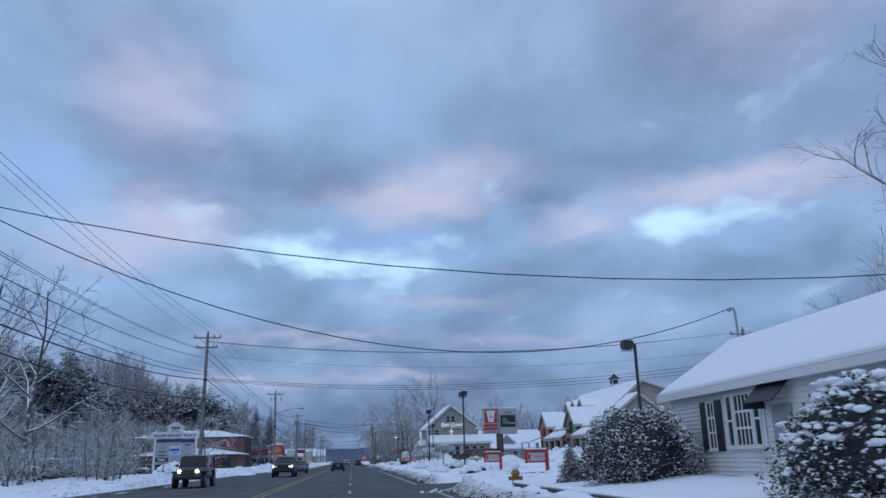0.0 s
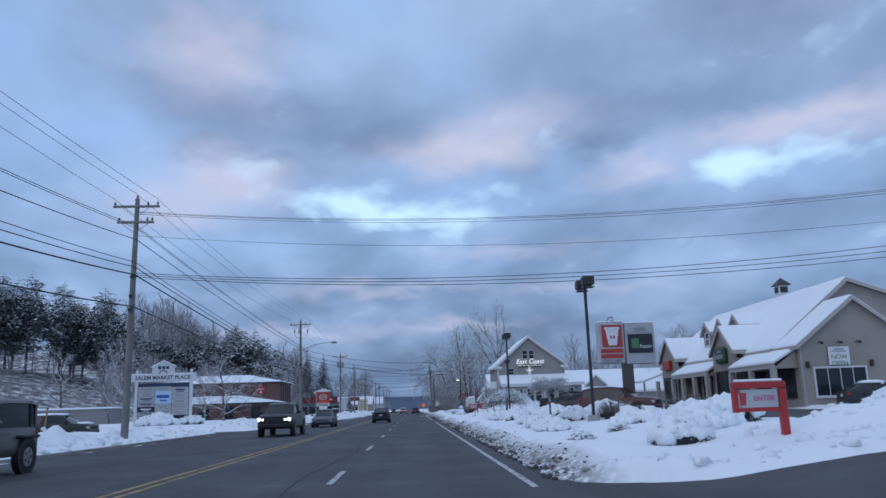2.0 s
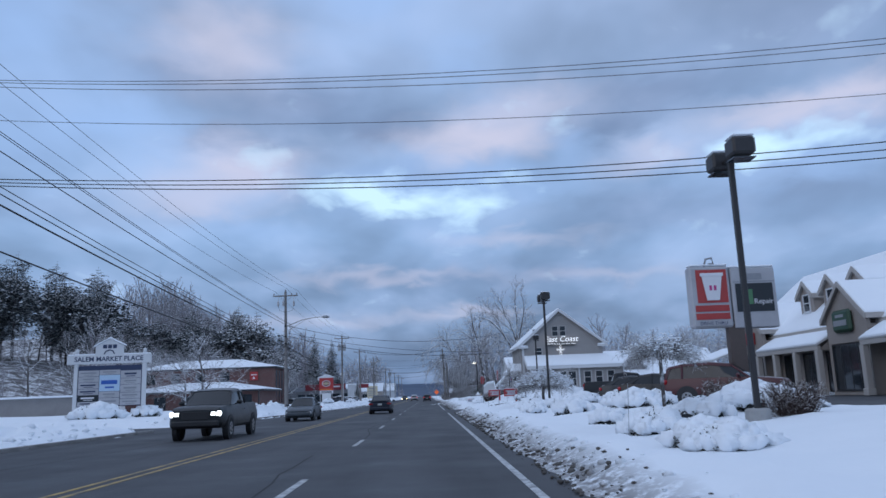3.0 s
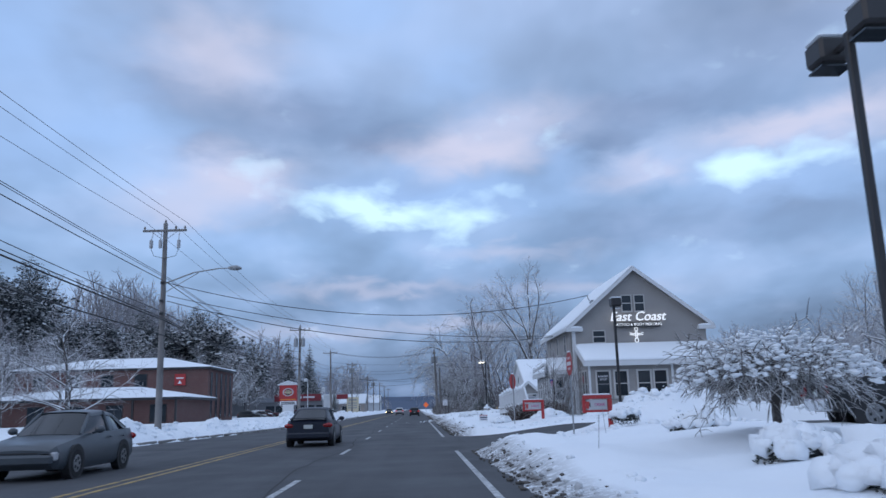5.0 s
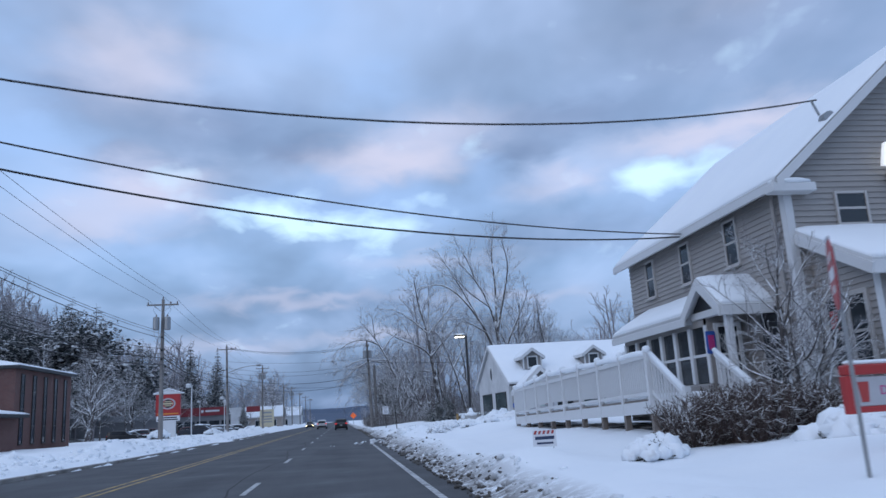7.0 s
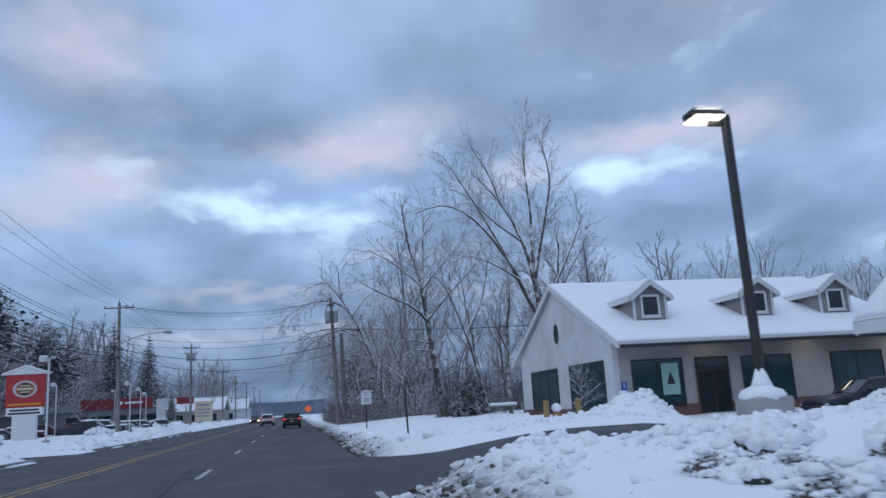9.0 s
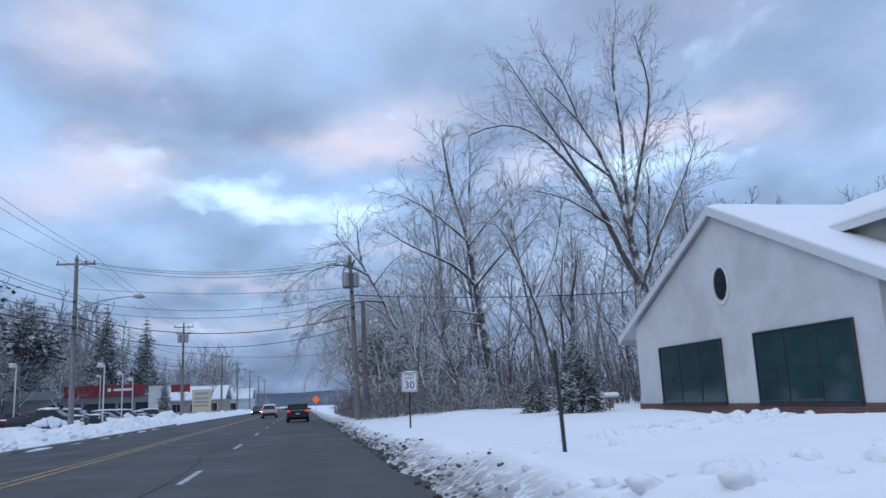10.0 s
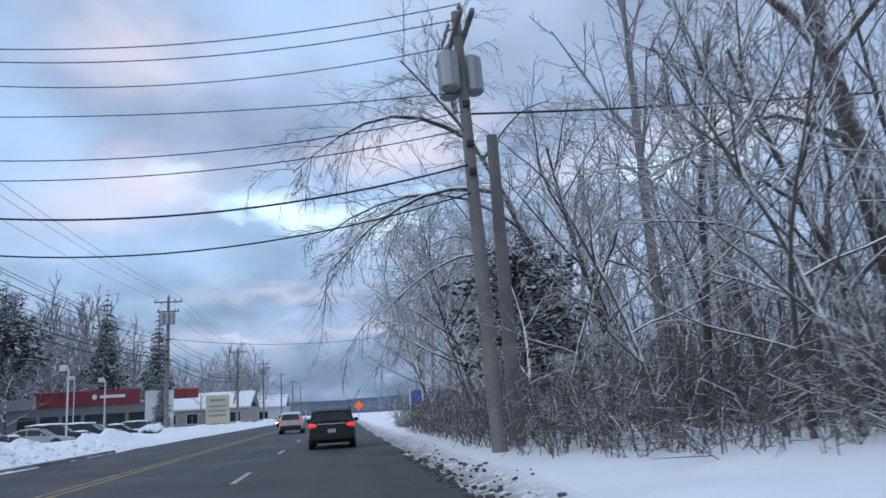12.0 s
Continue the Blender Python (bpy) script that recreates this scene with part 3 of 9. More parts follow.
def clods(name, spots, seed, label, mat=None):
    """Chunks of ploughed snow lying on the banks, as rough little polyhedra in one mesh."""
    rng = np.random.default_rng(seed)
    k = np.arange(12)
    th, ph = np.arccos(1 - 2 * (k + .5) / 12), math.pi * (1 + 5 ** .5) * k
    ball = np.stack([np.sin(th) * np.cos(ph), np.sin(th) * np.sin(ph), np.cos(th)], -1)
    bm = bmesh.new()
    for p in ball:
        bm.verts.new(p)
    bmesh.ops.convex_hull(bm, input=bm.verts)
    bm.verts.index_update()
    tri = np.array([[v.index for v in f.verts] for f in bm.faces])
    pts0 = np.array([v.co for v in bm.verts])
    bm.free()
    V, F = [], []
    for n, (x, y, z, r) in enumerate(spots):
        jit = pts0 * rng.uniform(.65, 1.25, (len(pts0), 1)) * np.array([rng.uniform(.8, 1.3), rng.uniform(.8, 1.3), rng.uniform(.55, .85)]) * r
        a = rng.uniform(0, 6.28)
        rot = np.array([[math.cos(a), -math.sin(a), 0], [math.sin(a), math.cos(a), 0], [0, 0, 1]])
        V.append(jit @ rot.T + np.array([x, y, z + r * .15]))
        F.append(tri + n * len(pts0))
    me = raw_mesh(name, np.concatenate(V), np.concatenate(F), mat or SNOW_ROADSIDE)
    single(name, me, mat or SNOW_ROADSIDE, 0, 0, 0, label=label, category="snow", kind="stuff")


def build_clods():
    rng = np.random.default_rng(61)
    spots = []

    def drop(x, y, r):
        spots.append((x, y, 0.0, r))
    for px, py, rx, ry, h in PILES:
        for _ in range(int(110 * rx * ry * .6) + 40):
            drop(px + rng.normal(0, rx * .62), py + rng.normal(0, ry * .62), .03 + .13 * rng.random() ** 2.6 * (.6 + h * .5))
    for _ in range(1300):
        drop(4.25 + abs(rng.normal(0, .42)), rng.uniform(20, 200), .02 + .075 * rng.random() ** 2)
    for a, b in DRIVES:
        for _ in range(190):
            drop(rng.uniform(4.6, 13), rng.choice((a - rng.uniform(.2, 2.4), b + rng.uniform(.2, 2.4))), .03 + .14 * rng.random() ** 2)
    s = np.array(spots)
    s[:, 2] = terrain_right(s[:, 0], s[:, 1])
    s = s[drive_mask(s[:, 0], s[:, 1]) < .15]
    clods("snow_clods", s, 62, "broken chunks of ploughed snow on the banks")
    d, y = .4 + np.abs(rng.normal(1.4, 1.3, 2600)), rng.uniform(34, 235, 2600)
    s = np.stack([left_edge(y) - d + .3, y, left_height(d, y), .04 + .16 * rng.random(2600) ** 2.2], -1)
    s = s[(left_height(d, y) > .12)]
    clods("snow_clods", s, 63, "broken chunks of ploughed snow along the far kerb")
    y = rng.uniform(20, 215, 3600)
    x = 3.9 + np.abs(rng.normal(0, .42, 3600))
    s = np.stack([x, y, np.maximum(terrain_right(x, y), 0) * 1.0 + .005, .012 + .055 * rng.random(3600) ** 2], -1)
    s = s[drive_mask(s[:, 0], s[:, 1]) < .3]
    clods("road_grit", s, 64, "dark grit and frozen slush thrown up along the road edge", GRIT)


build_clods()


def build_hills():
    """Low wooded hills at the end of the road, the haze painted into their colour."""
    # blue-grey is the haze of distance put into the base colour
    mat = material("distant_hill_with_haze", (.075, .105, .16), 0.95, spread=0.25, grain=0.02, bump=0)
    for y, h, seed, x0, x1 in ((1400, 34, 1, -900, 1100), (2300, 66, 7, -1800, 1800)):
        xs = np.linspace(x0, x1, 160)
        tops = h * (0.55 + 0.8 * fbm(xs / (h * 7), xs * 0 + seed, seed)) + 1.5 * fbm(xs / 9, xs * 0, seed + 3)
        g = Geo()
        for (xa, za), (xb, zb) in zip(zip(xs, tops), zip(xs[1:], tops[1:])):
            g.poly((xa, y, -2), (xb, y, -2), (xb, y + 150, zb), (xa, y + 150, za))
        single("backdrop", g, mat, 0, 0, 0, label="wooded hill ridge in the distance, blue grey with painted haze", category="hill", kind="structure")


build_hills()


# ---------------------------------------------------------------- building parts
def span_at(outline, z):
    """Where a horizontal line at z crosses a convex outline."""
    us = []
    for (u0, w0), (u1, w1) in zip(outline, outline[1:] + outline[:1]):
        if (w0 - z) * (w1 - z) <= 0 and w0 != w1:
            us.append(u0 + (u1 - u0) * (z - w0) / (w1 - w0))
    return (min(us), max(us)) if len(us) > 1 else None


def clapboards(outline, side, at, lap=0.13, thick=0.16):
    """A wall of a convex outline (u, z) faced with lapped boards. side: 's' looks to -y at y = at, 'w' to -x at x = at."""
    g = Geo()
    put3 = (lambda u, d, z: (u, at - d, z)) if side == "s" else (lambda u, d, z: (at - d, u, z))
    g.prism(outline, at + 0.004, at + thick, "y" if side == "s" else "x")
    zs = [w for _, w in outline]
    z = min(zs)
    while z < max(zs) - 0.01:
        z1 = min(z + lap, max(zs))
        a, b = span_at(outline, z + 1e-4), span_at(outline, z1 - 1e-4)
        if a and b:
            g.poly(put3(a[0], .036, z), put3(a[1], .036, z), put3(b[1], .004, z1), put3(b[0], .004, z1))
            g.poly(put3(a[0], .0, z), put3(a[1], .0, z), put3(a[1], .036, z), put3(a[0], .036, z))
        z = z1
    return g


WINDOW_MESHES = {}


def window(parent, x, y, z, w, h, side="s", bars=(1, 2), frame_mat=None, glass=None, border=0.09, name="window"):
    """A window centred at x, y with its foot at z: a frame with its panes and a sill."""
    frame_mat, glass = frame_mat or TRIM, glass or GLASS
    key = (round(w, 2), round(h, 2), bars, frame_mat.name, glass.name, border)
    if key not in WINDOW_MESHES:
        f = Geo()
        b, d = border, 0.05
        f.box(-w / 2 - b, -d, -b, -w / 2, .03, h + b, .008).box(w / 2, -d, -b, w / 2 + b, .03, h + b, .008)
        f.box(-w / 2, -d, h, w / 2, .03, h + b, .008).box(-w / 2, -d, -b, w / 2, .03, 0, .008)
        for i in range(1, bars[0]):
            u = -w / 2 + w * i / bars[0]
            f.box(u - .022, -.028, 0, u + .022, .02, h)
        for i in range(1, bars[1]):
            u = h * i / bars[1]
            f.box(-w / 2, -.03, u - .028, w / 2, .02, u + .028)
        p = Geo().box(-w / 2 + .002, -.012, .002, w / 2 - .002, -.004, h - .002)
        s = Geo().box(-w / 2 - b - .03, -.10, -b - .05, w / 2 + b + .03, .02, -b, .01)
        WINDOW_MESHES[key] = (f.mesh("window", frame_mat), p.mesh("pane", glass), s.mesh("sill", frame_mat))
    f, p, s = WINDOW_MESHES[key]
    ob = new(name, f)
    ob.parent = parent
    ob.matrix_basis = pose(x, y, z, 0, 0, 0 if side == "s" else -90)
    for nm, me in (("pane", p), ("sill", s)):
        c = new(nm, me)
        c.parent = ob
    return ob


def slope(g, a, b, c, d, thick=0.10):
    """A thick sheet through four corners."""
    a, b, c, d = map(Vector, (a, b, c, d))
    n = (b - a).cross(d - a).normalized()
    if n.z < 0:
        n = -n
    k = len(g.v)
    g.v += [tuple(p) for p in (a, b, c, d)] + [tuple(p + n * thick) for p in (a, b, c, d)]
    g.f += [tuple(k + i for i in q) for q in ((0, 1, 2, 3), (4, 5, 6, 7), (0, 1, 5, 4), (1, 2, 6, 5), (2, 3, 7, 6), (3, 0, 4, 7))]
    return g


def snow_slab(a, b, c, d, thick=0.11, n=14, seed=0, lump=0.03):
    """Snow lying on a roof slope a, b, c, d (eave a-b, ridge d-c), uneven and rounded towards its rim."""
    a, b, c, d = map(Vector, (a, b, c, d))
    nn = (b - a).cross(d - a).normalized()
    if nn.z < 0:
        nn = -nn
    g = Geo()
    wide, deep = max((b - a).length, .3), max((d - a).length, .3)

    def stops(length):
        k = min(.25, .10 / length), min(.4, .32 / length)
        inner = [k[1] + (1 - 2 * k[1]) * i / (n - 4) for i in range(n - 3)]
        return [0.0, k[0]] + inner + [1 - k[0], 1.0]
    us, ws = stops(wide), stops(deep)
    for w in ws:
        for u in us:
            p = (a * (1 - u) + b * u) * (1 - w) + (d * (1 - u) + c * u) * w
            rim = min(1.0, .30 + 2.6 * min(u * wide, (1 - u) * wide, w * deep + .03, (1 - w) * deep + .2))
            g.v.append(tuple(p + nn * (thick * rim + lump * rim * noise.noise(p * 0.9 + Vector((seed, 0, 0))))))
    m = n + 1
    g.f += [(j * m + i, j * m + i + 1, (j + 1) * m + i + 1, (j + 1) * m + i) for j in range(n) for i in range(n)]
    edge = [i for i in range(m)] + [j * m + n for j in range(1, m)] + [n * m + i for i in range(n - 1, -1, -1)] + [j * m for j in range(n - 1, 0, -1)]
    k = len(g.v)
    for e in edge:
        j, i = divmod(e, m)
        u, w = us[i], ws[j]
        g.v.append(tuple((a * (1 - u) + b * u) * (1 - w) + (d * (1 - u) + c * u) * w))
    q = len(edge)
    g.f += [(edge[i], edge[(i + 1) % q], k + (i + 1) % q, k + i) for i in range(q)]
    return g


def gable_y(parent, x0, x1, y0, y1, eave, top, over=0.35, mid=None, seed=0, snow=True, trim=None, eave_r=None):
    """A gable roof with its ridge along y, with barge boards and snow on both slopes."""
    mid = (x0 + x1) / 2 if mid is None else mid
    trim = trim or TRIM
    k = (top - eave) / (mid - x0)
    eave_r = eave if eave_r is None else eave_r
    kr = (top - eave_r) / (x1 - mid)
    zl, zr = eave - over * k, eave_r - over * kr
    a, b = y0 - over, y1 + over
    roof = Geo()
    slope(roof, (x0 - over, a, zl), (x0 - over, b, zl), (mid, b, top), (mid, a, top))
    slope(roof, (x1 + over, a, zr), (x1 + over, b, zr), (mid, b, top), (mid, a, top))
    part("roof", roof, trim, parent, "roof with pale soffit under a thick layer of snow")
    bar = Geo()
    for y in (a - .05, b):
        for xe, ze in ((x0 - over, zl), (x1 + over, zr)):
            bar.poly((xe, y, ze - .16), (mid, y, top - .16), (mid, y, top + .10), (xe, y, ze + .10))
            bar.poly((xe, y + .05, ze - .16), (mid, y + .05, top - .16), (mid, y + .05, top + .10), (xe, y + .05, ze + .10))
            bar.poly((xe, y, ze - .16), (mid, y, top - .16), (mid, y + .05, top - .16), (xe, y + .05, ze - .16))
            bar.poly((xe, y, ze + .10), (mid, y, top + .10), (mid, y + .05, top + .10), (xe, y + .05, ze + .10))
    for xe, ze in ((x0 - over, zl), (x1 + over, zr)):
        s = -1 if xe < mid else 1
        bar.box(min(xe, xe + s * .08), a, ze - .14, max(xe, xe + s * .08), b, ze + .05, .01)
    part("fascia", bar, trim, parent)
    if snow:
        for xe, ze in ((x0 - over, zl), (x1 + over, zr)):
            part("roof_snow", snow_slab((xe, a, ze + .11), (xe, b, ze + .11), (mid, b, top + .11), (mid, a, top + .11), seed=seed), SNOW, parent, "smooth white snow on the roof slope", True)


def gable_x(parent, x0, x1, y0, y1, eave, top, over=0.35, seed=0, trim=None, over_end=0.35):
    """A gable roof with its ridge along x."""
    trim = trim or TRIM
    mid = (y0 + y1) / 2
    k = (top - eave) / (mid - y0)
    ze = eave - over * k
    a, b = x0 - over_end, x1 + over_end
    roof = Geo()
    slope(roof, (a, y0 - over, ze), (b, y0 - over, ze), (b, mid, top), (a, mid, top))
    slope(roof, (a, y1 + over, ze), (b, y1 + over, ze), (b, mid, top), (a, mid, top))
    part("roof", roof, trim, parent, "roof with pale soffit under a thick layer of snow")
    bar = Geo()
    for x in (a - .05, b):
        for ye in (y0 - over, y1 + over):
            p = [(ye, ze - .18), (mid, top - .18), (mid, top + .10), (ye, ze + .10)]
            bar.prism(p, x, x + .05, "x")
    for ye, s in ((y0 - over, -1), (y1 + over, 1)):
        bar.box(a, min(ye, ye + s * .08), ze - .16, b, max(ye, ye + s * .08), ze + .05, .01)
    part("fascia", bar, trim, parent)
    for ye in (y0 - over, y1 + over):
        part("roof_snow", snow_slab((a, ye, ze + .11), (b, ye, ze + .11), (b, mid, top + .11), (a, mid, top + .11), seed=seed, n=18), SNOW, parent, "smooth white snow on the roof slope", True)


def shed_roof(parent, pts, seed=0, thick=.14):
    part("porch_roof", slope(Geo(), *pts), TRIM, parent)
    up = [(x, y, z + .11) for x, y, z in pts]
    part("porch_roof_snow", snow_slab(*up, thick=thick, seed=seed, n=10), SNOW, parent, "white snow on the porch roof", True)


def floodlight(parent, x, y, z):
    g = Geo().tube([(x, y, z), (x, y - .25, z + .12), (x, y - .4, z + .05)], .025, 6).box(x - .09, y - .58, z - .08, x + .09, y - .40, z + .08, .02)
    part("wall_lamp", g, METAL_DARK, parent, "black gooseneck wall lamp")


# ---------------------------------------------------------------- white house with shutters
def build_cape():
    h = thing("white_house", 0, 0, .3, label="low white clapboard house with dark shutters and snowy roof", category="house")
    x0, x1, y0, y1 = 10.35, 15.05, -2.0, 24.3
    part("wall", clapboards([(y0, 0), (y1, 0), (y1, 2.95), (y0, 2.95)], "w", x0, .12), SIDING_WHITE, h, "white clapboard wall")
    part("wall", Geo().prism([(x0 + .1, 0), (x1, 0), (x1, 2.95), (12.7, 4.5), (x0 + .1, 2.95)], y1 - .2, y1, "y"), SIDING_WHITE, h)
    part("wall", Geo().prism([(x0 + .1, 0), (x1, 0), (x1, 2.95), (12.7, 4.5), (x0 + .1, 2.95)], y0, y0 + .2, "y"), SIDING_WHITE, h)
    part("wall", Geo().box(x1 - .2, y0 + .2, 0, x1, y1 - .2, 2.95), SIDING_WHITE, h)
    gable_y(h, x0, x1, y0, y1, 2.9, 4.42, over=.3, seed=2)
    part("corner_board", Geo().box(x0 - .05, y1 - .12, 0, x0 + .06, y1 + .03, 2.9, .01), TRIM, h)
    part("frieze_board", Geo().box(x0 - .05, y0, 2.62, x0 - .002, y1, 2.9, .01), TRIM, h)
    # window with shutters, then the bay
    for yc in (21.49, 8.0):
        window(h, x0 - .03, yc, 1.1, .40, 1.25, "w", (2, 3), border=.05)
        for s in (-1, 1):
            g = Geo().box(x0 - .075, yc + s * .46 - .2, 1.0, x0 - .03, yc + s * .46 + .2, 2.4, .01)
            for k in range(14):
                g.box(x0 - .085, yc + s * .46 - .16, 1.06 + k * .095, x0 - .07, yc + s * .46 + .16, 1.11 + k * .095)
            part("shutter", g, SHUTTER_AND_SHADE, h, "black louvred shutter")
    part("window_surround", Geo().box(x0 - .07, 18.55, 1.02, x0 - .03, 20.55, 2.56, .01), TRIM, h, "white boarding round the front windows")
    for yc, w in ((20.27, .28), (19.55, .82), (18.83, .28)):
        window(h, x0 - .075, yc, 1.15, w, 1.28, "w", (1 if w < .5 else 4, 3 if w > .5 else 2), border=.05)
    aw = Geo()
    slope(aw, (x0 - .6, 17.1, 2.12), (x0 - .6, 18.5, 2.12), (x0 - .03, 18.5, 2.68), (x0 - .03, 17.1, 2.68), .03)
    aw.poly((x0 - .6, 18.5, 2.12), (x0 - .03, 18.5, 2.68), (x0 - .03, 18.5, 2.0), (x0 - .6, 18.5, 2.0))
    part("awning", aw, SHUTTER_AND_SHADE, h, "dark canvas awning over the door")
    part("door", Geo().box(x0 - .06, 17.3, 0, x0 - .03, 18.2, 2.05, .01), SIGN_GREY, h)
    for yc in (13.4, 11.4):
        window(h, x0 - .03, yc, 1.9, .5, .45, "w", (1, 1))
    mast = Geo().tube([(13.0, 24.4, 3.9), (12.95, 24.4, 5.55), (12.9, 24.38, 5.68), (12.75, 24.36, 5.66)], .04, 8).ball(12.74, 24.36, 5.62, .09, .09, .07, 8)
    part("service_mast", mast, METAL_GREY, h, "grey steel service mast")


build_cape()


# ---------------------------------------------------------------- shop with gables and porch
def build_shop():
    h = thing("shop_building", 0, 0, .5, label="tan stucco shop with steep gables and snowy roofs", category="shop building")
    X, B = 25.7, 0.0
    # main block
    part("wall", Geo().prism([(X, 0), (37.2, 0), (37.2, 6.2), (31.05, 8.35), (X, 4.1)], 81.0, 81.25, "y"), STUCCO_TAN, h, "tan stucco gable wall")
    part("wall", Geo().prism([(X, 0), (37.2, 0), (37.2, 6.2), (31.05, 8.35), (X, 4.1)], 103.0, 103.25, "y"), STUCCO_TAN, h)
    part("wall", Geo().box(X, 81.25, 0, X + .25, 103.0, 4.1), STUCCO_TAN, h)
    part("wall", Geo().box(36.95, 81.25, 0, 37.2, 103.0, 6.2), STUCCO_TAN, h)
    gable_y(h, X, 37.2, 81.0, 103.2, 4.1, 8.45, over=.45, mid=31.05, seed=5, trim=TRIM_TAN, eave_r=6.25)
    balcony = part("balcony", Geo().box(35.1, 79.7, 3.72, 38.2, 80.98, 3.84, .02), TRIM, h, "white railed balcony with a dark door")
    part("balcony_rail", Geo().box(36.3, 79.72, 4.72, 38.2, 79.8, 4.8).box(36.3, 79.72, 3.9, 38.2, 79.8, 3.96), TRIM, balcony)
    for k in range(12):
        part("baluster", Geo().box(36.34 + .16 * k, 79.74, 3.96, 36.39 + .16 * k, 79.78, 4.72), TRIM, balcony)
    part("balcony_door", Geo().box(35.3, 80.93, 3.86, 36.5, 80.985, 5.5, .01), SHUTTER_AND_SHADE, h, "dark upper door")
    part("annex_wall", Geo().box(33.4, 79.9, 0, 38.1, 80.95, 3.7), STUCCO_TAN, h)
    # lower gable towards the traffic
    part("wall", Geo().prism([(X, 0), (33.0, 0), (33.0, 4.0), (29.3, 6.8), (X, 4.0)], 77.7, 77.95, "y"), STUCCO_TAN, h, "tan stucco gable wall")
    part("wall", Geo().box(X, 77.95, 0, X + .25, 81.0, 4.1), STUCCO_TAN, h)
    part("wall", Geo().box(32.75, 77.95, 0, 33.0, 81.0, 4.0), STUCCO_TAN, h)
    gable_y(h, X, 33.0, 77.7, 80.6, 4.0, 6.8, over=.35, seed=8, trim=TRIM_TAN)
    window(h, 28.15, 77.67, .75, 3.2, 1.65, "s", (4, 1), border=.12)
    b = part("banner", Geo().box(27.5, 77.60, 2.6, 28.85, 77.64, 3.72, .01), SIGN_WHITE, h, "white banner above the window")
    lettering("banner_writing", "NOW\nOPEN", .40, SIGN_GREEN, b, FACE_SOUTH(28.17, 77.59, 2.88), depth=.004)
    part("banner_print", Geo().box(27.7, 77.585, 3.40, 28.65, 77.598, 3.46).box(27.85, 77.585, 3.52, 28.5, 77.598, 3.60), SIGN_GREY, b)
    for x in (26.95, 28.15, 29.35):
        floodlight(h, x, 77.68, 3.95)
    for x in (26.1, 30.2):
        part("wall_lantern", Geo().box(x - .1, 77.5, 2.45, x + .1, 77.68, 2.85, .03), METAL_DARK, h, "dark wall lantern")
    part("corner_board", Geo().box(X - .03, 77.66, 0, X + .12, 77.69, 4.0).box(X - .04, 77.66, 0, X - .004, 77.85, 4.0), TRIM_TAN, h)
    # cupola
    cup = part("cupola", Geo().box(31.1, 90.3, 8.5, 31.9, 91.1, 9.55, .03), TRIM, h, "small white roof cupola")
    part("cupola_roof", Geo().poly((30.9, 90.1, 9.55), (32.1, 90.1, 9.55), (31.5, 90.7, 10.2)).poly((32.1, 90.1, 9.55), (32.1, 91.3, 9.55), (31.5, 90.7, 10.2)).poly((32.1, 91.3, 9.55), (30.9, 91.3, 9.55), (31.5, 90.7, 10.2)).poly((30.9, 91.3, 9.55), (30.9, 90.1, 9.55), (31.5, 90.7, 10.2)), METAL_DARK, cup)
    part("cupola_vent", Geo().box(31.2, 90.26, 8.95, 31.8, 90.295, 9.4).box(31.06, 90.4, 8.95, 31.095, 91.0, 9.4), SHUTTER_AND_SHADE, cup)
    # gables on the front slope
    for yc, half, top, xf in ((86.9, 2.0, 5.95, X - 1.1), (99.3, 2.0, 6.1, X - 1.1), (94.7, .85, 7.05, X + .9), (91.7, .85, 7.05, X + .9), (88.75, .85, 7.05, X + .9)):
        z0 = top - half * .86
        part("gable_wall", Geo().prism([(yc - half, z0 if half > 1 else 4.3), (yc + half, z0 if half > 1 else 4.3), (yc + half, z0), (yc, top), (yc - half, z0)], xf, xf + .2, "x"), STUCCO_TAN, h)
        if half > 1:
            part("gable_wall", Geo().box(xf, yc - half, 2.75, xf + .2, yc + half, z0), STUCCO_TAN, h)
        else:
            part("dormer_side", Geo().box(xf + .2, yc - half, 4.5, xf + 2.6, yc - half + .1, z0), STUCCO_TAN, h)
            part("dormer_side", Geo().box(xf + .2, yc + half - .1, 4.5, xf + 2.6, yc + half, z0), STUCCO_TAN, h)
            window(h, xf - .02, yc, 5.2, .7, 1.0, "w", (1, 2))
        gable_x(h, xf, xf + (4.2 if half > 1 else 3.2), yc - half, yc + half, z0, top, over=.25, seed=yc, trim=TRIM_TAN, over_end=.2)
    sg = part("shop_sign", Geo().box(X - 1.4, 86.0, 3.3, X - 1.12, 87.8, 4.5, .15), SIGN_DARKGREEN, h, "dark green round-cornered shop sign")
    part("sign_print", Geo().box(X - 1.42, 86.25, 3.65, X - 1.402, 87.55, 3.95).box(X - 1.42, 86.5, 4.1, X - 1.402, 87.3, 4.25), SIGN_GREY, sg)
    part("shop_sign", Geo().box(X - 1.4, 98.4, 3.4, X - 1.12, 100.2, 4.2, .03), SIGN_RED, h, "small red shop sign")
    # porch roofs, posts and shop windows
    for ya, yb, s in ((77.9, 84.75, 3), (89.05, 97.2, 5)):
        shed_roof(h, ((X - 1.7, ya, 2.75), (X - 1.7, yb, 2.75), (X + .1, yb, 3.75), (X + .1, ya, 3.75)), s)
        part("porch_beam", Geo().box(X - 1.7, ya, 2.5, X - 1.5, yb, 2.74, .02), TRIM_TAN, h)
        part("porch_end", Geo().prism([(X - 1.6, 2.5), (X, 2.5), (X, 3.65)], ya + .1, ya + .2, "y"), STUCCO_TAN, h)
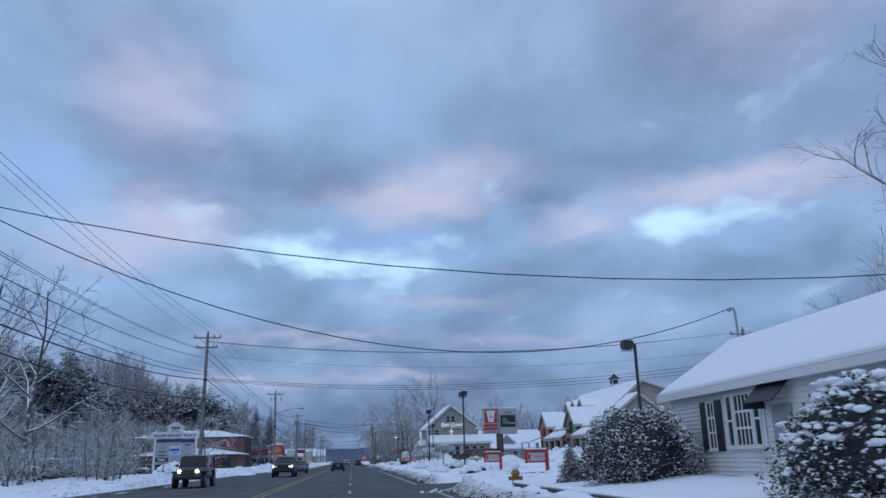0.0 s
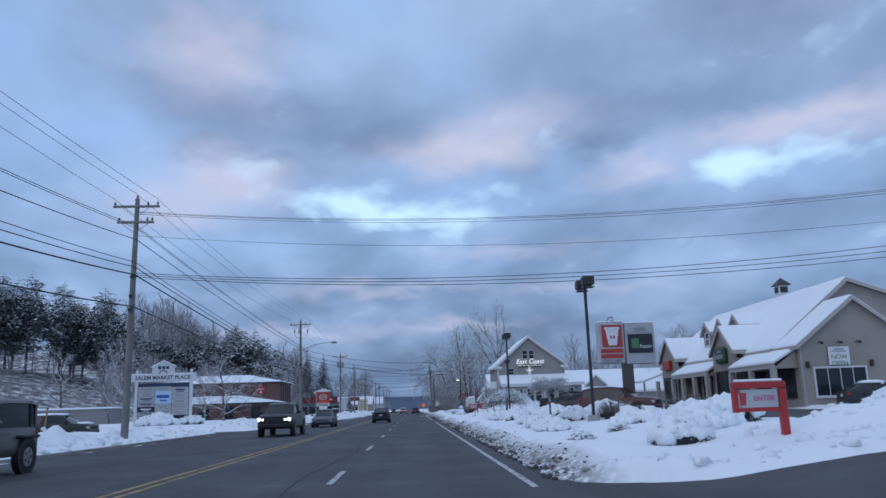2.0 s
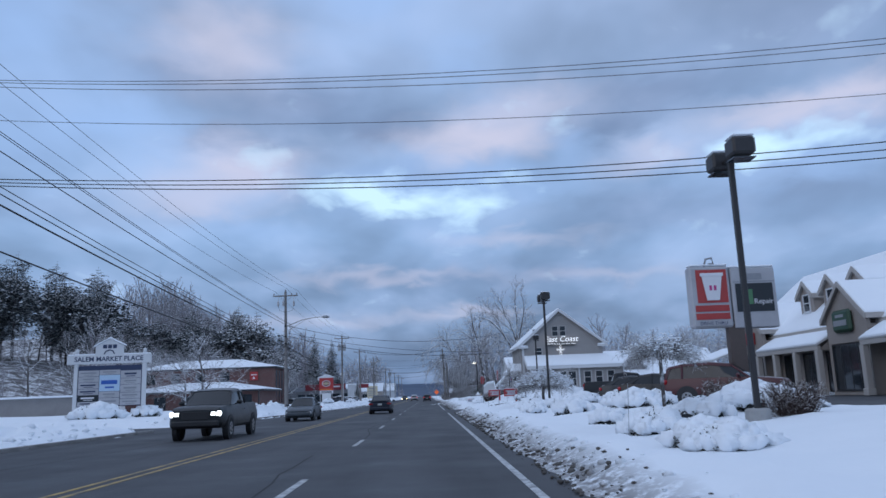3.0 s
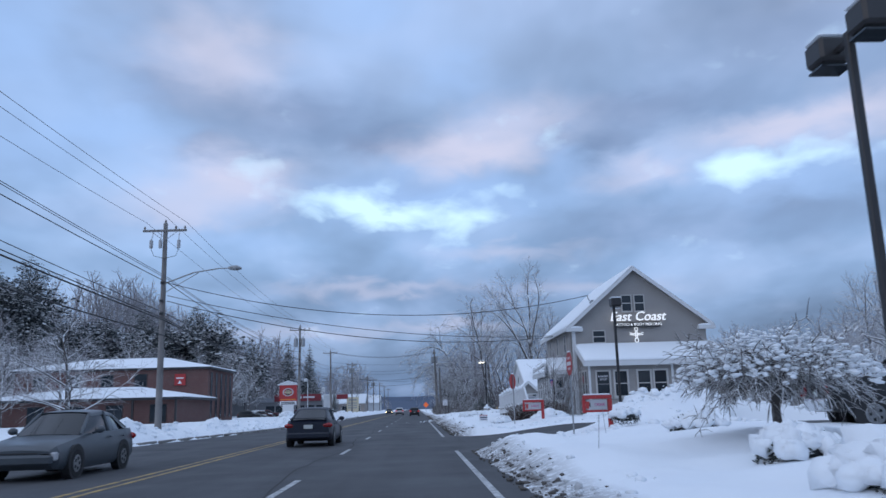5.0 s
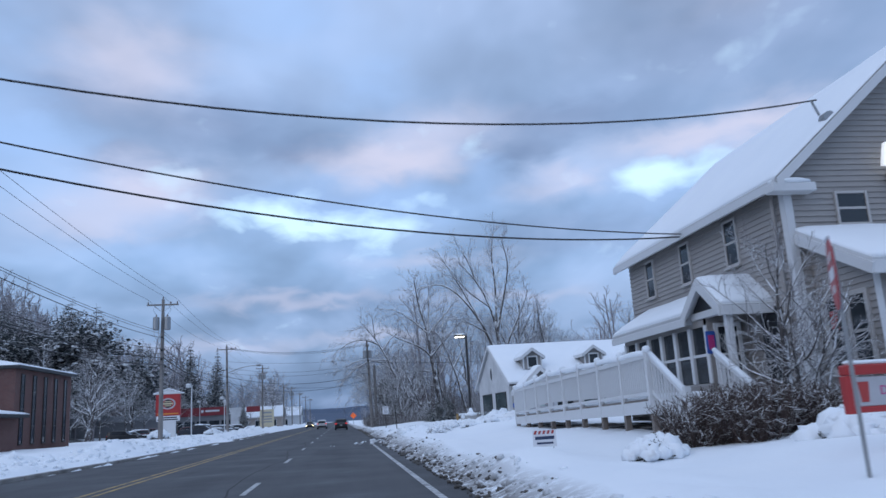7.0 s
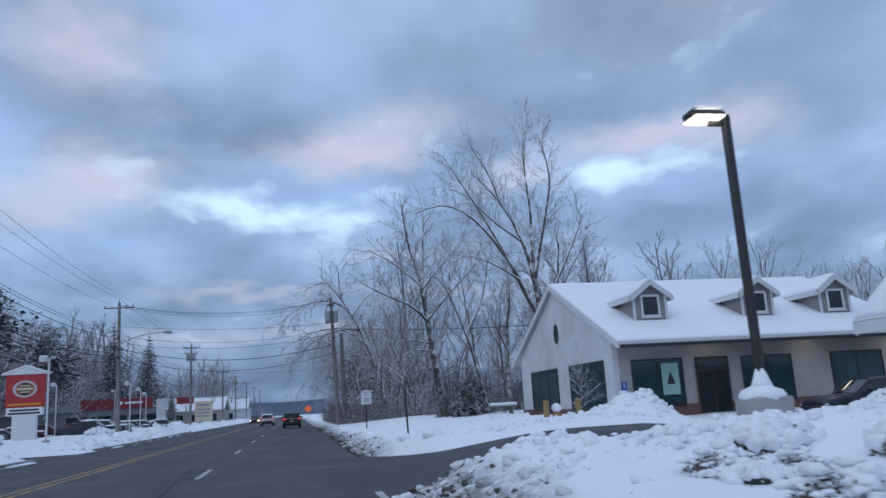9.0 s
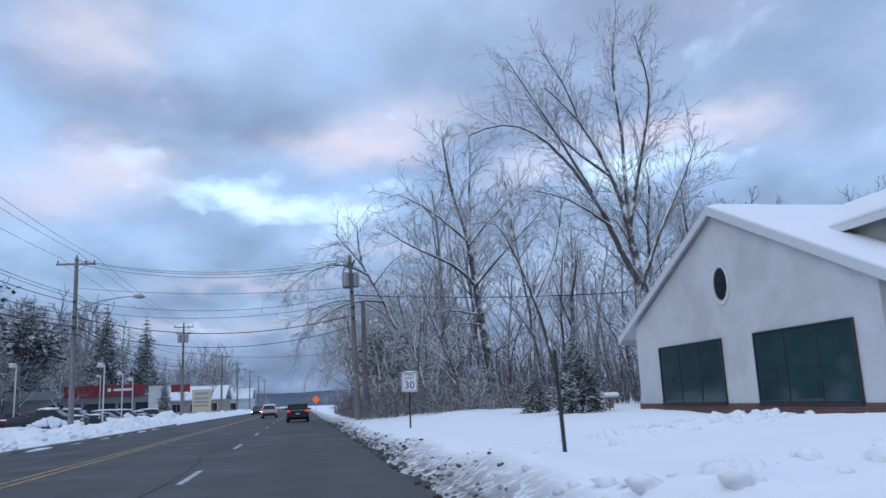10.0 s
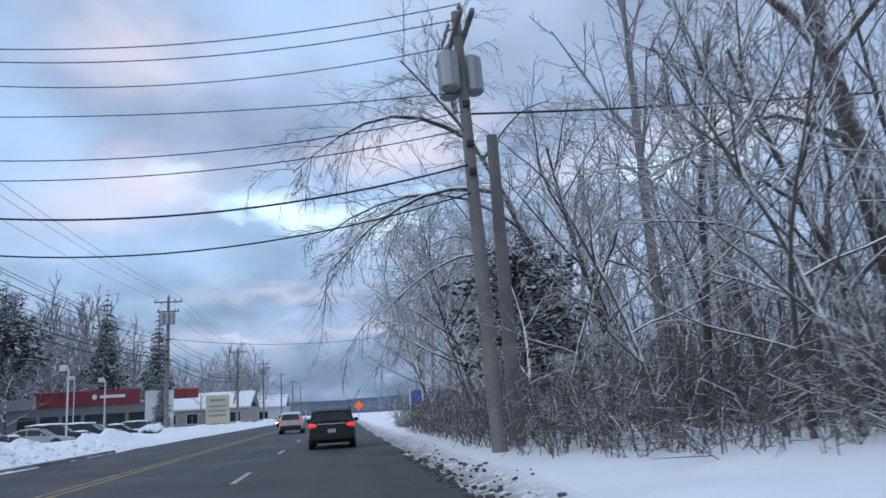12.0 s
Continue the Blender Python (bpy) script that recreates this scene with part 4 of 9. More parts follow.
    for y in (78.1, 81.3, 84.6, 89.2, 91.9, 94.6, 97.1, 101.4):
        part("porch_post", Geo().box(X - 1.75, y - .17, 0, X - 1.42, y + .17, 2.5, .03).box(X - 1.8, y - .22, 0, X - 1.37, y + .22, .35, .02), TRIM_TAN, h)
    part("low_wall", Geo().box(X - 1.72, 78.7, 0, X - 1.5, 80.2, .55, .02), STUCCO_TAN, h)
    for y, w, z, hh in ((79.9, 2.6, .75, 1.7), (83.2, 2.4, .1, 2.35), (90.4, 1.8, .1, 2.35), (93.2, 1.8, .1, 2.35), (95.8, 1.8, .1, 2.35)):
        window(h, X - .03, y, z, w, hh, "w", (3 if w > 2 else 2, 1), frame_mat=METAL_DARK, border=.06, name="shop_window")
    for yc in (86.9, 99.3):
        part("shop_front", Geo().box(X - 1.1, yc - 2.0, 0, X - .9, yc + 2.0, .25), STUCCO_TAN, h)
        for s in (-1, 1):
            part("shop_front", Geo().box(X - 1.1, yc + s * 1.85 - .15, .25, X - .9, yc + s * 1.85 + .15, 2.75), STUCCO_TAN, h)
            part("side_wall", Geo().box(X - .9, yc + s * 1.9 - .1, 0, X, yc + s * 1.9 + .1, 3.6), STUCCO_TAN, h)
        window(h, X - 1.06, yc, .3, 3.3, 2.35, "w", (4, 1), frame_mat=METAL_DARK, border=.06, name="shop_window")
    # side canopy of the far unit
    shed_roof(h, ((X - 2.3, 103.6, 2.5), (X - 2.3, 108.5, 2.5), (X + .4, 108.5, 3.4), (X + .4, 103.6, 3.4)), 9)
    for y in (103.9, 108.2):
        part("canopy_post", Geo().box(X - 2.2, y - .08, 0, X - 2.04, y + .08, 2.5, .01), TRIM_TAN, h)


build_shop()


# ---------------------------------------------------------------- tan house with the lit sign
def build_tan_house():
    h = thing("tan_house", 0, 0, .45, label="tan clapboard two storey house with snowy porch and lit sign", category="house")
    W, E, S, N = 12.0, 20.3, 125.8, 135.4
    part("wall", clapboards([(W, 0), (E, 0), (E, 5.7), (15.9, 9.05), (W, 5.7)], "s", S, .135), SIDING_TAN, h, "tan clapboard gable wall")
    part("wall", clapboards([(S, 0), (N, 0), (N, 5.55), (S, 5.55)], "w", W, .135), SIDING_TAN, h, "tan clapboard side wall")
    part("wall", Geo().box(E - .16, S + .2, 0, E, N, 5.6), SIDING_TAN, h)
    part("wall", Geo().prism([(W + .2, 0), (E, 0), (E, 5.7), (15.9, 9.05), (W + .2, 5.7)], N - .16, N, "y"), SIDING_TAN, h)
    gable_y(h, W, E, S, N, 5.75, 9.1, over=.38, mid=15.9, seed=11)
    for a, b in ((W - .5, W + .55), (E - .55, E + .5)):
        part("eave_return", Geo().box(a, S - .42, 5.22, b, S - .06, 5.42, .02), TRIM, h)
    for x in (W - .5, E - .55):
        part("return_snow", Geo().ball(x + .52, S - .25, 5.47, .55, .22, .09, 10), SNOW, h, "", True)
    part("corner_board", Geo().box(W - .05, S - .05, 0, W + .14, S - .028, 5.3).box(W - .05, S - .02, 0, W - .028, S + .16, 5.3), TRIM, h)
    part("downpipe", Geo().tube([(W - .12, S + .35, 5.3), (W - .12, S + .35, .2)], .05, 8), SIDING_TAN, h)
    for x in (15.45, 16.25):
        window(h, x, S - .03, 6.45, .56, .95, "s", (1, 2), border=.06, frame_mat=TRIM_HOUSE)
    window(h, 13.6, S - .03, 4.55, .70, .68, "s", (1, 2), border=.06, frame_mat=TRIM_HOUSE)
    # lit sign
    sign = part("wall_sign", Geo().box(14.55, S - .28, 5.42, 17.45, S - .06, 5.72, .05), SIGN_BLACK, h, "black wall sign with white lit letters")
    lettering("sign_script", "East Coast", .80, LIT_WHITE, sign, pose(16.0, S - .30, 6.05, 90, 0, 0), depth=.05, shear=.25)
    lettering("sign_writing", "TATTOO & BODY PIERCING", .235, LIT_WHITE, sign, FACE_SOUTH(16.0, S - .285, 5.57), depth=.01)
    orn = Geo()
    for ring in ([(15.92 + .11 * math.cos(a), S - .1, 4.62 + .13 * math.sin(a)) for a in np.linspace(0, 6.28, 13)], [(15.92 + .09 * math.cos(a), S - .1, 5.30 + .12 * math.sin(a)) for a in np.linspace(0, 6.28, 13)],
                 [(15.50, S - .1, 5.08), (15.72, S - .1, 5.02), (15.92, S - .1, 5.06), (16.12, S - .1, 5.02), (16.34, S - .1, 5.08)], [(15.50, S - .1, 4.98), (15.74, S - .1, 4.94), (16.10, S - .1, 4.94), (16.34, S - .1, 4.98)],
                 [(15.88, S - .1, 4.74), (15.86, S - .1, 4.95), (15.88, S - .1, 5.18)], [(15.96, S - .1, 4.74), (15.98, S - .1, 4.95), (15.96, S - .1, 5.18)]):
        orn.tube(ring, .026, 6)
    part("sign_ornament", orn, LIT_WHITE, sign, "white lit cross-shaped ornament")
    part("meter", Geo().tube([(13.28, S - .05, 7.0), (13.28, S - .28, 7.0)], .16, 10).tube([(13.0, S - .1, 7.45), (13.12, S - .12, 7.1)], .03, 6), METAL_GREY, h, "grey service bracket with insulators")
    # enclosed front porch
    px0, px1, py = 12.4, 21.9, 123.9
    part("porch_wall", clapboards([(px0, .38), (17.35, .38), (17.35, 3.2), (px0, 3.2)], "s", py, .135), SIDING_TAN, h, "tan clapboard porch wall")
    part("porch_wall", clapboards([(17.35, .38), (px1, .38), (px1, 3.2), (17.35, 3.2)], "s", py + .12, .135), SIDING_TAN, h)
    part("porch_wall", clapboards([(py, .38), (S, .38), (S, 4.3), (py, 3.2)], "w", px0, .135), SIDING_TAN, h)
    part("porch_wall", Geo().box(px1 - .16, py + .2, .3, px1, S, 3.2), SIDING_TAN, h)
    part("foundation", Geo().box(px0 + .05, py + .05, -.3, px1 - .05, S, .38), CONCRETE, h, "grey concrete foundation")
    shed_roof(h, ((px0 - .3, py - .4, 3.22), (px1 + .3, py - .4, 3.22), (px1 - 1.2, S - .02, 4.3), (px0 - .3, S - .02, 4.3)), 13, .12)
    part("porch_fascia", Geo().box(px0 - .32, py - .46, 3.0, px1 + .32, py - .38, 3.26, .01), TRIM, h)
    part("porch_fascia", slope(Geo(), (px0 - .36, py - .42, 3.0), (px0 - .31, py - .42, 3.0), (px0 - .31, S, 4.1), (px0 - .36, S, 4.1), .22), TRIM, h)
    for x in (px0 + .03, 17.35, px1 - .05):
        part("corner_board", Geo().box(x - .07, py - .05, .38, x + .07, py - .028, 3.1), TRIM, h)
    for x in (13.22, 14.28, 15.65, 16.62):
        window(h, x, py - .03, 1.28, .70, 1.40, "s", (1, 2), border=.11, frame_mat=TRIM_HOUSE)
    for x in (18.2, 19.35, 20.55):
        window(h, x, py + .09, 1.55, .62, 1.10, "s", (1, 2), border=.10, frame_mat=TRIM_HOUSE)
    for y in (124.45, 125.2):
        window(h, px0 - .03, y, 1.28, .50, 1.45, "w", (1, 2), border=.1, frame_mat=TRIM_HOUSE)
    note = part("window_sign", Geo().box(12.90, py - .085, 1.98, 13.54, py - .075, 2.64), SIGN_BLACK, h, "dark window sign with white writing")
    lettering("window_writing", "BARBER\nSHOP", .17, SIGN_WHITE, note, FACE_SOUTH(13.22, py - .088, 2.32), depth=.002)
    part("neon_sign", Geo().box(12.33, 125.1, 2.1, 12.345, 125.35, 2.5), SIGN_RED, h, "red window sign")
    # upper side windows
    for y in (128.3, 131.0, 133.6):
        window(h, W - .03, y, 4.15, .56, 1.1, "w", (1, 2), border=.06, frame_mat=TRIM_HOUSE)
    # side porch with lower roof
    V = W - 1.1
    shed_roof(h, ((V - .25, 128.75, 2.85), (V - .25, 134.0, 2.85), (W - .02, 134.0, 3.55), (W - .02, 128.75, 3.55)), 17)
    part("side_porch_fascia", Geo().box(V - .3, 128.7, 2.66, V - .24, 134.05, 2.86, .01), TRIM, h)
    part("side_porch_wall", clapboards([(128.1, .3), (133.7, .3), (133.7, 1.2), (128.1, 1.2)], "w", V, .12), SIDING_TAN, h, "tan clapboard porch wall")
    part("side_porch_wall", Geo().box(V, 128.1, 2.6, V + .12, 133.7, 2.84), SIDING_TAN, h)
    part("side_porch_wall", Geo().box(V + .12, 133.55, .3, W, 133.7, 2.84), SIDING_TAN, h)
    part("side_porch_wall", clapboards([(V, .3), (W, .3), (W, 2.95), (V, 2.95)], "s", 128.1, .12), SIDING_TAN, h)
    for k in range(7):
        part("side_porch_post", Geo().box(V - .03, 128.1 + k * .91, 1.2, V + .12, 128.26 + k * .91, 2.62, .01), TRIM, h)
    part("side_porch_glass", Geo().box(V + .05, 128.2, 1.22, V + .08, 133.6, 2.6), GLASS, h, "dark porch glazing")
    part("side_porch_rail", Geo().box(V, 128.3, 1.86, V + .1, 133.5, 1.93), TRIM, h)
    window(h, V + .5, 128.07, 1.2, .5, 1.35, "s", (1, 2), border=.1)
    neon = part("open_sign", Geo().box(V - .12, 127.98, 1.9, V + .14, 128.02, 2.45, .02), SIGN_BLUE, h, "red and blue lit open sign")
    part("neon_tube", Geo().box(V - .07, 127.96, 2.0, V + .09, 127.979, 2.35, .01), SIGN_PINK, neon)
    # entry gable
    gable_x(h, V - .02, W + .1, 127.0, 128.7, 2.98, 3.62, over=.16, seed=19, over_end=.22)
    part("entry_gable", Geo().prism([(127.0, 2.95), (128.7, 2.95), (127.85, 3.58)], V - .05, V + .05, "x"), SHUTTER_AND_SHADE, h)
    part("entry_beam", Geo().box(V - .08, 126.9, 2.78, V + .1, 128.75, 2.95, .01), TRIM, h)
    part("entry_post", Geo().box(V - .08, 126.92, .75, V + .08, 127.08, 2.78, .01), TRIM, h)
    part("entry_door", Geo().box(W - .07, 126.5, .8, W - .03, 127.4, 2.85, .01), SHUTTER_AND_SHADE, h, "dark entry door")


LIT_WHITE = material("lit_sign_letters", (.80, .80, .82), 0.5, bump=0, emit=(.92, .96, 1.0), power=0.6)
build_tan_house()


def build_deck():
    """The white railed ramp and stairs along the tan house's side."""
    d = thing("porch_deck", 0, 0, .35, label="white railed wooden deck and ramp covered in snow", category="deck")
    x0, x1 = 9.0, 10.75
    fz = lambda y: 1.02 - .06 * max(0, y - 136.5)
    ya, yb = 127.4, 141.6
    part("floor", slope(Geo(), (x0, ya, fz(ya) - .1), (x1, ya, fz(ya) - .1), (x1, yb, fz(yb) - .1), (x0, yb, fz(yb) - .1), .1), WOOD_DECK, d)
    part("snow_cover", snow_slab((x0 + .1, ya + .1, fz(ya)), (x1, ya + .1, fz(ya)), (x1, yb, fz(yb)), (x0 + .1, yb, fz(yb)), .12, 10), SNOW, d, "", True)
    part("skirt_board", Geo().prism([(ya, fz(ya) - .34), (yb, fz(yb) - .34), (yb, fz(yb) - .05), (ya, fz(ya) - .05)], x0 - .04, x0 - .003, "x"), TRIM, d)
    part("end_board", Geo().box(x0, ya - .04, fz(ya) - .38, x1, ya - .003, fz(ya)), TRIM, d)
    rail = Geo()
    for z, t in ((.98, .05), (.12, .04)):
        rail.prism([(ya, fz(ya) + z - t), (yb, fz(yb) + z - t), (yb, fz(yb) + z + t), (ya, fz(ya) + z + t)], x0 - .03, x0 + .06, "x")
    part("handrail", rail, TRIM, d)
    n = 112
    bal = Geo().box(-.02, -.02, .1, .02, .02, .96).mesh("baluster", TRIM)
    for k in range(n):
        y = ya + .1 + (yb - ya - .2) * k / (n - 1)
        b = new("baluster", bal)
        b.parent = d
        b.matrix_basis = pose(x0 + .015, y, fz(y))
    for k in range(9):
        y = ya + .05 + (yb - ya - .1) * k / 8
        p = part("post", Geo().box(x0 - .06, y - .06, fz(y) - .34, x0 + .08, y + .06, fz(y) + 1.08, .01), TRIM, d)
        part("leg", Geo().box(x0 - .02, y - .07, -.3, x0 + .12, y + .07, fz(y) - .34), WOOD_DECK, d, "dark wooden leg")
        part("post_cap", Geo().ball(x0 + .01, y, fz(y) + 1.13, .11, .11, .09, 8), SNOW, p, "", True)
    part("rail_snow", Geo().tube([(x0 + .015, y, fz(y) + 1.05 + .02 * math.sin(y * 3)) for y in np.arange(ya, yb, .5)], .075, 8), SNOW, d, "", True)
    # solid black block added in place of the shade beneath the floor
    part("understructure", Geo().box(x0 + .3, ya + .3, -.3, x1 - .1, yb - .3, fz(yb) - .4), SHUTTER_AND_SHADE, d, "black block standing in for the shade under the deck")
    # stairs towards the road
    for k in range(5):
        z = fz(ya) - .17 * (k + 1)
        part("step", Geo().box(x0 + .2, ya - .3 * (k + 1), z - .05, x1 - .15, ya - .3 * k + .02, z, .01), WOOD_DECK, d)
        part("step_snow", Geo().box(x0 + .25, ya - .3 * (k + 1) + .02, z, x1 - .2, ya - .3 * k, z + .07, .03), SNOW, d)
    for x in (x0 + .05, x1 - .1):
        st = Geo()
        st.prism([(ya, fz(ya) + .9), (ya - 1.7, fz(ya) - .05), (ya - 1.7, fz(ya) + .05), (ya, fz(ya) + 1.0)], x - .03, x + .05, "x")
        st.prism([(ya, fz(ya) + .1), (ya - 1.7, fz(ya) - .82), (ya - 1.7, fz(ya) - .72), (ya, fz(ya) + .2)], x - .03, x + .05, "x")
        for k in range(11):
            y = ya - .15 * (k + .5)
            st.box(x - .015, y - .018, fz(ya) + .12 - .55 * .15 * (k + .5), x + .025, y + .018, fz(ya) + .93 - .55 * .15 * (k + .5))
        st.box(x - .06, ya - 1.8, -.3, x + .08, ya - 1.66, fz(ya) + .2, .01)
        part("stair_rail", st, TRIM, d)
        part("rail_snow", Geo().tube([(x + .01, ya, fz(ya) + 1.04), (x + .01, ya - .85, fz(ya) + .56), (x + .01, ya - 1.7, fz(ya) + .09)], .06, 8), SNOW, d, "", True)


build_deck()


# ---------------------------------------------------------------- low white office with dormers
def build_office():
    h = thing("office_building", 0, 0, .5, label="low white stucco office with dormers and a snowy roof", category="office building")
    x0, x1, y0, y1 = 15.7, 30.5, 173.6, 187.4
    mid = 180.5
    out = [(y0, .26), (y1, .26), (y1, 3.3), (mid, 6.5), (y0, 3.2)]
    part("wall", Geo().prism(out, x0, x0 + .25, "x"), STUCCO_WHITE, h, "white stucco gable wall")
    # front wall coloured darker than the gable for the eave's shade
    part("wall", Geo().box(x0 + .25, y0, .26, x1, y0 + .25, 3.2), STUCCO_EAVE_SHADE, h, "stucco front wall, the eave's shade in its colour")
    part("wall", Geo().box(x0 + .25, y1 - .25, .26, x1, y1, 3.2), STUCCO_WHITE, h)
    part("wall", Geo().prism(out, x1 - .25, x1, "x"), STUCCO_WHITE, h)
    part("brick_base", Geo().box(x0 - .06, y0 - .06, -.95, x1 + .06, y1 + .06, .25, .01), BRICK, h, "red brick plinth")
    gable_x(h, x0, x1, y0 - .9, y1 + .9, 3.05, 6.6, over=.35, seed=23, over_end=.22)
    # soffit takes the same shade-darkened stucco colour
    part("soffit", Geo().box(x0 + .2, y0 - 1.2, 2.85, x1 + .3, y0, 2.93), STUCCO_EAVE_SHADE, h)
    part("gutter", Geo().box(x0 - .2, y0 - 1.44, 2.72, x1 + .2, y0 - 1.335, 2.86, .02), METAL_DARK, h, "dark eave gutter")
    for x in (20.1, 25.0, 29.4):
        part("soffit_lamp", Geo().box(x - .35, y0 - .85, 2.80, x + .35, y0 - .6, 2.848, .01), LIT_WARM, h, "lit lamp under the eave")
    # gable end openings
    for yc, w in ((183.1, 4.4), (176.8, 4.3)):
        window(h, x0 - .03, yc, .31, w, 2.0, "w", (3, 1), frame_mat=METAL_DARK, glass=GLASS_TEAL, border=.05, name="shop_window")
    ov = Geo()
    for k in range(18):
        a = 2 * math.pi * k / 18
        b = 2 * math.pi * (k + 1) / 18
        for r0, r1 in ((1.0, 1.25),):
            ov.poly(*[(x0 - .05, 180.5 + math.cos(t) * .40 * r, 4.1 + math.sin(t) * .55 * r) for t, r in ((a, r0), (b, r0), (b, r1), (a, r1))])
            ov.poly(*[(xx, 180.5 + math.cos(t) * .40 * 1.25, 4.1 + math.sin(t) * .55 * 1.25) for xx, t in ((x0 - .05, a), (x0 - .05, b), (x0, b), (x0, a))])
    oval = part("oval_window", ov, TRIM, h, "white framed oval window")
    part("pane", Geo().tube([(x0 - .02, 180.5, 4.1), (x0 + .02, 180.5, 4.1)], .46, 18), GLASS, oval).matrix_basis = Matrix.Translation((0, 180.5, 4.1)) @ Matrix.Diagonal((1, .87, 1.15, 1)) @ Matrix.Translation((0, -180.5, -4.1))
    # front openings
    for xc, w, z, hh, b in ((17.7, 2.3, .31, 1.9, 2), (23.0, 2.4, .31, 1.85, 2), (27.6, 2.6, .31, 1.85, 2)):
        window(h, xc, y0 - .03, z, w, hh, "s", (b, 1), frame_mat=METAL_DARK, glass=GLASS_TEAL, border=.05, name="shop_window")
    door = part("door", Geo().box(19.5, y0 - .08, -.50, 21.1, y0 - .03, 2.25, .01), METAL_DARK, h, "dark double entrance door")
    part("door_glass", Geo().box(19.6, y0 - .10, -.1, 20.25, y0 - .082, 1.6).box(20.35, y0 - .10, -.1, 21.0, y0 - .082, 1.6).box(19.6, y0 - .10, 1.75, 21.0, y0 - .082, 2.15), GLASS, door)
    part("poster", Geo().box(17.85, y0 - .11, .7, 18.65, y0 - .1, 2.05), SIGN_TEAL, h, "pale green poster with a dark tree shape")
    part("poster_print", Geo().poly((18.05, y0 - .115, 1.15), (18.45, y0 - .115, 1.15), (18.25, y0 - .115, 1.7)), SHUTTER_AND_SHADE, h)
    acc = part("parking_sign", Geo().box(15.97, y0 - .04, 1.0, 16.22, y0 - .02, 1.35, .005), SIGN_BLUE, h, "small blue accessible parking sign")
    part("sign_print", Geo().ball(16.09, y0 - .045, 1.27, .03, .005, .03, 8).box(16.07, y0 - .05, 1.1, 16.105, y0 - .042, 1.23).box(16.07, y0 - .05, 1.1, 16.17, y0 - .042, 1.125), SIGN_WHITE, acc)
    # dormers
    for xc in (18.1, 23.5, 27.6):
        yf, half, z0, top = 174.4, .78, 5.22, 5.78
        dm = part("dormer", Geo().prism([(xc - half, 3.9), (xc + half, 3.9), (xc + half, z0), (xc, top - .05), (xc - half, z0)], yf, yf + .15, "y").box(xc - half, yf + .15, 3.9, xc - half + .1, yf + 3.5, z0).box(xc + half - .1, yf + .15, 3.9, xc + half, yf + 3.5, z0), SIDING_GREY, h, "grey clapboard dormer")
        w = window(dm, xc, yf - .03, 4.28, .72, .82, "s", (1, 1), border=.1)
        for s in (-1, 1):
            part("dormer_corner", Geo().box(xc + s * half - .06, yf - .03, 3.9, xc + s * half + .06, yf - .002, z0), TRIM, dm)
        gable_y(h, xc - half, xc + half, yf, yf + 3.3, z0, top, over=.24, seed=xc)


GLASS_TEAL = glass_material("tinted_shop_glass", (.018, .045, .05), 0.08)
SIGN_TEAL = material("pale_green_poster", (.30, .50, .45), 0.5, bump=0.02)
LIT_WARM = material("lit_lamp_glass", (.8, .78, .7), 0.4, bump=0, emit=(1.0, .93, .78), power=4.0)
build_office()


def build_kiosk():
    k = thing("roofed_sign", 12.87, 152.75, .3, label="roofed directory sign with tan clapboard gable on brick base", category="sign")
    part("base", Geo().box(-1.75, -.35, -.3, 1.75, .35, .60, .02), BRICK, k, "red brick base")
    part("base_cap", Geo().box(-1.82, -.42, .60, 1.82, .42, .67, .02), CONCRETE, k)
    part("base_snow", Geo().box(-1.8, -.40, .67, 1.8, .40, .74, .03), SNOW, k)
    for x in (-1.0, .82):
        part("post", Geo().box(x, -.12, .67, x + .18, .12, 2.1, .01), TRIM, k)
    for n, z in enumerate((.80, 1.17, 1.54)):
        p = part("sign_panel", Geo().box(-.76, -.27, z, .76, -.13, z + .34, .01), SIGN_DIM, k, "white directory sign panel")
        part("sign_print", Geo().box(-.62, -.285, z + .12, .58, -.272, z + .22).box(-.40, -.285, z + .05, .36, -.272, z + .08), SIGN_RED if n == 1 else SIGN_GREY, p)
    part("panel_snow", Geo().box(-.76, -.26, 1.88, -.05, -.14, 2.06, .03), SNOW, k)
    part("gable", clapboards([(-1.15, 2.1), (1.15, 2.1), (0, 3.18)], "s", -.5, .11), SIDING_GREY, k, "grey clapboard gable")
    part("gable", Geo().prism([(-1.15, 2.1), (1.15, 2.1), (0, 3.18)], .4, .5, "y"), SIDING_GREY, k)
    part("ceiling_board", Geo().box(-1.2, -.5, 2.03, 1.2, .5, 2.1), TRIM, k)
    gable_y(k, -1.15, 1.15, -.5, .5, 2.12, 3.2, over=.22, seed=29)


build_kiosk()


# ---------------------------------------------------------------- buildings across the road
def hip_roof(parent, x0, x1, y0, y1, z, top, inset, over=.6, seed=0):
    a, b, c, d = x0 - over, x1 + over, y0 - over, y1 + over
    r0, r1, m = x0 + inset, x1 - inset, (y0 + y1) / 2
    part("roof", Geo().box(a, c, z - .25, b, d, z, .02), SHUTTER_AND_SHADE, parent, "dark eaves")
    for k, q in enumerate((((a, c, z), (b, c, z), (r1, m, top), (r0, m, top)), ((b, c, z), (b, d, z), (r1, m + .01, top), (r1, m, top)),
              ((b, d, z), (a, d, z), (r0, m, top), (r1, m, top)), ((a, d, z), (a, c, z), (r0, m, top), (r0, m + .01, top)))):
        part("roof_snow", snow_slab(*q, thick=.12, n=8, seed=seed + k), SNOW, parent, "white snow on the hipped roof", True)


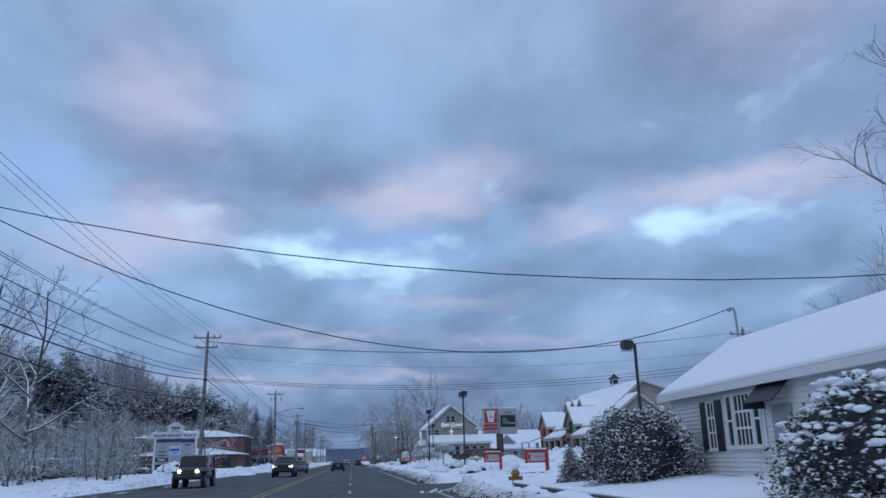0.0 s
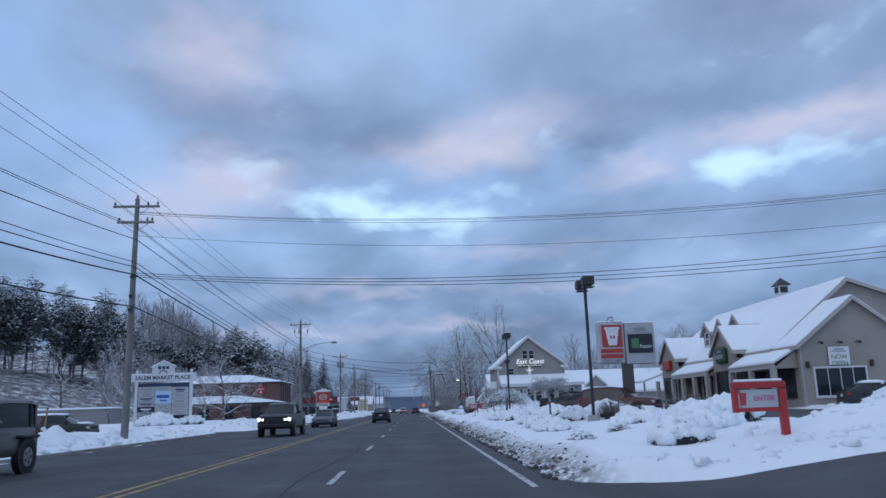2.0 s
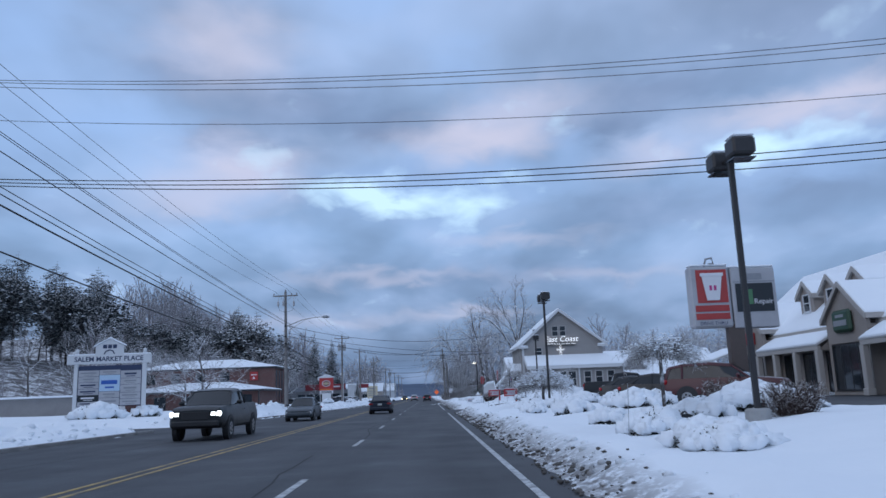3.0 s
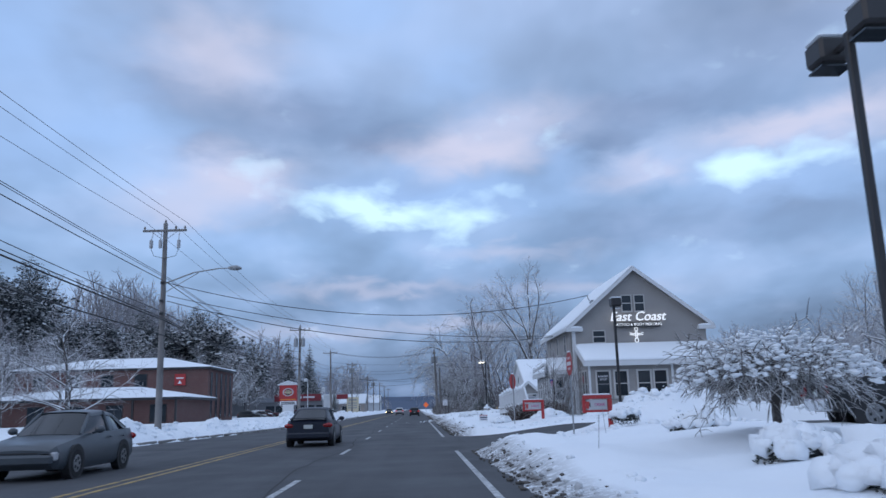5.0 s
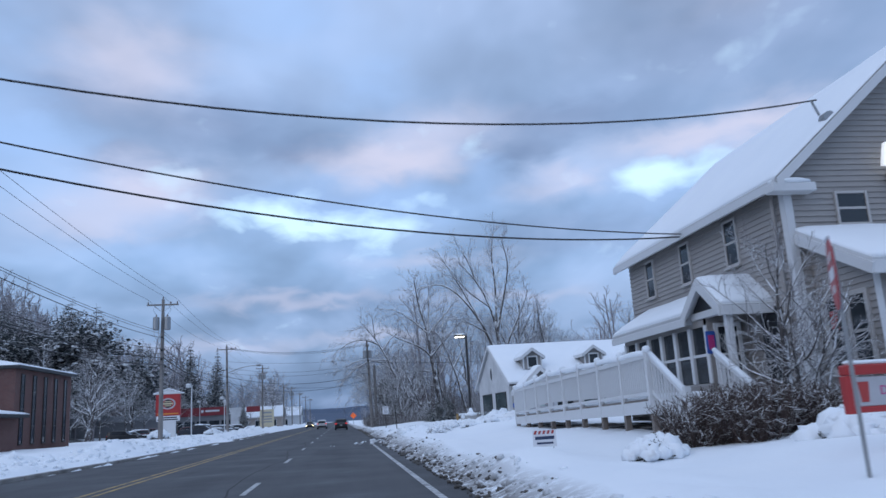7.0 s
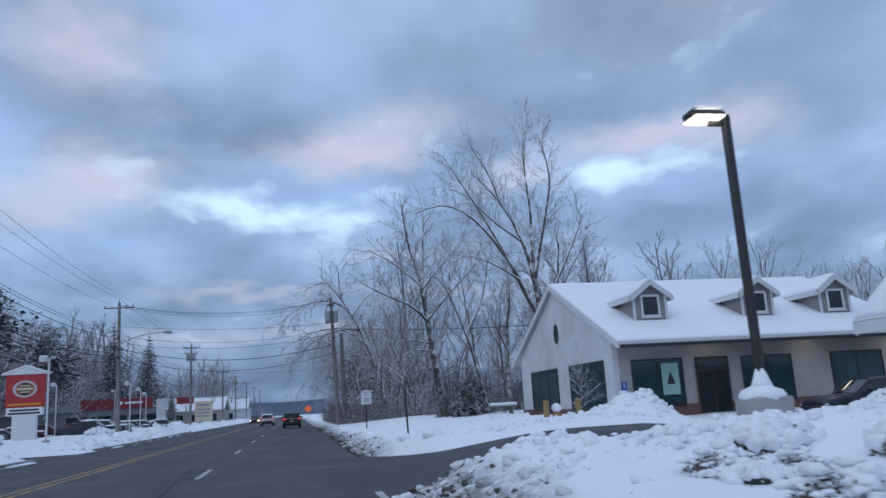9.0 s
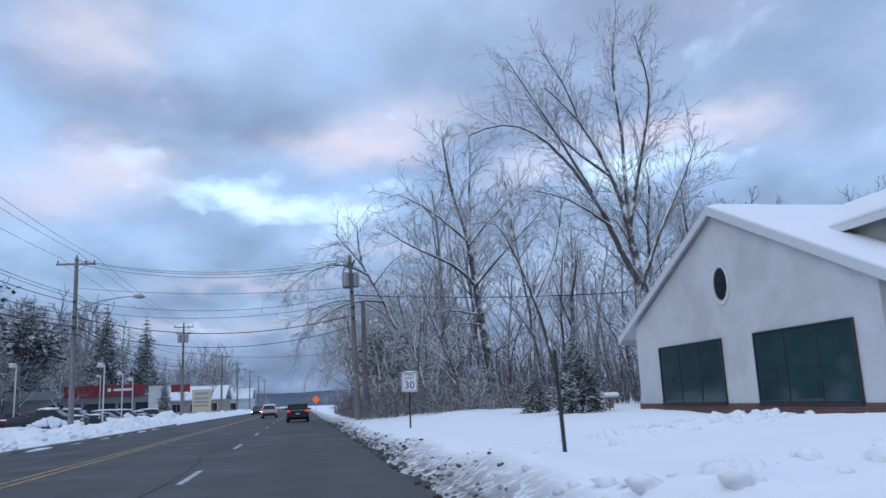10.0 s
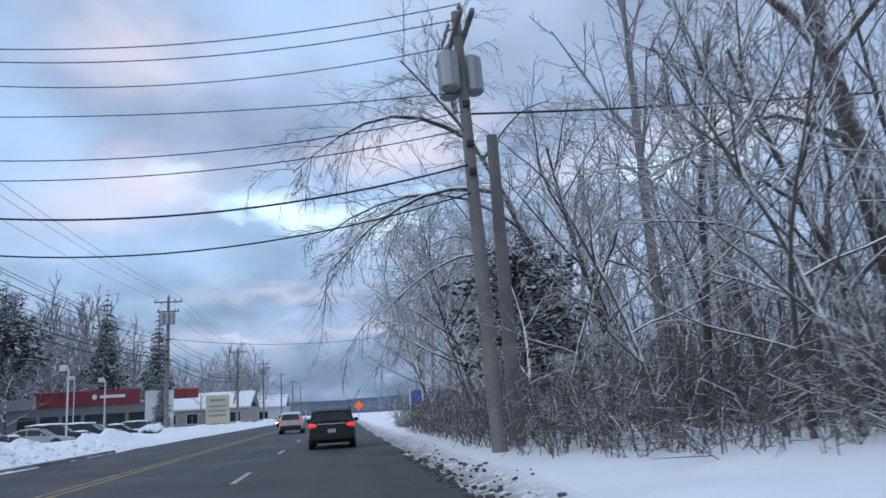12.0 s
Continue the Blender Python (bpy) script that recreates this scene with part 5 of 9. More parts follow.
def build_brick_block():
    h = thing("brick_building", 0, 0, .2, label="two storey red brick office with snowy hipped roofs", category="office building")
    part("wall", Geo().box(-46, 174, -.3, -22.9, 186.6, 6.6), BRICK, h, "red brick upper block")
    hip_roof(h, -46, -22.9, 174, 186.6, 6.75, 8.3, 7, over=.4, seed=1)
    part("wall", Geo().box(-42, 161, -.3, -22.6, 173.99, 2.75), BRICK, h, "red brick lower wing")
    hip_roof(h, -42, -22.6, 161, 173.0, 2.95, 4.2, 6, over=.9, seed=6)
    for y in (175.4, 177.8, 180.2, 182.6, 185.0):
        window(h, -22.87, y, .8, .6, 5.3, "e_w", (1, 4), frame_mat=METAL_DARK, border=.06).matrix_basis = pose(-22.87, y, .8, 0, 0, 90)
    for x in (-24.5, -29.0, -33.0, -37.0):
        window(h, x, 160.97, .5, 1.6, 1.7, "s", (2, 1), frame_mat=METAL_DARK, border=.06)
    for x in (-31, -35, -39, -43):
        window(h, x, 173.97, 4.5, 1.4, 1.5, "s", (1, 2), frame_mat=METAL_DARK, border=.06)
    for x in (-22.6, -27.0):
        part("porch_post", Geo().box(x, 160.2, -.3, x + .2, 160.4, 2.75, .01), METAL_DARK, h)
    sg = part("wall_sign", Geo().box(-26.9, 173.8, 4.6, -25.6, 173.96, 5.95, .02), SIGN_RED, h, "small square red wall sign")
    part("sign_print", Geo().box(-26.7, 173.78, 5.4, -25.8, 173.798, 5.53).poly((-26.5, 173.79, 4.8), (-26.0, 173.79, 4.8), (-26.25, 173.79, 5.2)), SIGN_WHITE, sg)


build_brick_block()


SIGN_MAROON = material("dull_red_fascia", (.24, .028, .035), .5, spread=.1, stain=(.18, .022, .03))


def build_garage():
    h = thing("garage_building", 0, 0, .1, label="low service garage with a bright red fascia", category="garage building")
    part("wall", Geo().box(-78, 300.2, -.2, -24.0, 316, 4.2), material("grey_garage_wall", (.20, .20, .21), .7), h, "grey painted wall")
    part("fascia", Geo().box(-37.6, 299.7, 4.1, -24.6, 300.19, 6.0, .03), SIGN_MAROON, h, "bright red fascia band")
    part("fascia", Geo().box(-78, 299.8, 3.9, -37.62, 300.19, 5.2, .03), SIGN_GREY, h, "grey fascia band")
    part("sign_print", Geo().box(-29.6, 299.66, 4.95, -26.4, 299.69, 5.35).ball(-30.3, 299.68, 5.15, .32, .03, .36, 10), SIGN_WHITE, h)
    part("roof_snow", Geo().box(-78, 300.3, 4.2, -24, 316, 4.4, .05), SNOW, h)
    part("white_pier", Geo().box(-23.9, 299.9, -.2, -21.0, 304, 5.6, .03), STUCCO_WHITE, h)
    part("corner_sign", Geo().box(-20.4, 301, 4.4, -17.2, 301.4, 5.7, .03), SIGN_MAROON, h, "red shop sign")
    for k in range(6):
        part("bay_door", Geo().box(-40 + 2.8 * k, 300.1, -.1, -37.7 + 2.8 * k, 300.19, 2.9, .01), GLASS, h, "dark glazed bay door")
    k = thing("shop_building", 0, 0, .1, label="small grey roadside shop with snowy roof", category="shop building")
    part("wall", Geo().box(-34, 345, -.2, -15.5, 362, 3.6), STUCCO_TAN, k)
    gable_x(k, -34, -15.5, 345, 362, 3.6, 6.6, over=.4, seed=31)
    for x in (-30, -26, -22, -18):
        window(k, x, 344.97, .8, 2.0, 1.8, "s", (2, 1))
    k = thing("shop_building", 0, 0, .1, label="distant low shop with snowy roof", category="shop building")
    part("wall", Geo().box(-40, 420, -.2, -14, 440, 4.2), STUCCO_WHITE, k)
    gable_x(k, -40, -14, 420, 440, 4.2, 7.5, over=.5, seed=37)
    for x in (-35, -30, -25, -20):
        window(k, x, 419.97, .8, 2.4, 2.0, "s", (2, 1))
    k = thing("low_house", 0, 0, .4, label="low grey house with a snowy roof behind the tan house", category="house")
    part("wall", Geo().prism([(146, 0), (156, 0), (156, 2.6), (151, 5.6), (146, 2.6)], 24.4, 24.6, "x"), SIDING_GREY, k)
    part("wall", Geo().box(24.6, 146, 0, 40, 156, 2.6), SIDING_GREY, k)
    gable_x(k, 24.4, 40, 146, 156, 2.6, 5.75, over=.35, seed=41)
    for x in (26.4, 30.5, 34.5):
        window(k, x, 145.97, .8, 1.0, 1.1, "s", (1, 2))
    part("gable_wall", Geo().prism([(27.6, 3.1), (30.4, 3.1), (30.4, 3.7), (29.0, 4.9), (27.6, 3.7)], 146.6, 146.8, "y"), SIDING_GREY, k)
    gable_y(k, 27.6, 30.4, 146.7, 149.6, 3.7, 4.95, over=.25, seed=43)
    k = thing("long_shed", 0, 0, .2, label="long low building with a snowy flat roof across the road", category="shed")
    part("wall", Geo().box(-58, 150, -.3, -44, 158, 2.6), SIDING_GREY, k)
    part("roof_snow", Geo().box(-58.5, 149.4, 2.6, -43.5, 158.5, 2.85, .08), SNOW, k)


build_garage()


# ---------------------------------------------------------------- utility poles and wires
POLES = [(-13.2, 19.0, 12.3), (-12.8, 69.9, 12.6), (-11.4, 120.9, 11.8), (-11.7, 172.3, 11.4), (-12.0, 210.0, 11.3),
         (-12.7, 260.5, 12.2), (-11.4, 296.6, 10.5), (-12.0, 338.0, 11.5), (-12.0, 381.0, 11.5), (-12.0, 425.0, 11.5), (-12.0, 470.0, 11.5)]


def insulator(parent, x, y, z):
    g = Geo().tube([(x, y, z), (x, y, z + .06), (x, y, z + .07), (x, y, z + .12), (x, y, z + .13), (x, y, z + .2)], [.035, .035, .075, .06, .05, .03], 8)
    return part("insulator", g, PORCELAIN, parent)


def utility_pole(x, y, h, arms=1, light=False, cans=0, lean=0.0):
    p = thing("utility_pole", x, y, -.1, label="weathered wooden utility pole with crossarms and insulators", category="utility pole", group="poles along the road")
    p.matrix_basis = pose(x, y, -.1, 0, lean, 0)
    part("shaft", Geo().tube([(0, 0, 0), (0, 0, h * .5), (0, 0, h + .1)], [.19, .155, .115], 12), WOOD_POLE, p)
    for k in range(arms):
        z = h - .35 - .85 * k
        arm = part("crossarm", Geo().box(-1.2 + .25 * k, -.16, z - .06, 1.2 - .25 * k, -.06, z + .06, .01), WOOD_POLE, p)
        part("brace", Geo().tube([(-.75, -.17, z - .03), (0, -.17, z - .6), (.75, -.17, z - .03)], .018, 5), METAL_GREY, p)
        for u in (-1.1 + .25 * k, .6, 1.1 - .25 * k):
            insulator(arm, u, -.11, z + .06)
    if arms:
        insulator(p, 0, 0, h + .1)
    for z in (8.5, 7.5, 6.8):
        part("cable_clamp", Geo().box(-.09, -.26, z - .07, .09, -.12, z + .07, .01), METAL_DARK, p)
    for k in range(cans):
        u = (-.42, .42, 0)[k]
        c = part("transformer", Geo().tube([(u, -.32, h - 2.35), (u, -.32, h - 2.3), (u, -.32, h - 1.4), (u, -.32, h - 1.33)], [.2, .25, .25, .19], 12), METAL_GREY, p, "grey cylindrical transformer")
        insulator(c, u, -.32, h - 1.33)
        part("bushing_wire", Geo().tube([(u, -.32, h - 1.15), (u * 1.6, -.35, h - .8), (u * 1.2, -.12, h - .4)], .012, 5), CABLE, c)
    if light:
        z = h - 3.3
        arm = part("lamp_arm", Geo().tube([(.1, 0, z), (1.6, 0, z + .55), (3.0, 0, z + .75), (3.6, 0, z + .75)], [.045, .04, .035, .03], 8).tube([(.12, 0, z - .5), (1.9, 0, z + .55)], .02, 6), METAL_GREY, p, "curved street light arm")
        part("lamp_head", Geo().tube([(3.5, 0, z + .75), (3.65, 0, z + .76), (4.0, 0, z + .75), (4.25, 0, z + .72)], [.05, .13, .15, .05], 10), METAL_GREY, arm)
    return p


def utility_pole_cutouts(x, y, h):
    """Fused cutouts and arresters hanging under a crossarm on a little bracket."""
    c = thing("pole_equipment", x, y, -.1, label="grey porcelain fused cutouts under the crossarm", category="pole equipment")
    for u in (-.75, -.25, .75):
        part("cutout", Geo().tube([(u, -.3, h - .9), (u, -.3, h - .95), (u, -.3, h - 1.35), (u, -.3, h - 1.4)], [.03, .10, .10, .04], 8), PORCELAIN_PALE, c)
        part("hanger", Geo().tube([(u, -.14, h - .4), (u * .95, -.2, h - .65), (u, -.3, h - .9)], .02, 5), METAL_GREY, c)
    part("jumper", Geo().tube([(-.75, -.3, h - 1.4), (-.6, -.25, h - 1.8), (0, -.2, h - 1.95), (.6, -.25, h - 1.8), (.75, -.3, h - 1.4)], .014, 5), CABLE, c)
    return c


PORCELAIN_PALE = material("pale_porcelain", (.40, .40, .41), .4)
for i, (x, y, h) in enumerate(POLES):
    utility_pole(x, y, h, arms=2 if i in (1, 5) else 1, light=i in (2, 4, 6, 8), cans=(0, 0, 0, 2, 0, 3, 0, 2, 0, 0, 0)[i], lean=(0, .4, -.5, .2, -.6, .3, .5, 0, 0, 0, 0)[i])
P2 = utility_pole_cutouts(-11.4, 120.9, 11.8)
R1 = utility_pole(5.72, 207.9, 10.9, arms=0, lean=-1.9)
part("crossarm", Geo().box(-.16, -1.2, 10.35, -.05, 1.2, 10.47, .01).box(.12, -1.2, 10.35, .23, 1.2, 10.47, .01), WOOD_POLE, R1)
for k, (u, w) in enumerate(((-.35, -.25), (-.3, .3), (.28, .05))):
    part("transformer", Geo().tube([(u, w, 8.85), (u, w, 8.9), (u, w, 9.75), (u, w, 9.82)], [.2, .25, .25, .18], 12), METAL_GREY, R1, "grey cylindrical transformer")
for w in (-1.05, -.4, 1.05):
    insulator(R1, -.1, w, 10.47)
    part("cutout", Geo().tube([(-.35, w * .8, 10.25), (-.48, w * .8, 9.95)], .04, 6).tube([(-.16, w * .8, 10.4), (-.4, w * .8, 10.3)], .02, 5), PORCELAIN, R1)
R2 = thing("utility_pole", 6.3, 208.6, -.1, label="bare grey wooden support pole beside the trees", category="utility pole", group="poles along the road")
part("shaft", Geo().tube([(0, 0, 0), (-.1, 0, 8.0)], [.2, .14], 12), WOOD_POLE, R2)
R3 = utility_pole(33.4, 62.2, 11.4, arms=2)


def wire(a, b, sag, r=.012, mat=None, thing_name="overhead_wire", label="thin overhead electric wire between poles"):
    a, b = Vector(a), Vector(b)
    pts = []
    for k in range(25):
        u = k / 24
        p = a.lerp(b, u)
        p.z -= sag * 4 * u * (1 - u)
        pts.append(p - a)
    ob = single(thing_name, Geo().tube(pts, r, 5), mat or WIRE, *a, label=label, category="cable", group="overhead wires", smooth=True)
    return ob


# heights of the lower cables on each pole, from the neutral wire down to the telephone bundle
LOW = [(9.2, 9.05, 8.3, 7.6, 7.3, 6.6, 5.7), (11.05, 10.95, 10.35, 9.15, 8.9, 8.5, 6.85), (8.7, 8.6, 8.4, 6.7, 6.4, 6.3, 5.5)] + [(8.8, 8.6, 8.3, 7.5, 7.1, 6.8, 6.3)] * (len(POLES) - 3)
for i, ((xa, ya, ha), (xb, yb, hb)) in enumerate(zip(POLES, POLES[1:])):
    for u in (-1.1, 0, 1.1):
        up = .3 if u == 0 else 0
        wire((xa + u * (.25 if i == 0 else 1), ya - .1, ha + (.5 if i == 0 else up)), (xb + u, yb - .1, hb + up), .55, .011)
    for k, (za, zb) in enumerate(zip(LOW[i], LOW[i + 1])):
        r, s = ((.015, .75), (.015, .72), (.021, .8), (.018, .8), (.022, .85), (.036, .8), (.032, .75))[k]
        wire((xa + .2, ya - .2, za), (xb + .2, yb - .2, zb), s * (.35 if i == 1 else .95), r, CABLE if k > 1 else WIRE, "overhead_cable", "thick black overhead telephone cable between poles" if k > 3 else "thin sagging overhead cable between poles")
# pole to pole behind the start
for u in (-1.1, -.45, 1.1):
    wire((-13.2 + u, 19, 12.3), (-14 + u, -40, 12.3), .6)
wire((-13, 19, 7.5), (-14, -40, 7.5), .8, .03, CABLE, "overhead_cable", "thick black overhead telephone cable between poles")
# wires across the road
wire((-13.0, 17.0, 9.7), (12.72, 24.36, 5.95), 3.35, .014, CABLE, "service_drop", "twisted black service cable crossing to the white house")
wire((-13.0, 15.4, 8.0), (34.0, 9.05, 10.0), 4.7, .011, CABLE, "service_drop", "black service cable crossing high over the road")
for u in (-.95, -.3, .9):
    wire((-12.6, 69.8 + u * .3, 11.8), (33.4, 62.2 + u, 11.2 + u * .1), 1.35, .011)
wire((-12.6, 69.9, 10.6), (33.4, 62.2, 9.7), 1.3, .010)
for z, dz in ((8.6, 8.8), (8.5, 8.5), (8.4, 8.2)):
    wire((-12.6, 69.8, z), (33.3, 62.2, dz), 1.3, .016, CABLE, "overhead_cable", "black cable crossing over the road")
wire((-11.2, 120.8, 8.4), (13.05, 125.6, 7.9), 1.5, .02, CABLE, "service_drop", "black service cable crossing to the tan house")
wire((-11.2, 120.8, 7.7), (11.6, 130.2, 5.85), .8, .018, CABLE, "service_drop", "black service cable crossing to the tan house")
wire((-11.2, 120.8, 7.4), (11.6, 130.3, 5.8), 1.1, .022, CABLE, "service_drop", "black service cable crossing to the tan house")
for w, z in ((-1.05, 10.55), (-.4, 10.5), (1.05, 10.5)):
    wire((5.3, 207.9 + w, z), (-12.0, 210.0 + w, 11.0), .9, .014, CABLE)
for z, zz, r, sag in ((8.75, 9.3, .013, .4), (8.25, 8.5, .014, .85), (7.8, 7.9, .014, .8), (6.9, 7.4, .026, 1.1), (6.2, 6.7, .02, 1.3)):
    wire((5.45, 207.8, z), (-11.9, 210.0, zz), sag, r, CABLE, "overhead_cable", "black cable crossing over the road")
wire((5.6, 208.0, 8.25), (30, 200, 7.6), .5, .028, CABLE, "overhead_cable", "black cable running back into the trees")
wire((-12.5, 260.5, 8.5), (6.5, 262.0, 8.0), .6, .02, CABLE, "overhead_cable", "black cable crossing over the road")


# ---------------------------------------------------------------- car park lamps
def lot_lamp(x, y, z, h, heads=((-1, 0),), lit=False, mat=None, base=.3):
    mat = mat or METAL_DARK
    p = thing("car_park_lamp", x, y, z - .3, label="tall dark car park lamp with shoebox heads" if not lit else "tall slim car park lamp, lit", category="lamp post", group="car park lamps")
    part("base", Geo().tube([(0, 0, 0), (0, 0, base + .3), (0, 0, base + .34)], [.26, .26, .22], 14), CONCRETE, p, "round concrete footing")
    part("shaft", Geo().box(-.058, -.058, base + .3, .058, .058, h - .1, .012), mat, p)
    for dx, dy in heads:
        g = Geo()
        u, w = dx * .3, dy * .3
        g.box(min(u, 0) if dx else -.04, min(w, 0) if dy else -.04, h - .27, max(u, 0) if dx else .04, max(w, 0) if dy else .04, h - .2)
        cx, cy = dx * .36, dy * .36
        if lit:
            g.box(cx - .3, cy - .15, h - .16, cx + .3, cy + .15, h - .06, .03)
        else:
            g.box(cx - .25, cy - .25, h - .36, cx + .25, cy + .25, h + .02, .05)
        hd = part("lamp_head", g, mat, p)
        part("lens", Geo().box(cx - .24, cy - .2, h - (.19 if lit else .45), cx + .24, cy + .2, h - (.162 if lit else .422)), LIT_WARM if lit else GLASS, hd)
        part("snow_cap", Geo().box(cx - .24, cy - .23, h - .06 if lit else h + .02, cx + .24, cy + .23, h + (.0 if lit else .08), .03), SNOW, hd)
    return p


lot_lamp(12.85, 33.7, .45, 6.1, ((-1, 0),))
lot_lamp(8.95, 62.3, .45, 6.3, ((0, 1.6), (0, -1.6)))
lot_lamp(8.75, 88.9, .45, 6.5, ((0, 1.6), (0, -1.6)))
lot_lamp(11.9, 115.3, .4, 6.1, ((0, -1),))
l8 = lot_lamp(8.9, 152.4, .4, 5.5, ((-1, 0),), lit=True, base=.5)
part("base_block", Geo().box(-.30, -.30, 0, .30, .30, 1.06, .03), CONCRETE, l8, "square concrete footing with a snow cap")
part("base_snow", Geo().ball(0, 0, 1.08, .34, .34, .16, 12, .25).tube([(0, 0, 1.15), (0, 0, 1.3), (0, 0, 1.5)], [.18, .12, .05], 10), SNOW, l8, "", True)
POLE_WHITE = material("white_painted_steel", (.60, .61, .62), .5, .1)
for x, y, h in ((-15.9, 234.5, 6.2), (-18.0, 252.0, 6.2), (-20.5, 270.0, 6.2), (-24.0, 236.0, 6.5), (-28.5, 286.0, 7.5), (-14.5, 200.0, 6.5)):
    lot_lamp(x, y, 0, h, ((-1, 0),), mat=POLE_WHITE, base=.5)


# ---------------------------------------------------------------- signs
WOOD_EDGE = material("dark_wet_timber", (.035, .03, .028), .8, spread=.3)




def build_pylon():
    s = thing("pylon_sign", 14.6, 77.0, .3, label="double roadside pylon sign on one brown pillar", category="sign")
    part("pillar", Geo().box(-.32, -.2, -.3, .32, .2, 3.4, .02), material("brown_steel", (.10, .075, .065), .5), s, "brown steel pillar")
    a = part("sign_box", Geo().box(-1.75, -.28, 3.25, -.12, .28, 5.75, .08), SIGN_DIM, s, "white shop sign with a cup shape on red")
    part("sign_face", Geo().box(-1.5, -.30, 4.25, -.25, -.282, 5.6, .0), SIGN_ORANGE_RED, a)
    cup = Geo().prism([(-1.12, 4.35), (-.62, 4.35), (-.45, 5.35), (-1.28, 5.35)], -.34, -.305, "y")
    part("cup_shape", cup, SIGN_WHITE, a)
    part("cup_lid", Geo().box(-1.34, -.36, 5.33, -.40, -.305, 5.46, .01), SIGN_WHITE, a)
    part("cup_mark", Geo().box(-1.0, -.352, 4.75, -.9, -.341, 4.95).box(-.82, -.352, 4.75, -.72, -.341, 4.95), SIGN_PINK, a)
    part("sign_outline", Geo().tube([(-1.1, -.2, 5.72), (-1.0, -.2, 6.05), (-.75, -.2, 6.1), (-.7, -.2, 5.85), (-.9, -.2, 5.85)], .05, 6), SIGN_GREY, a, "curled steam outline")
    for z, mat in ((3.9, SIGN_ORANGE_RED), (3.58, SIGN_ORANGE_RED)):
        part("sign_print", Geo().box(-1.62, -.30, z, -.25, -.282, z + .25), mat, a)
    lettering("sign_writing", "DRIVE THRU", .2, SIGN_NAVY, a, FACE_SOUTH(-.93, -.285, 3.42), depth=.003)
    b = part("sign_box", Geo().box(-.06, -.26, 3.2, 1.75, .26, 5.65, .04), SIGN_DIM, s, "white tenant sign with a black panel")
    part("sign_panel", Geo().box(.08, -.28, 3.85, 1.6, -.262, 5.0), SIGN_BLACK, b)
    part("sign_logo", Geo().box(.3, -.30, 4.15, .75, -.282, 4.75).box(.38, -.305, 4.25, .67, -.30, 4.65), SIGN_GREEN, b)
    lettering("panel_writing", "Repair", .30, SIGN_WHITE, b, FACE_SOUTH(1.18, -.285, 4.25), depth=.004)
    part("sign_print", Geo().box(.5, -.28, 5.15, 1.2, -.262, 5.4), SIGN_GREY, b)
    part("frame_bar", Geo().box(.0, -.27, 5.05, 1.7, -.262, 5.09), SIGN_GREY, b)
    for x0, x1, z in ((-1.7, -.15, 5.76), (-.05, 1.75, 5.66)):
        part("snow_cap", Geo().box(x0, -.25, z, x1, .25, z + .09, .04), SNOW, s)


SIGN_ORANGE_RED = material("orange_red_sign_print", (.42, .05, .045), 0.45, bump=0.02)
build_pylon()


def direction_sign(x, y, z, words, w=1.1, turn=0.0, post_right=True, arrow=0):
    s = thing("direction_sign", x, y, z - .25, turn, "red framed drive-through direction sign in the snow", "sign", "red direction signs")
    px = w / 2 + .06 if post_right else -w / 2 - .06
    part("post", Geo().box(px - .07, -.07, -.1, px + .07, .07, 1.35, .015), SIGN_RED, s)
    part("top_bar", Geo().box(-w / 2 - .1, -.07, 1.36, w / 2 + .13, .07, 1.48, .015), SIGN_RED, s)
    part("side_bar", Geo().box(-px - .05, -.06, .92, -px + .05, .06, 1.355, .01), SIGN_RED, s)
    part("lower_bar", Geo().box(-w / 2, -.05, .93, w / 2 - .01, .05, 1.0, .01), SIGN_RED, s)
    p = part("panel", Geo().box(-w / 2 + .03, -.04, 1.0, w / 2 - .03, .04, 1.34, .01), SIGN_DIM, s, "white sign panel")
    lettering("writing", words, .15 * w / .85, SIGN_PINK, p, FACE_SOUTH(.09, -.043, 1.17), depth=.003)
    part("cup_mark", Geo().prism([(-.36, 1.05), (-.27, 1.05), (-.245, 1.28), (-.385, 1.28)], -.05, -.042, "y"), SIGN_ORANGE_RED, p)
    if arrow:
        u = -w / 2 + .06
        part("arrow", Geo().poly((u, -.045, 1.17), (u + .09, -.045, 1.09), (u + .09, -.045, 1.25)), SHUTTER_AND_SHADE, p)
    part("snow_cap", Geo().box(-w / 2 - .05, -.06, 1.48, w / 2 + .08, .06, 1.53, .02), SNOW, s)


direction_sign(8.05, 44.7, .35, "ENTER", .78)
direction_sign(8.0, 33.7, .35, "ENTER", .8)
direction_sign(8.25, 104.4, .35, "DRIVE", .74, arrow=1)
direction_sign(8.25, 118.6, .35, "DRIVE", .85, arrow=1)


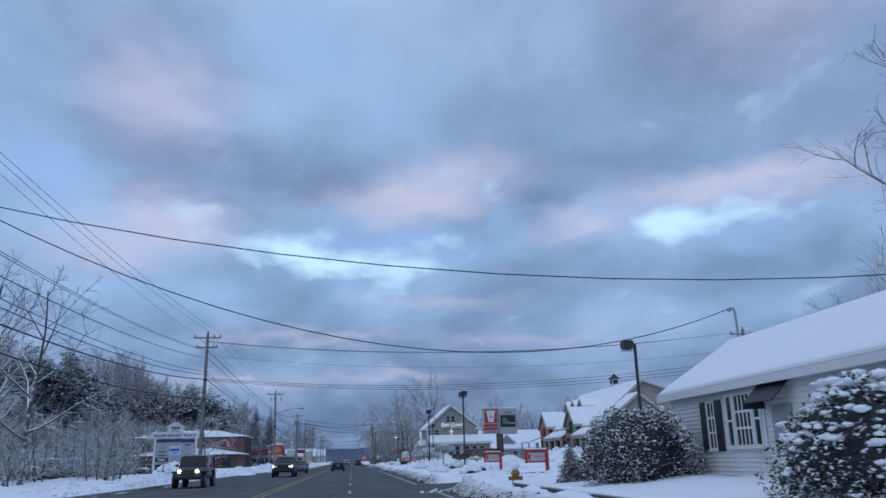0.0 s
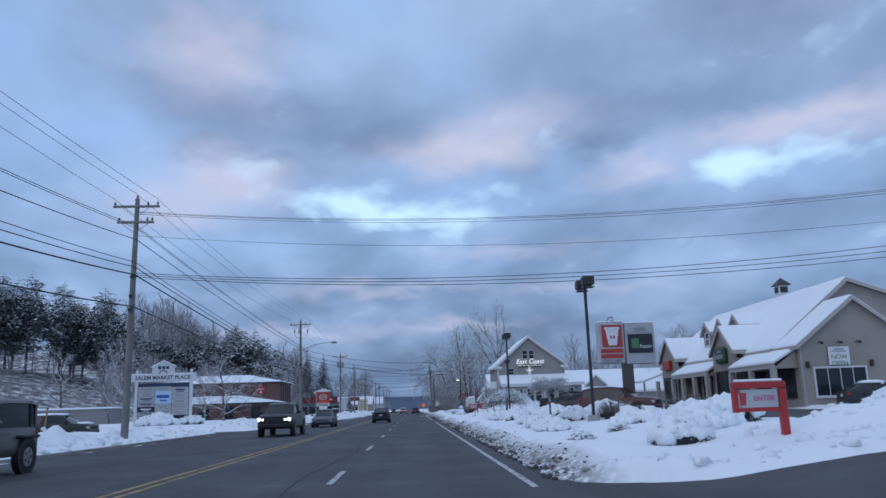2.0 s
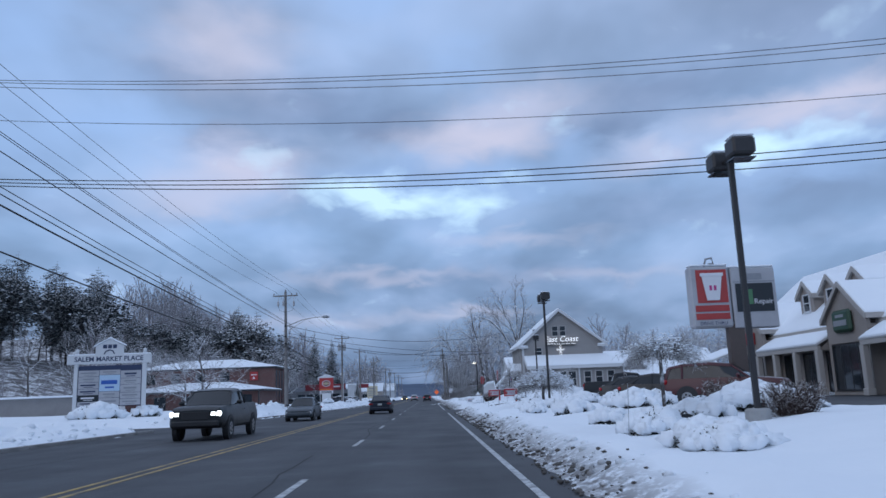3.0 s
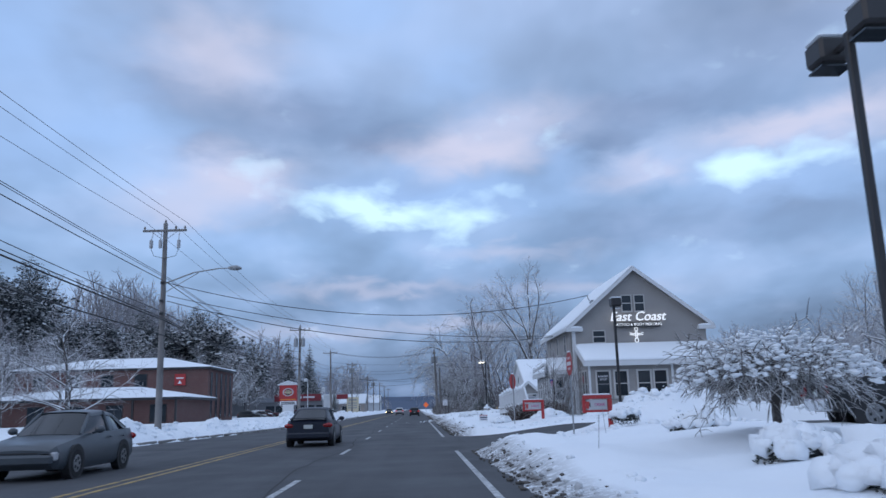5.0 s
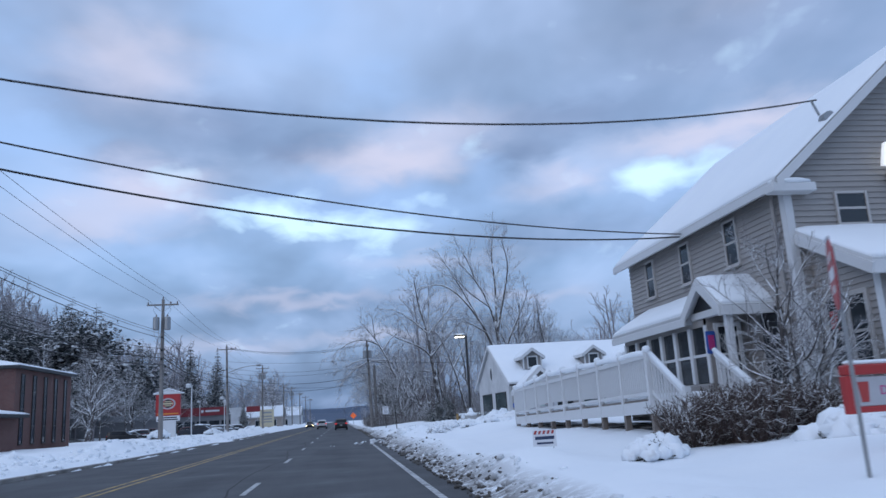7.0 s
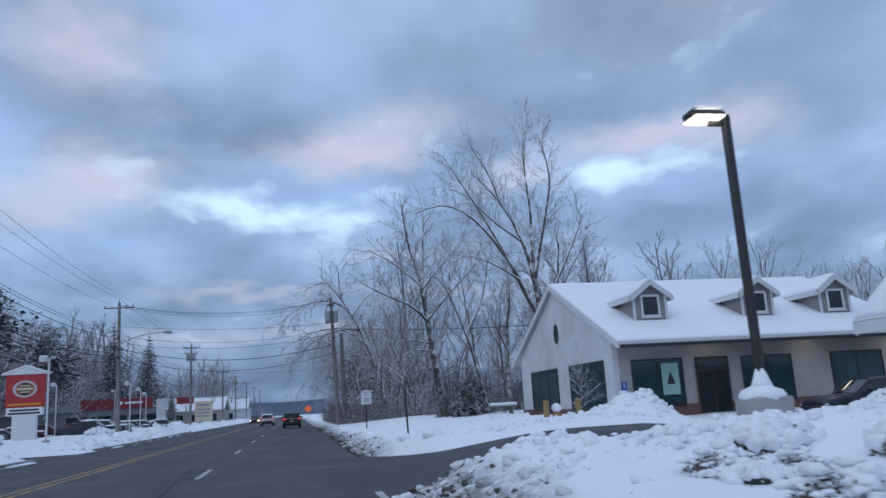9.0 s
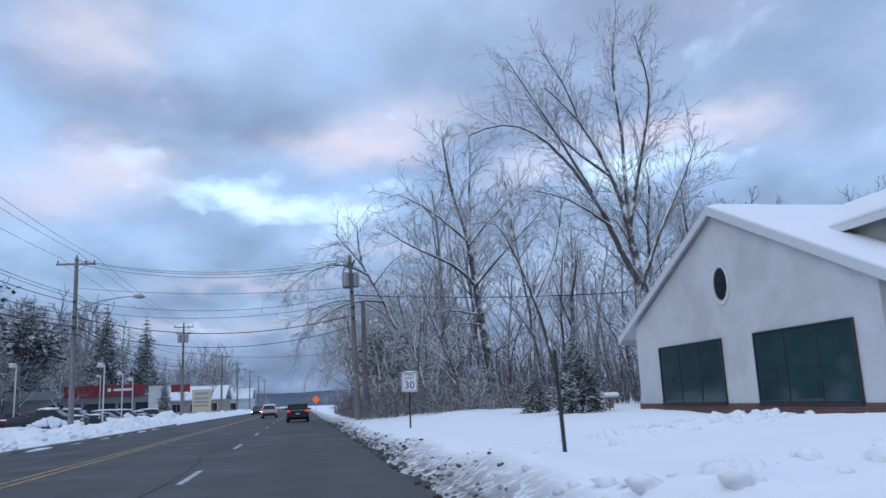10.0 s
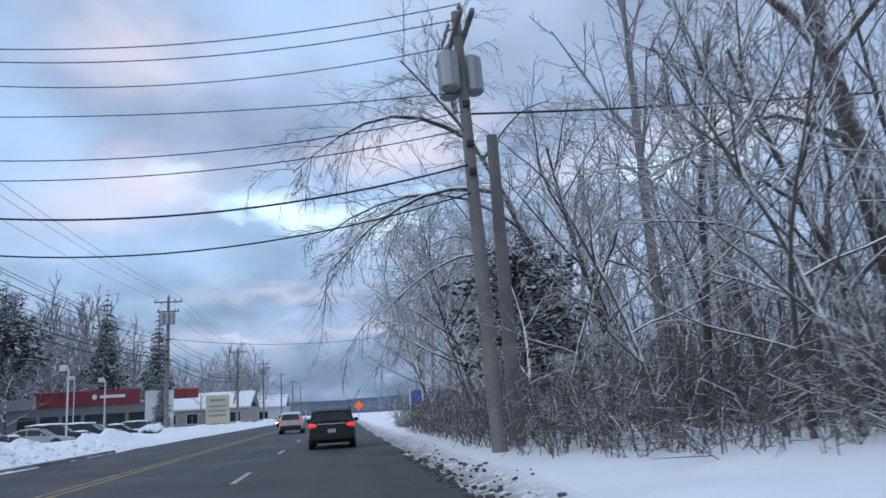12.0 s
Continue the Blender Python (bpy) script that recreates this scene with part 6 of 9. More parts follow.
def road_sign(x, y, z, h, kind, turn=0.0, lean=0.0):
    s = thing("road_sign", x, y, z - .3, turn, "white speed limit sign on a steel post" if kind == "limit" else "red round-cornered no entry sign on a steel post", "road sign")
    s.matrix_basis = pose(x, y, z - .3, 0, lean, turn)
    part("post", Geo().box(-.03, -.02, 0, .03, .02, h + .3, .005), METAL_DARK if kind == "limit" else METAL_GREY, s)
    if kind == "limit":
        p = part("plate", Geo().box(-.305, -.035, h - .48, .305, -.021, h + .28, .005), SIGN_WHITE, s)
        part("border", Geo().box(-.28, -.038, h + .235, .28, -.036, h + .25).box(-.28, -.038, h - .45, .28, -.036, h - .435).box(-.28, -.038, h - .435, -.265, -.036, h + .235).box(.265, -.038, h - .435, .28, -.036, h + .235), SIGN_BLACK, p)
        lettering("writing", "SPEED\nLIMIT", .155, SIGN_BLACK, p, FACE_SOUTH(0, -.037, h + .105), depth=.002)
        lettering("number", "30", .40, SIGN_BLACK, p, FACE_SOUTH(0, -.037, h - .24), depth=.002)
    else:
        g = Geo().tube([(0, -.035, h), (0, -.021, h)], .38, 24)
        p = part("plate", g, SIGN_RED, s)
        part("bar", Geo().box(-.28, -.040, h - .06, .28, -.037, h + .06), SIGN_WHITE, p)
        lettering("writing", "DO NOT", .12, SIGN_WHITE, p, FACE_SOUTH(0, -.038, h + .17), depth=.002)
        lettering("writing", "ENTER", .12, SIGN_WHITE, p, FACE_SOUTH(0, -.038, h - .17), depth=.002)
    part("snow_cap", Geo().ball(0, -.03, h + (.29 if kind == "limit" else .385), .2, .03, .03, 8), SNOW, s, "", True)


road_sign(6.22, 187.4, .35, 2.05, "limit", lean=.5)
road_sign(7.3, 103.7, .3, 2.6, "no_entry", -88)
road_sign(7.15, 117.6, .3, 2.5, "no_entry", -120)


def build_market_sign():
    s = thing("market_sign", -23.2, 108.7, .2, 6.0, "white multi-tenant market sign with gabled top", "sign")
    for x in (-2.75, 2.45):
        p = part("post", Geo().box(x, -.15, -.2, x + .3, .15, 4.55, .02), TRIM, s, "white panelled post")
        part("finial", Geo().ball(x + .15, 0, 5.55, .16, .16, .2, 10).box(x, -.14, 5.25, x + .3, .14, 5.4, .02), TRIM, p)
    b = part("header", Geo().box(-3.3, -.2, 4.55, 3.1, .2, 5.25, .03), TRIM, s, "white header board")
    lettering("header_writing", "SALEM MARKET PLACE", .52, SIGN_NAVY, b, FACE_SOUTH(-.1, -.205, 4.9), depth=.004, bold=.012)
    t = part("gable_top", Geo().prism([(-1.15, 5.25), (.95, 5.25), (.95, 5.95), (-.1, 6.5), (-1.15, 5.95)], -.16, .16, "y"), TRIM, s)
    part("number_bars", Geo().box(-.6, -.18, 5.75, -.3, -.165, 6.05).box(-.22, -.18, 5.75, .08, -.165, 6.05).box(.16, -.18, 5.75, .46, -.165, 6.05), SIGN_NAVY, t)
    part("arch", Geo().tube([(-.5, -.17, 5.3), (-.35, -.17, 5.55), (-.1, -.17, 5.62), (.15, -.17, 5.55), (.3, -.17, 5.3)], .05, 6), SIGN_NAVY, t)
    part("gable_snow", snow_slab((-1.3, -.25, 5.95), (-1.3, .25, 5.95), (-.1, .25, 6.55), (-.1, -.25, 6.55), .1, 6).prism([(-.1, 6.55), (1.1, 5.95), (1.1, 6.05), (-.1, 6.66)], -.25, .25, "y"), SNOW, t)
    part("backing", Geo().box(-2.44, -.05, 1.2, 2.44, .05, 4.4, .01), SIGN_NAVY, s)
    rnd = random.Random(5)
    cols = [SIGN_WHITE, SIGN_WHITE, SIGN_WHITE, SIGN_BLUEPALE]
    for c in range(3):
        z = 1.25
        heights = ((.36, .5, .5, .5, .45, .5), (.62, .5, 1.3, .4), (.5, .5, .62, .5, .62))[c]
        for k, hh in enumerate(heights):
            x0 = -2.36 + c * 1.6
            dark = (c, k) == (0, 1)
            blue = (c, k) == (1, 2)
            p = part("tenant_panel", Geo().box(x0 - .03, -.10, z, x0 + 1.53, -.055, z + hh - .025, .008), SIGN_BLACK if dark else SIGN_BLUEPALE if blue else SIGN_DIM, s)
            w = rnd.uniform(.45, .68)
            part("panel_print", Geo().box(x0 + .75 - w, -.106, z + hh * .42, x0 + .75 + w * .9, -.101, z + hh * .66).box(x0 + .4, -.106, z + hh * .18, x0 + 1.1, -.101, z + hh * .28),
                 SIGN_WHITE if dark else SIGN_BLUE if blue else rnd.choice((SIGN_GREY, SIGN_GREY, SIGN_NAVY)), p)
            z += hh
    part("snow_cap", Geo().box(-3.25, -.18, 5.25, -1.2, .18, 5.34, .04).box(1.0, -.18, 5.25, 3.05, .18, 5.34, .04), SNOW, s)


SIGN_BLUEPALE = material("pale_blue_sign_face", (.45, .60, .75), 0.45, bump=0.02)
build_market_sign()


SIGN_CREAM = material("cream_sign_print", (.55, .46, .30), .5, bump=0.02)


def build_left_signs():
    s = thing("dealer_sign", -19.2, 210.6, 0, label="red roadside dealer sign on a white pedestal", category="sign")
    part("pedestal", Geo().box(-.9, -.25, -.2, .9, .25, 2.9, .03), TRIM, s, "white pedestal")
    b = part("sign_box", Geo().box(-1.45, -.3, 3.1, 1.45, .3, 5.7, .04), SIGN_RED, s, "red illuminated sign face")
    ring = Geo()
    for k in range(20):
        a0, a1 = 2 * math.pi * k / 20, 2 * math.pi * (k + 1) / 20
        ring.poly(*[(math.cos(t) * r * 1.15, -.31, 4.55 + math.sin(t) * r * .85) for t, r in ((a0, .62), (a1, .62), (a1, .8), (a0, .8))])
    part("ring_shape", ring, SIGN_DIM, b)
    part("oval_shape", Geo().tube([(0, -.308, 4.55), (0, -.302, 4.55)], .5, 20), SIGN_BLACK, b)
    part("sign_print", Geo().box(-.62, -.318, 4.46, .62, -.309, 4.66).box(-.4, -.318, 4.76, .4, -.309, 4.86).box(-.4, -.318, 4.26, .4, -.309, 4.36), SIGN_CREAM, b)
    part("sign_print", Geo().box(-1.25, -.315, 3.25, 1.25, -.302, 3.42), SIGN_ORANGE, b)
    lt = part("letter_board", Geo().box(-1.35, -.28, 2.45, 1.35, .28, 3.08, .02), SIGN_WHITE, s)
    part("board_print", Geo().box(-1.1, -.29, 2.8, 1.1, -.282, 2.95).box(-1.2, -.29, 2.55, 1.2, -.282, 2.7), SIGN_BLACK, lt)
    t = part("gable_top", Geo().prism([(-1.75, 5.72), (1.75, 5.72), (0, 6.3)], -.32, .32, "y"), TRIM, s)
    part("gable_snow", Geo().prism([(-1.8, 5.75), (0, 6.35), (1.8, 5.75), (1.8, 5.85), (0, 6.47), (-1.8, 5.85)], -.34, .34, "y"), SNOW, t)
    k = thing("plaza_sign", -17.2, 318.0, 0, label="tan plaza sign board with printed lines", category="sign")
    part("board", Geo().box(-1.8, -.2, .8, 1.8, .2, 5.2, .03), material("cream_sign_face", (.60, .52, .36), .5), k)
    part("board_print", Geo().box(-1.2, -.22, 4.2, 1.2, -.202, 4.6).box(-1.4, -.22, 3.3, 1.3, -.202, 3.6).box(-1.4, -.22, 2.6, 1.3, -.202, 2.9).box(-1.4, -.22, 1.9, 1.3, -.202, 2.2), SIGN_GREY, k)
    part("post", Geo().box(-1.6, -.15, -.3, -1.3, .15, .8), TRIM, k)
    part("post", Geo().box(1.3, -.15, -.3, 1.6, .15, .8), TRIM, k)
    b = thing("blue_sign", 8.9, 260.6, .1, label="tall blue sign board on two posts beside the road", category="sign")
    part("board", Geo().box(-.5, -.06, .9, .5, .06, 2.8, .02), SIGN_BLUE, b)
    part("post", Geo().box(-.62, -.08, -.3, -.5, .08, 3.0), TRIM, b)
    part("post", Geo().box(.5, -.08, -.3, .62, .08, 3.0), TRIM, b)
    o = thing("work_sign", 5.2, 330.0, 0, label="orange diamond road work sign", category="road sign")
    # plate brightened by a faint glow of its own; it holds no lamp
    part("plate", Geo().poly((-.9, 0, 2.4), (0, 0, 1.5), (.9, 0, 2.4), (0, 0, 3.3)).poly((-.9, .03, 2.4), (0, .03, 1.5), (.9, .03, 2.4), (0, .03, 3.3)), material("orange_glowing_plate", (.75, .13, .03), .5, emit=(1.0, .2, .05), power=.25), o)
    part("post", Geo().box(-.05, .03, -.2, .05, .1, 2.4), METAL_GREY, o)
    y = thing("yard_sign", 6.45, 127.6, .3, label="small red, white and blue yard sign in the snow", category="sign")
    p = part("plate", Geo().box(-.27, -.01, .15, .27, .01, .52, .003), SIGN_WHITE, y)
    for k in range(5):
        part("stripe", Geo().prism([(-.25 + .1 * k, .43), (-.20 + .1 * k, .43), (-.17 + .1 * k, .505), (-.22 + .1 * k, .505)], -.016, -.011, "y"), SIGN_RED, p)
    part("sign_print", Geo().box(-.22, -.016, .31, .22, -.011, .38).box(-.19, -.016, .21, .19, -.011, .25), SIGN_NAVY, p)
    for u in (-.2, .2):
        part("leg", Geo().tube([(u, 0, -.3), (u, 0, .2)], .008, 5), METAL_GREY, y)


build_left_signs()


# ---------------------------------------------------------------- hydrants, posts, bench, stakes
HYDRANT_PAINT = material("yellow_hydrant_paint", (.34, .17, .05), .55, spread=.2, stain=(.20, .10, .035))


def hydrant(x, y, z, turn=0):
    h = thing("fire_hydrant", x, y, z - .15, turn, "yellow fire hydrant with a cap of snow", "fire hydrant", "fire hydrants")
    part("barrel", Geo().tube([(0, 0, 0), (0, 0, .08), (0, 0, .09), (0, 0, .62), (0, 0, .63), (0, 0, .68), (0, 0, .78), (0, 0, .84)], [.17, .17, .12, .12, .16, .16, .11, .04], 14), HYDRANT_PAINT, h, "", True)
    for a, b in (((-.24, 0, .5), (.24, 0, .5)), ((0, -.26, .42), (0, 0, .42))):
        part("nozzle", Geo().tube([a, b], .075, 10), HYDRANT_PAINT, h)
    part("snow_cap", Geo().ball(0, 0, .92, .17, .17, .15, 12, .2), SNOW, h, "rounded cap of snow", True)


hydrant(5.8, 27.7, .22)
hydrant(10.7, 166.9, .25, 20)
for x, y, lean in ((10.25, 166.7, 1.5), (11.35, 166.5, -2.5)):
    b = thing("guard_post", x, y, .1, 0, "round yellowish wooden guard post in the snow", "post", "guard posts")
    b.matrix_basis = pose(x, y, .1, 0, lean, 0)
    part("shaft", Geo().tube([(0, 0, 0), (0, 0, 1.15), (0, 0, 1.18)], [.10, .095, .07], 12), WOOD_POST, b)
mk = thing("marker_post", 6.0, 168.9, .2, label="thin dark leaning marker post in the snow", category="post")
mk.matrix_basis = pose(6.0, 168.9, .2, 0, -2, 0)
part("shaft", Geo().box(-.03, -.015, 0, .03, .015, 1.75, .004), METAL_DARK, mk)
bn = thing("picnic_table", 15.2, 191.5, .35, label="picnic table buried under a slab of snow", category="table")
part("tabletop", Geo().box(-1.1, -.4, .62, 1.1, .4, .70, .01), WOOD_DECK, bn)
part("snow_cover", Geo().box(-1.15, -.42, .70, 1.15, .42, .92, .09), SNOW, bn)
for x in (-.8, .8):
    part("leg", Geo().box(x - .05, -.35, -.2, x + .05, .35, .62, .01), WOOD_DECK, bn)
for x, y, h, lean in ((6.0, 61.5, 1.2, 3), (7.7, 101.0, 1.0, -5), (5.7, 93.5, .9, 4), (-15.0, 66.0, 1.7, 6), (-16.6, 64.0, 2.2, 9)):
    st = thing("snow_stake", x, y, .2, label="thin pale snow stake in the verge", category="stake", group="snow stakes")
    st.matrix_basis = pose(x, y, .2, 0, lean, 0)
    part("rod", Geo().tube([(0, 0, 0), (0, 0, h)], .006 if h < 1.5 else .04, 6), WOOD_POST if h > 1.5 else METAL_GREY, st)

ge = thing("garden_edging", 0, 0, 0, label="low dark timber garden edging holding back the snow", category="edging")
for a, b, w in ((-4.0, 2.4, 0), (2.42, 8.8, 0), (8.82, 15.2, 0), (15.22, 21.6, 0), (21.62, 25.6, 0)):
    part("timber", Geo().box(5.24, a, -.1, 5.42, b, .46, .02), WOOD_EDGE, ge)
part("timber", Geo().prism([(5.26, 25.62), (5.44, 25.62), (6.12, 28.4), (5.94, 28.4)], -.1, .46, "z"), WOOD_EDGE, ge)
part("snow_cover", Geo().box(5.26, -4, .46, 5.55, 25.6, .56, .04), SNOW, ge, "strip of snow on the timbers")


# ---------------------------------------------------------------- trees
BARK_SNOW = snowy("snowy_bark", (.085, .075, .071), .9, amount=.03, scale=1.6, bump=.3)
# snow on top; the twig base is lightened to paint in a hazy look
TWIG_SNOW_HAZE = snowy("snowy_twigs_with_haze", (.212, .198, .204), .9, amount=.13, scale=1.6, bump=0)
BRUSH_TWIG = snowy("dark_brush_twigs", (.128, .114, .113), .95, amount=.45, scale=1.2, bump=0)
# far twigs made pale and lilac: aerial haze put into the colour
WOOD_FAR_HAZE = snowy("distant_twigs_with_haze", (.27, .255, .272), .95, amount=.40, scale=.5, bump=0)
NEEDLE_SNOW = snowy("snowy_needles", (.055, .066, .066), .8, amount=.42, scale=.75, bump=0, spread=.4, soft=.75)
LEAF_SNOW = snowy("snowy_evergreen_leaves", (.020, .030, .024), .6, amount=.42, scale=1.5, bump=0, spread=.4)
LEAF_BROWN = snowy("snowy_brown_twigs", (.085, .06, .052), .85, amount=.45, scale=3.0, bump=0, spread=.4)


class Limbs:
    """Tapered tubes of few sides, collected fast."""
    def __init__(self):
        self.v, self.f, self.n = [], [], 0

    def add(self, pts, radii, k):
        pts = np.asarray(pts, float)
        d = np.gradient(pts, axis=0)
        d /= np.linalg.norm(d, axis=1)[:, None] + 1e-9
        ref = np.where(np.abs(d[:, 2:3]) < .9, np.array([[0, 0, 1.0]]), np.array([[0, 1.0, 0]]))
        s = np.cross(d, ref)
        s /= np.linalg.norm(s, axis=1)[:, None] + 1e-9
        u = np.cross(s, d)
        a = np.arange(k) * 2 * math.pi / k
        ring = pts[:, None] + (s[:, None] * np.cos(a)[None, :, None] + u[:, None] * np.sin(a)[None, :, None]) * np.asarray(radii)[:, None, None]
        m = len(pts)
        self.v.append(ring.reshape(-1, 3))
        i = np.arange(m - 1)[:, None] * k + self.n
        j = np.arange(k)[None]
        jj = (j + 1) % k
        self.f.append(np.stack([i + j, i + jj, i + k + jj, i + k + j], -1).reshape(-1, 4))
        self.n += m * k

    def arrays(self):
        return np.concatenate(self.v), np.concatenate(self.f)

    def mesh(self, name, mat):
        v, f = self.arrays()
        return raw_mesh(name, v, f, mat)


def curve(rng, p, d, length, steps, wander, lift):
    pts = [p]
    for _ in range(steps):
        d = d + rng.normal(0, wander, 3) + np.array([0, 0, lift])
        d /= np.linalg.norm(d)
        p = p + d * length / steps
        pts.append(p)
    return np.array(pts), d


def bare_tree(seed, h, reach=.42, trunk_r=.2, fork=.3, limbs=11, subs=7, twigs=5, tips=3, lean=(0, 0), arch=0.0, wide=1.0, stems=1, thick=1.0, light=False, pull=(0, 0)):
    """Two meshes: trunk with its limbs, and the crown of branches and twigs; limbs sweep outwards and up, twigs bow under snow when arch is set."""
    rng = np.random.default_rng(seed)
    wood, crown = Limbs(), Limbs()
    pull = np.array([pull[0], pull[1], 0.0])

    def offshoot(pts, w, angle, up):
        i = w * (len(pts) - 1)
        k = min(int(i), len(pts) - 2)
        q = pts[k] + (pts[k + 1] - pts[k]) * (i - k)
        dd = pts[k + 1] - pts[k]
        dd = dd / (np.linalg.norm(dd) + 1e-9)
        away = rng.normal(0, 1, 3)
        away -= dd * np.dot(away, dd)
        away /= np.linalg.norm(away) + 1e-9
        d = dd * math.cos(angle) + away * math.sin(angle) + np.array([0, 0, up])
        return q, d / np.linalg.norm(d)

    for s in range(stems):
        base = np.array([rng.normal(0, .35) if s else 0.0, rng.normal(0, .35) if s else 0.0, -.3])
        d0 = np.array([lean[0] + (rng.normal(0, .3) if stems > 1 else 0), lean[1] + (rng.normal(0, .3) if stems > 1 else 0), 1.0])
        th = h * (.84 if stems == 1 else rng.uniform(.5, .8))
        n0 = 5 if light else 9
        tp, _ = curve(rng, base, d0 / np.linalg.norm(d0), th, n0, .065, .03)
        tr = trunk_r * (1 if stems == 1 else .6) * (1 - .85 * np.linspace(0, 1, n0 + 1) ** .9) + .006 * thick
        tr[0] *= 1.3
        wood.add(tp, tr, 5 if light else 8)
        turn = rng.uniform(0, 6)
        for a in range(limbs):
            u = fork + (1 - fork) * (a + rng.uniform(0, .8)) / limbs
            i = u * n0
            k = min(int(i), n0 - 1)
            p = tp[k] + (tp[k + 1] - tp[k]) * (i - k)
            turn += 2.4 + rng.uniform(-.5, .5)
            rise = (.35 + 1.1 * u + rng.normal(0, .15)) / wide
            d = np.array([math.cos(turn), math.sin(turn), rise]) + pull
            L = h * reach * (1.12 - .75 * ((u - fork) / (1 - fork)) ** 1.3) * rng.uniform(.75, 1.2)
            lp, _ = curve(rng, p, d / np.linalg.norm(d), L, 3 if light else 7, .11, .045 if light else .055 - arch * .075)
            r0 = min(tr[k] * .6, .012 + L * .013) + .002 * thick
            wood.add(lp, np.linspace(r0, .005 * thick, len(lp)), 4 if light else 5)
            for b in range(subs):
                w = .14 + .86 * (b + rng.uniform(0, .9)) / subs
                q, d2 = offshoot(lp, min(w, .99), rng.uniform(.45, .95), .10 - arch * .12)
                L2 = L * rng.uniform(.34, .58) * (1.2 - .72 * w)
                bp, _ = curve(rng, q, d2, L2, 2 if light else 4, .12, .03 - arch * .13)
                crown.add(bp, np.linspace(max(.0065 * thick, r0 * .34), .0040 * thick, len(bp)), 3)
                for c in range(twigs):
                    w3 = .12 + .88 * (c + rng.uniform(0, .9)) / twigs
                    q3, d3 = offshoot(bp, min(w3, .99), rng.uniform(.4, .85), .05 - arch * .2)
                    L3 = L2 * rng.uniform(.30, .55)
                    cp, _ = curve(rng, q3, d3, L3, 1 if light else 2, .14, .02 - arch * .16)
                    crown.add(cp, np.linspace(.0045 * thick, .0028 * thick, len(cp)), 3)
                    for e in range(tips):
                        q4, d4 = offshoot(cp, rng.uniform(.25, .98), rng.uniform(.35, .7), -arch * .2)
                        crown.add(np.array([q4, q4 + d4 * L3 * rng.uniform(.35, .6)]), (.0032 * thick, .0022 * thick), 3)
    return wood, crown


TREE_KINDS = {}


def tree_kind(name, label, **kw):
    w, c = bare_tree(**kw)
    TREE_KINDS[name] = (w.mesh("trunk", BARK_SNOW), c.mesh("crown", TWIG_SNOW_HAZE), label)


def put_tree(kind, x, y, z=0.0, turn=0.0, scale=1.0, group="roadside trees"):
    w, c, label = TREE_KINDS[kind]
    t = thing("tree", x, y, z, turn, label, "tree", group)
    t.scale = (scale, scale, scale)
    for nm, me in (("trunk", w), ("crown", c)):
        o = new(nm, me)
        o.parent = t
    return t


tree_kind("broad", "broad bare leafless tree with snow on its limbs", seed=8, h=16, reach=.44, trunk_r=.24, fork=.26, limbs=14, subs=8, twigs=5, tips=2, lean=(-.06, 0), wide=1.0, arch=.15, thick=2.3)
tree_kind("arching", "bare arching tree leaning over the verge with snowy twigs", seed=14, h=13, reach=.52, trunk_r=.19, fork=.25, limbs=14, subs=8, twigs=5, tips=2, arch=.75, lean=(-.22, -.08), wide=1.25, thick=2.0, pull=(-.45, 0))
tree_kind("slender", "slender bare tree with thin snowy branches", seed=21, h=14, reach=.30, trunk_r=.13, fork=.3, limbs=10, subs=6, twigs=5, tips=2, lean=(.05, .03), wide=.85, thick=2.2)
tree_kind("sapling", "thin bare sapling in the thicket", seed=27, h=9, reach=.34, trunk_r=.06, fork=.2, limbs=8, subs=5, twigs=4, tips=2, lean=(-.12, .05), arch=.3, thick=1.9)
tree_kind("clump", "multi-stemmed bare shrub tree loaded with snow", seed=33, h=7, reach=.40, trunk_r=.10, fork=.12, limbs=7, subs=5, twigs=4, tips=1, stems=6, arch=.45, wide=1.1, thick=2.6)
tree_kind("ornamental", "low spreading bare tree with thick snow on its limbs", seed=39, h=10, reach=.60, trunk_r=.22, fork=.16, limbs=13, subs=9, twigs=6, tips=2, arch=.55, wide=1.5, thick=2.6)

tree_kind("woodland_tree", "bare woodland tree with fine snowy twigs", seed=45, h=16, reach=.40, trunk_r=.16, fork=.28, limbs=13, subs=7, twigs=5, tips=0, arch=.2, wide=1.0, thick=2.5)
tree_kind("woodland_fork", "bare forked woodland tree with fine snowy twigs", seed=52, h=15, reach=.44, trunk_r=.15, fork=.22, limbs=12, subs=7, twigs=5, tips=0, arch=.3, wide=1.1, lean=(.06, .03), thick=2.5)


def shoot(rng, pts, w, angle, up):
    """A place along a limb and a way that leaves it at an angle."""
    i = w * (len(pts) - 1)
    k = min(int(i), len(pts) - 2)
    q = pts[k] + (pts[k + 1] - pts[k]) * (i - k)
    dd = pts[k + 1] - pts[k]
    dd = dd / (np.linalg.norm(dd) + 1e-9)
    away = rng.normal(0, 1, 3)
    away -= dd * np.dot(away, dd)
    away /= np.linalg.norm(away) + 1e-9
    d = dd * math.cos(angle) + away * math.sin(angle) + np.array([0, 0, up])
    return q, d / np.linalg.norm(d)


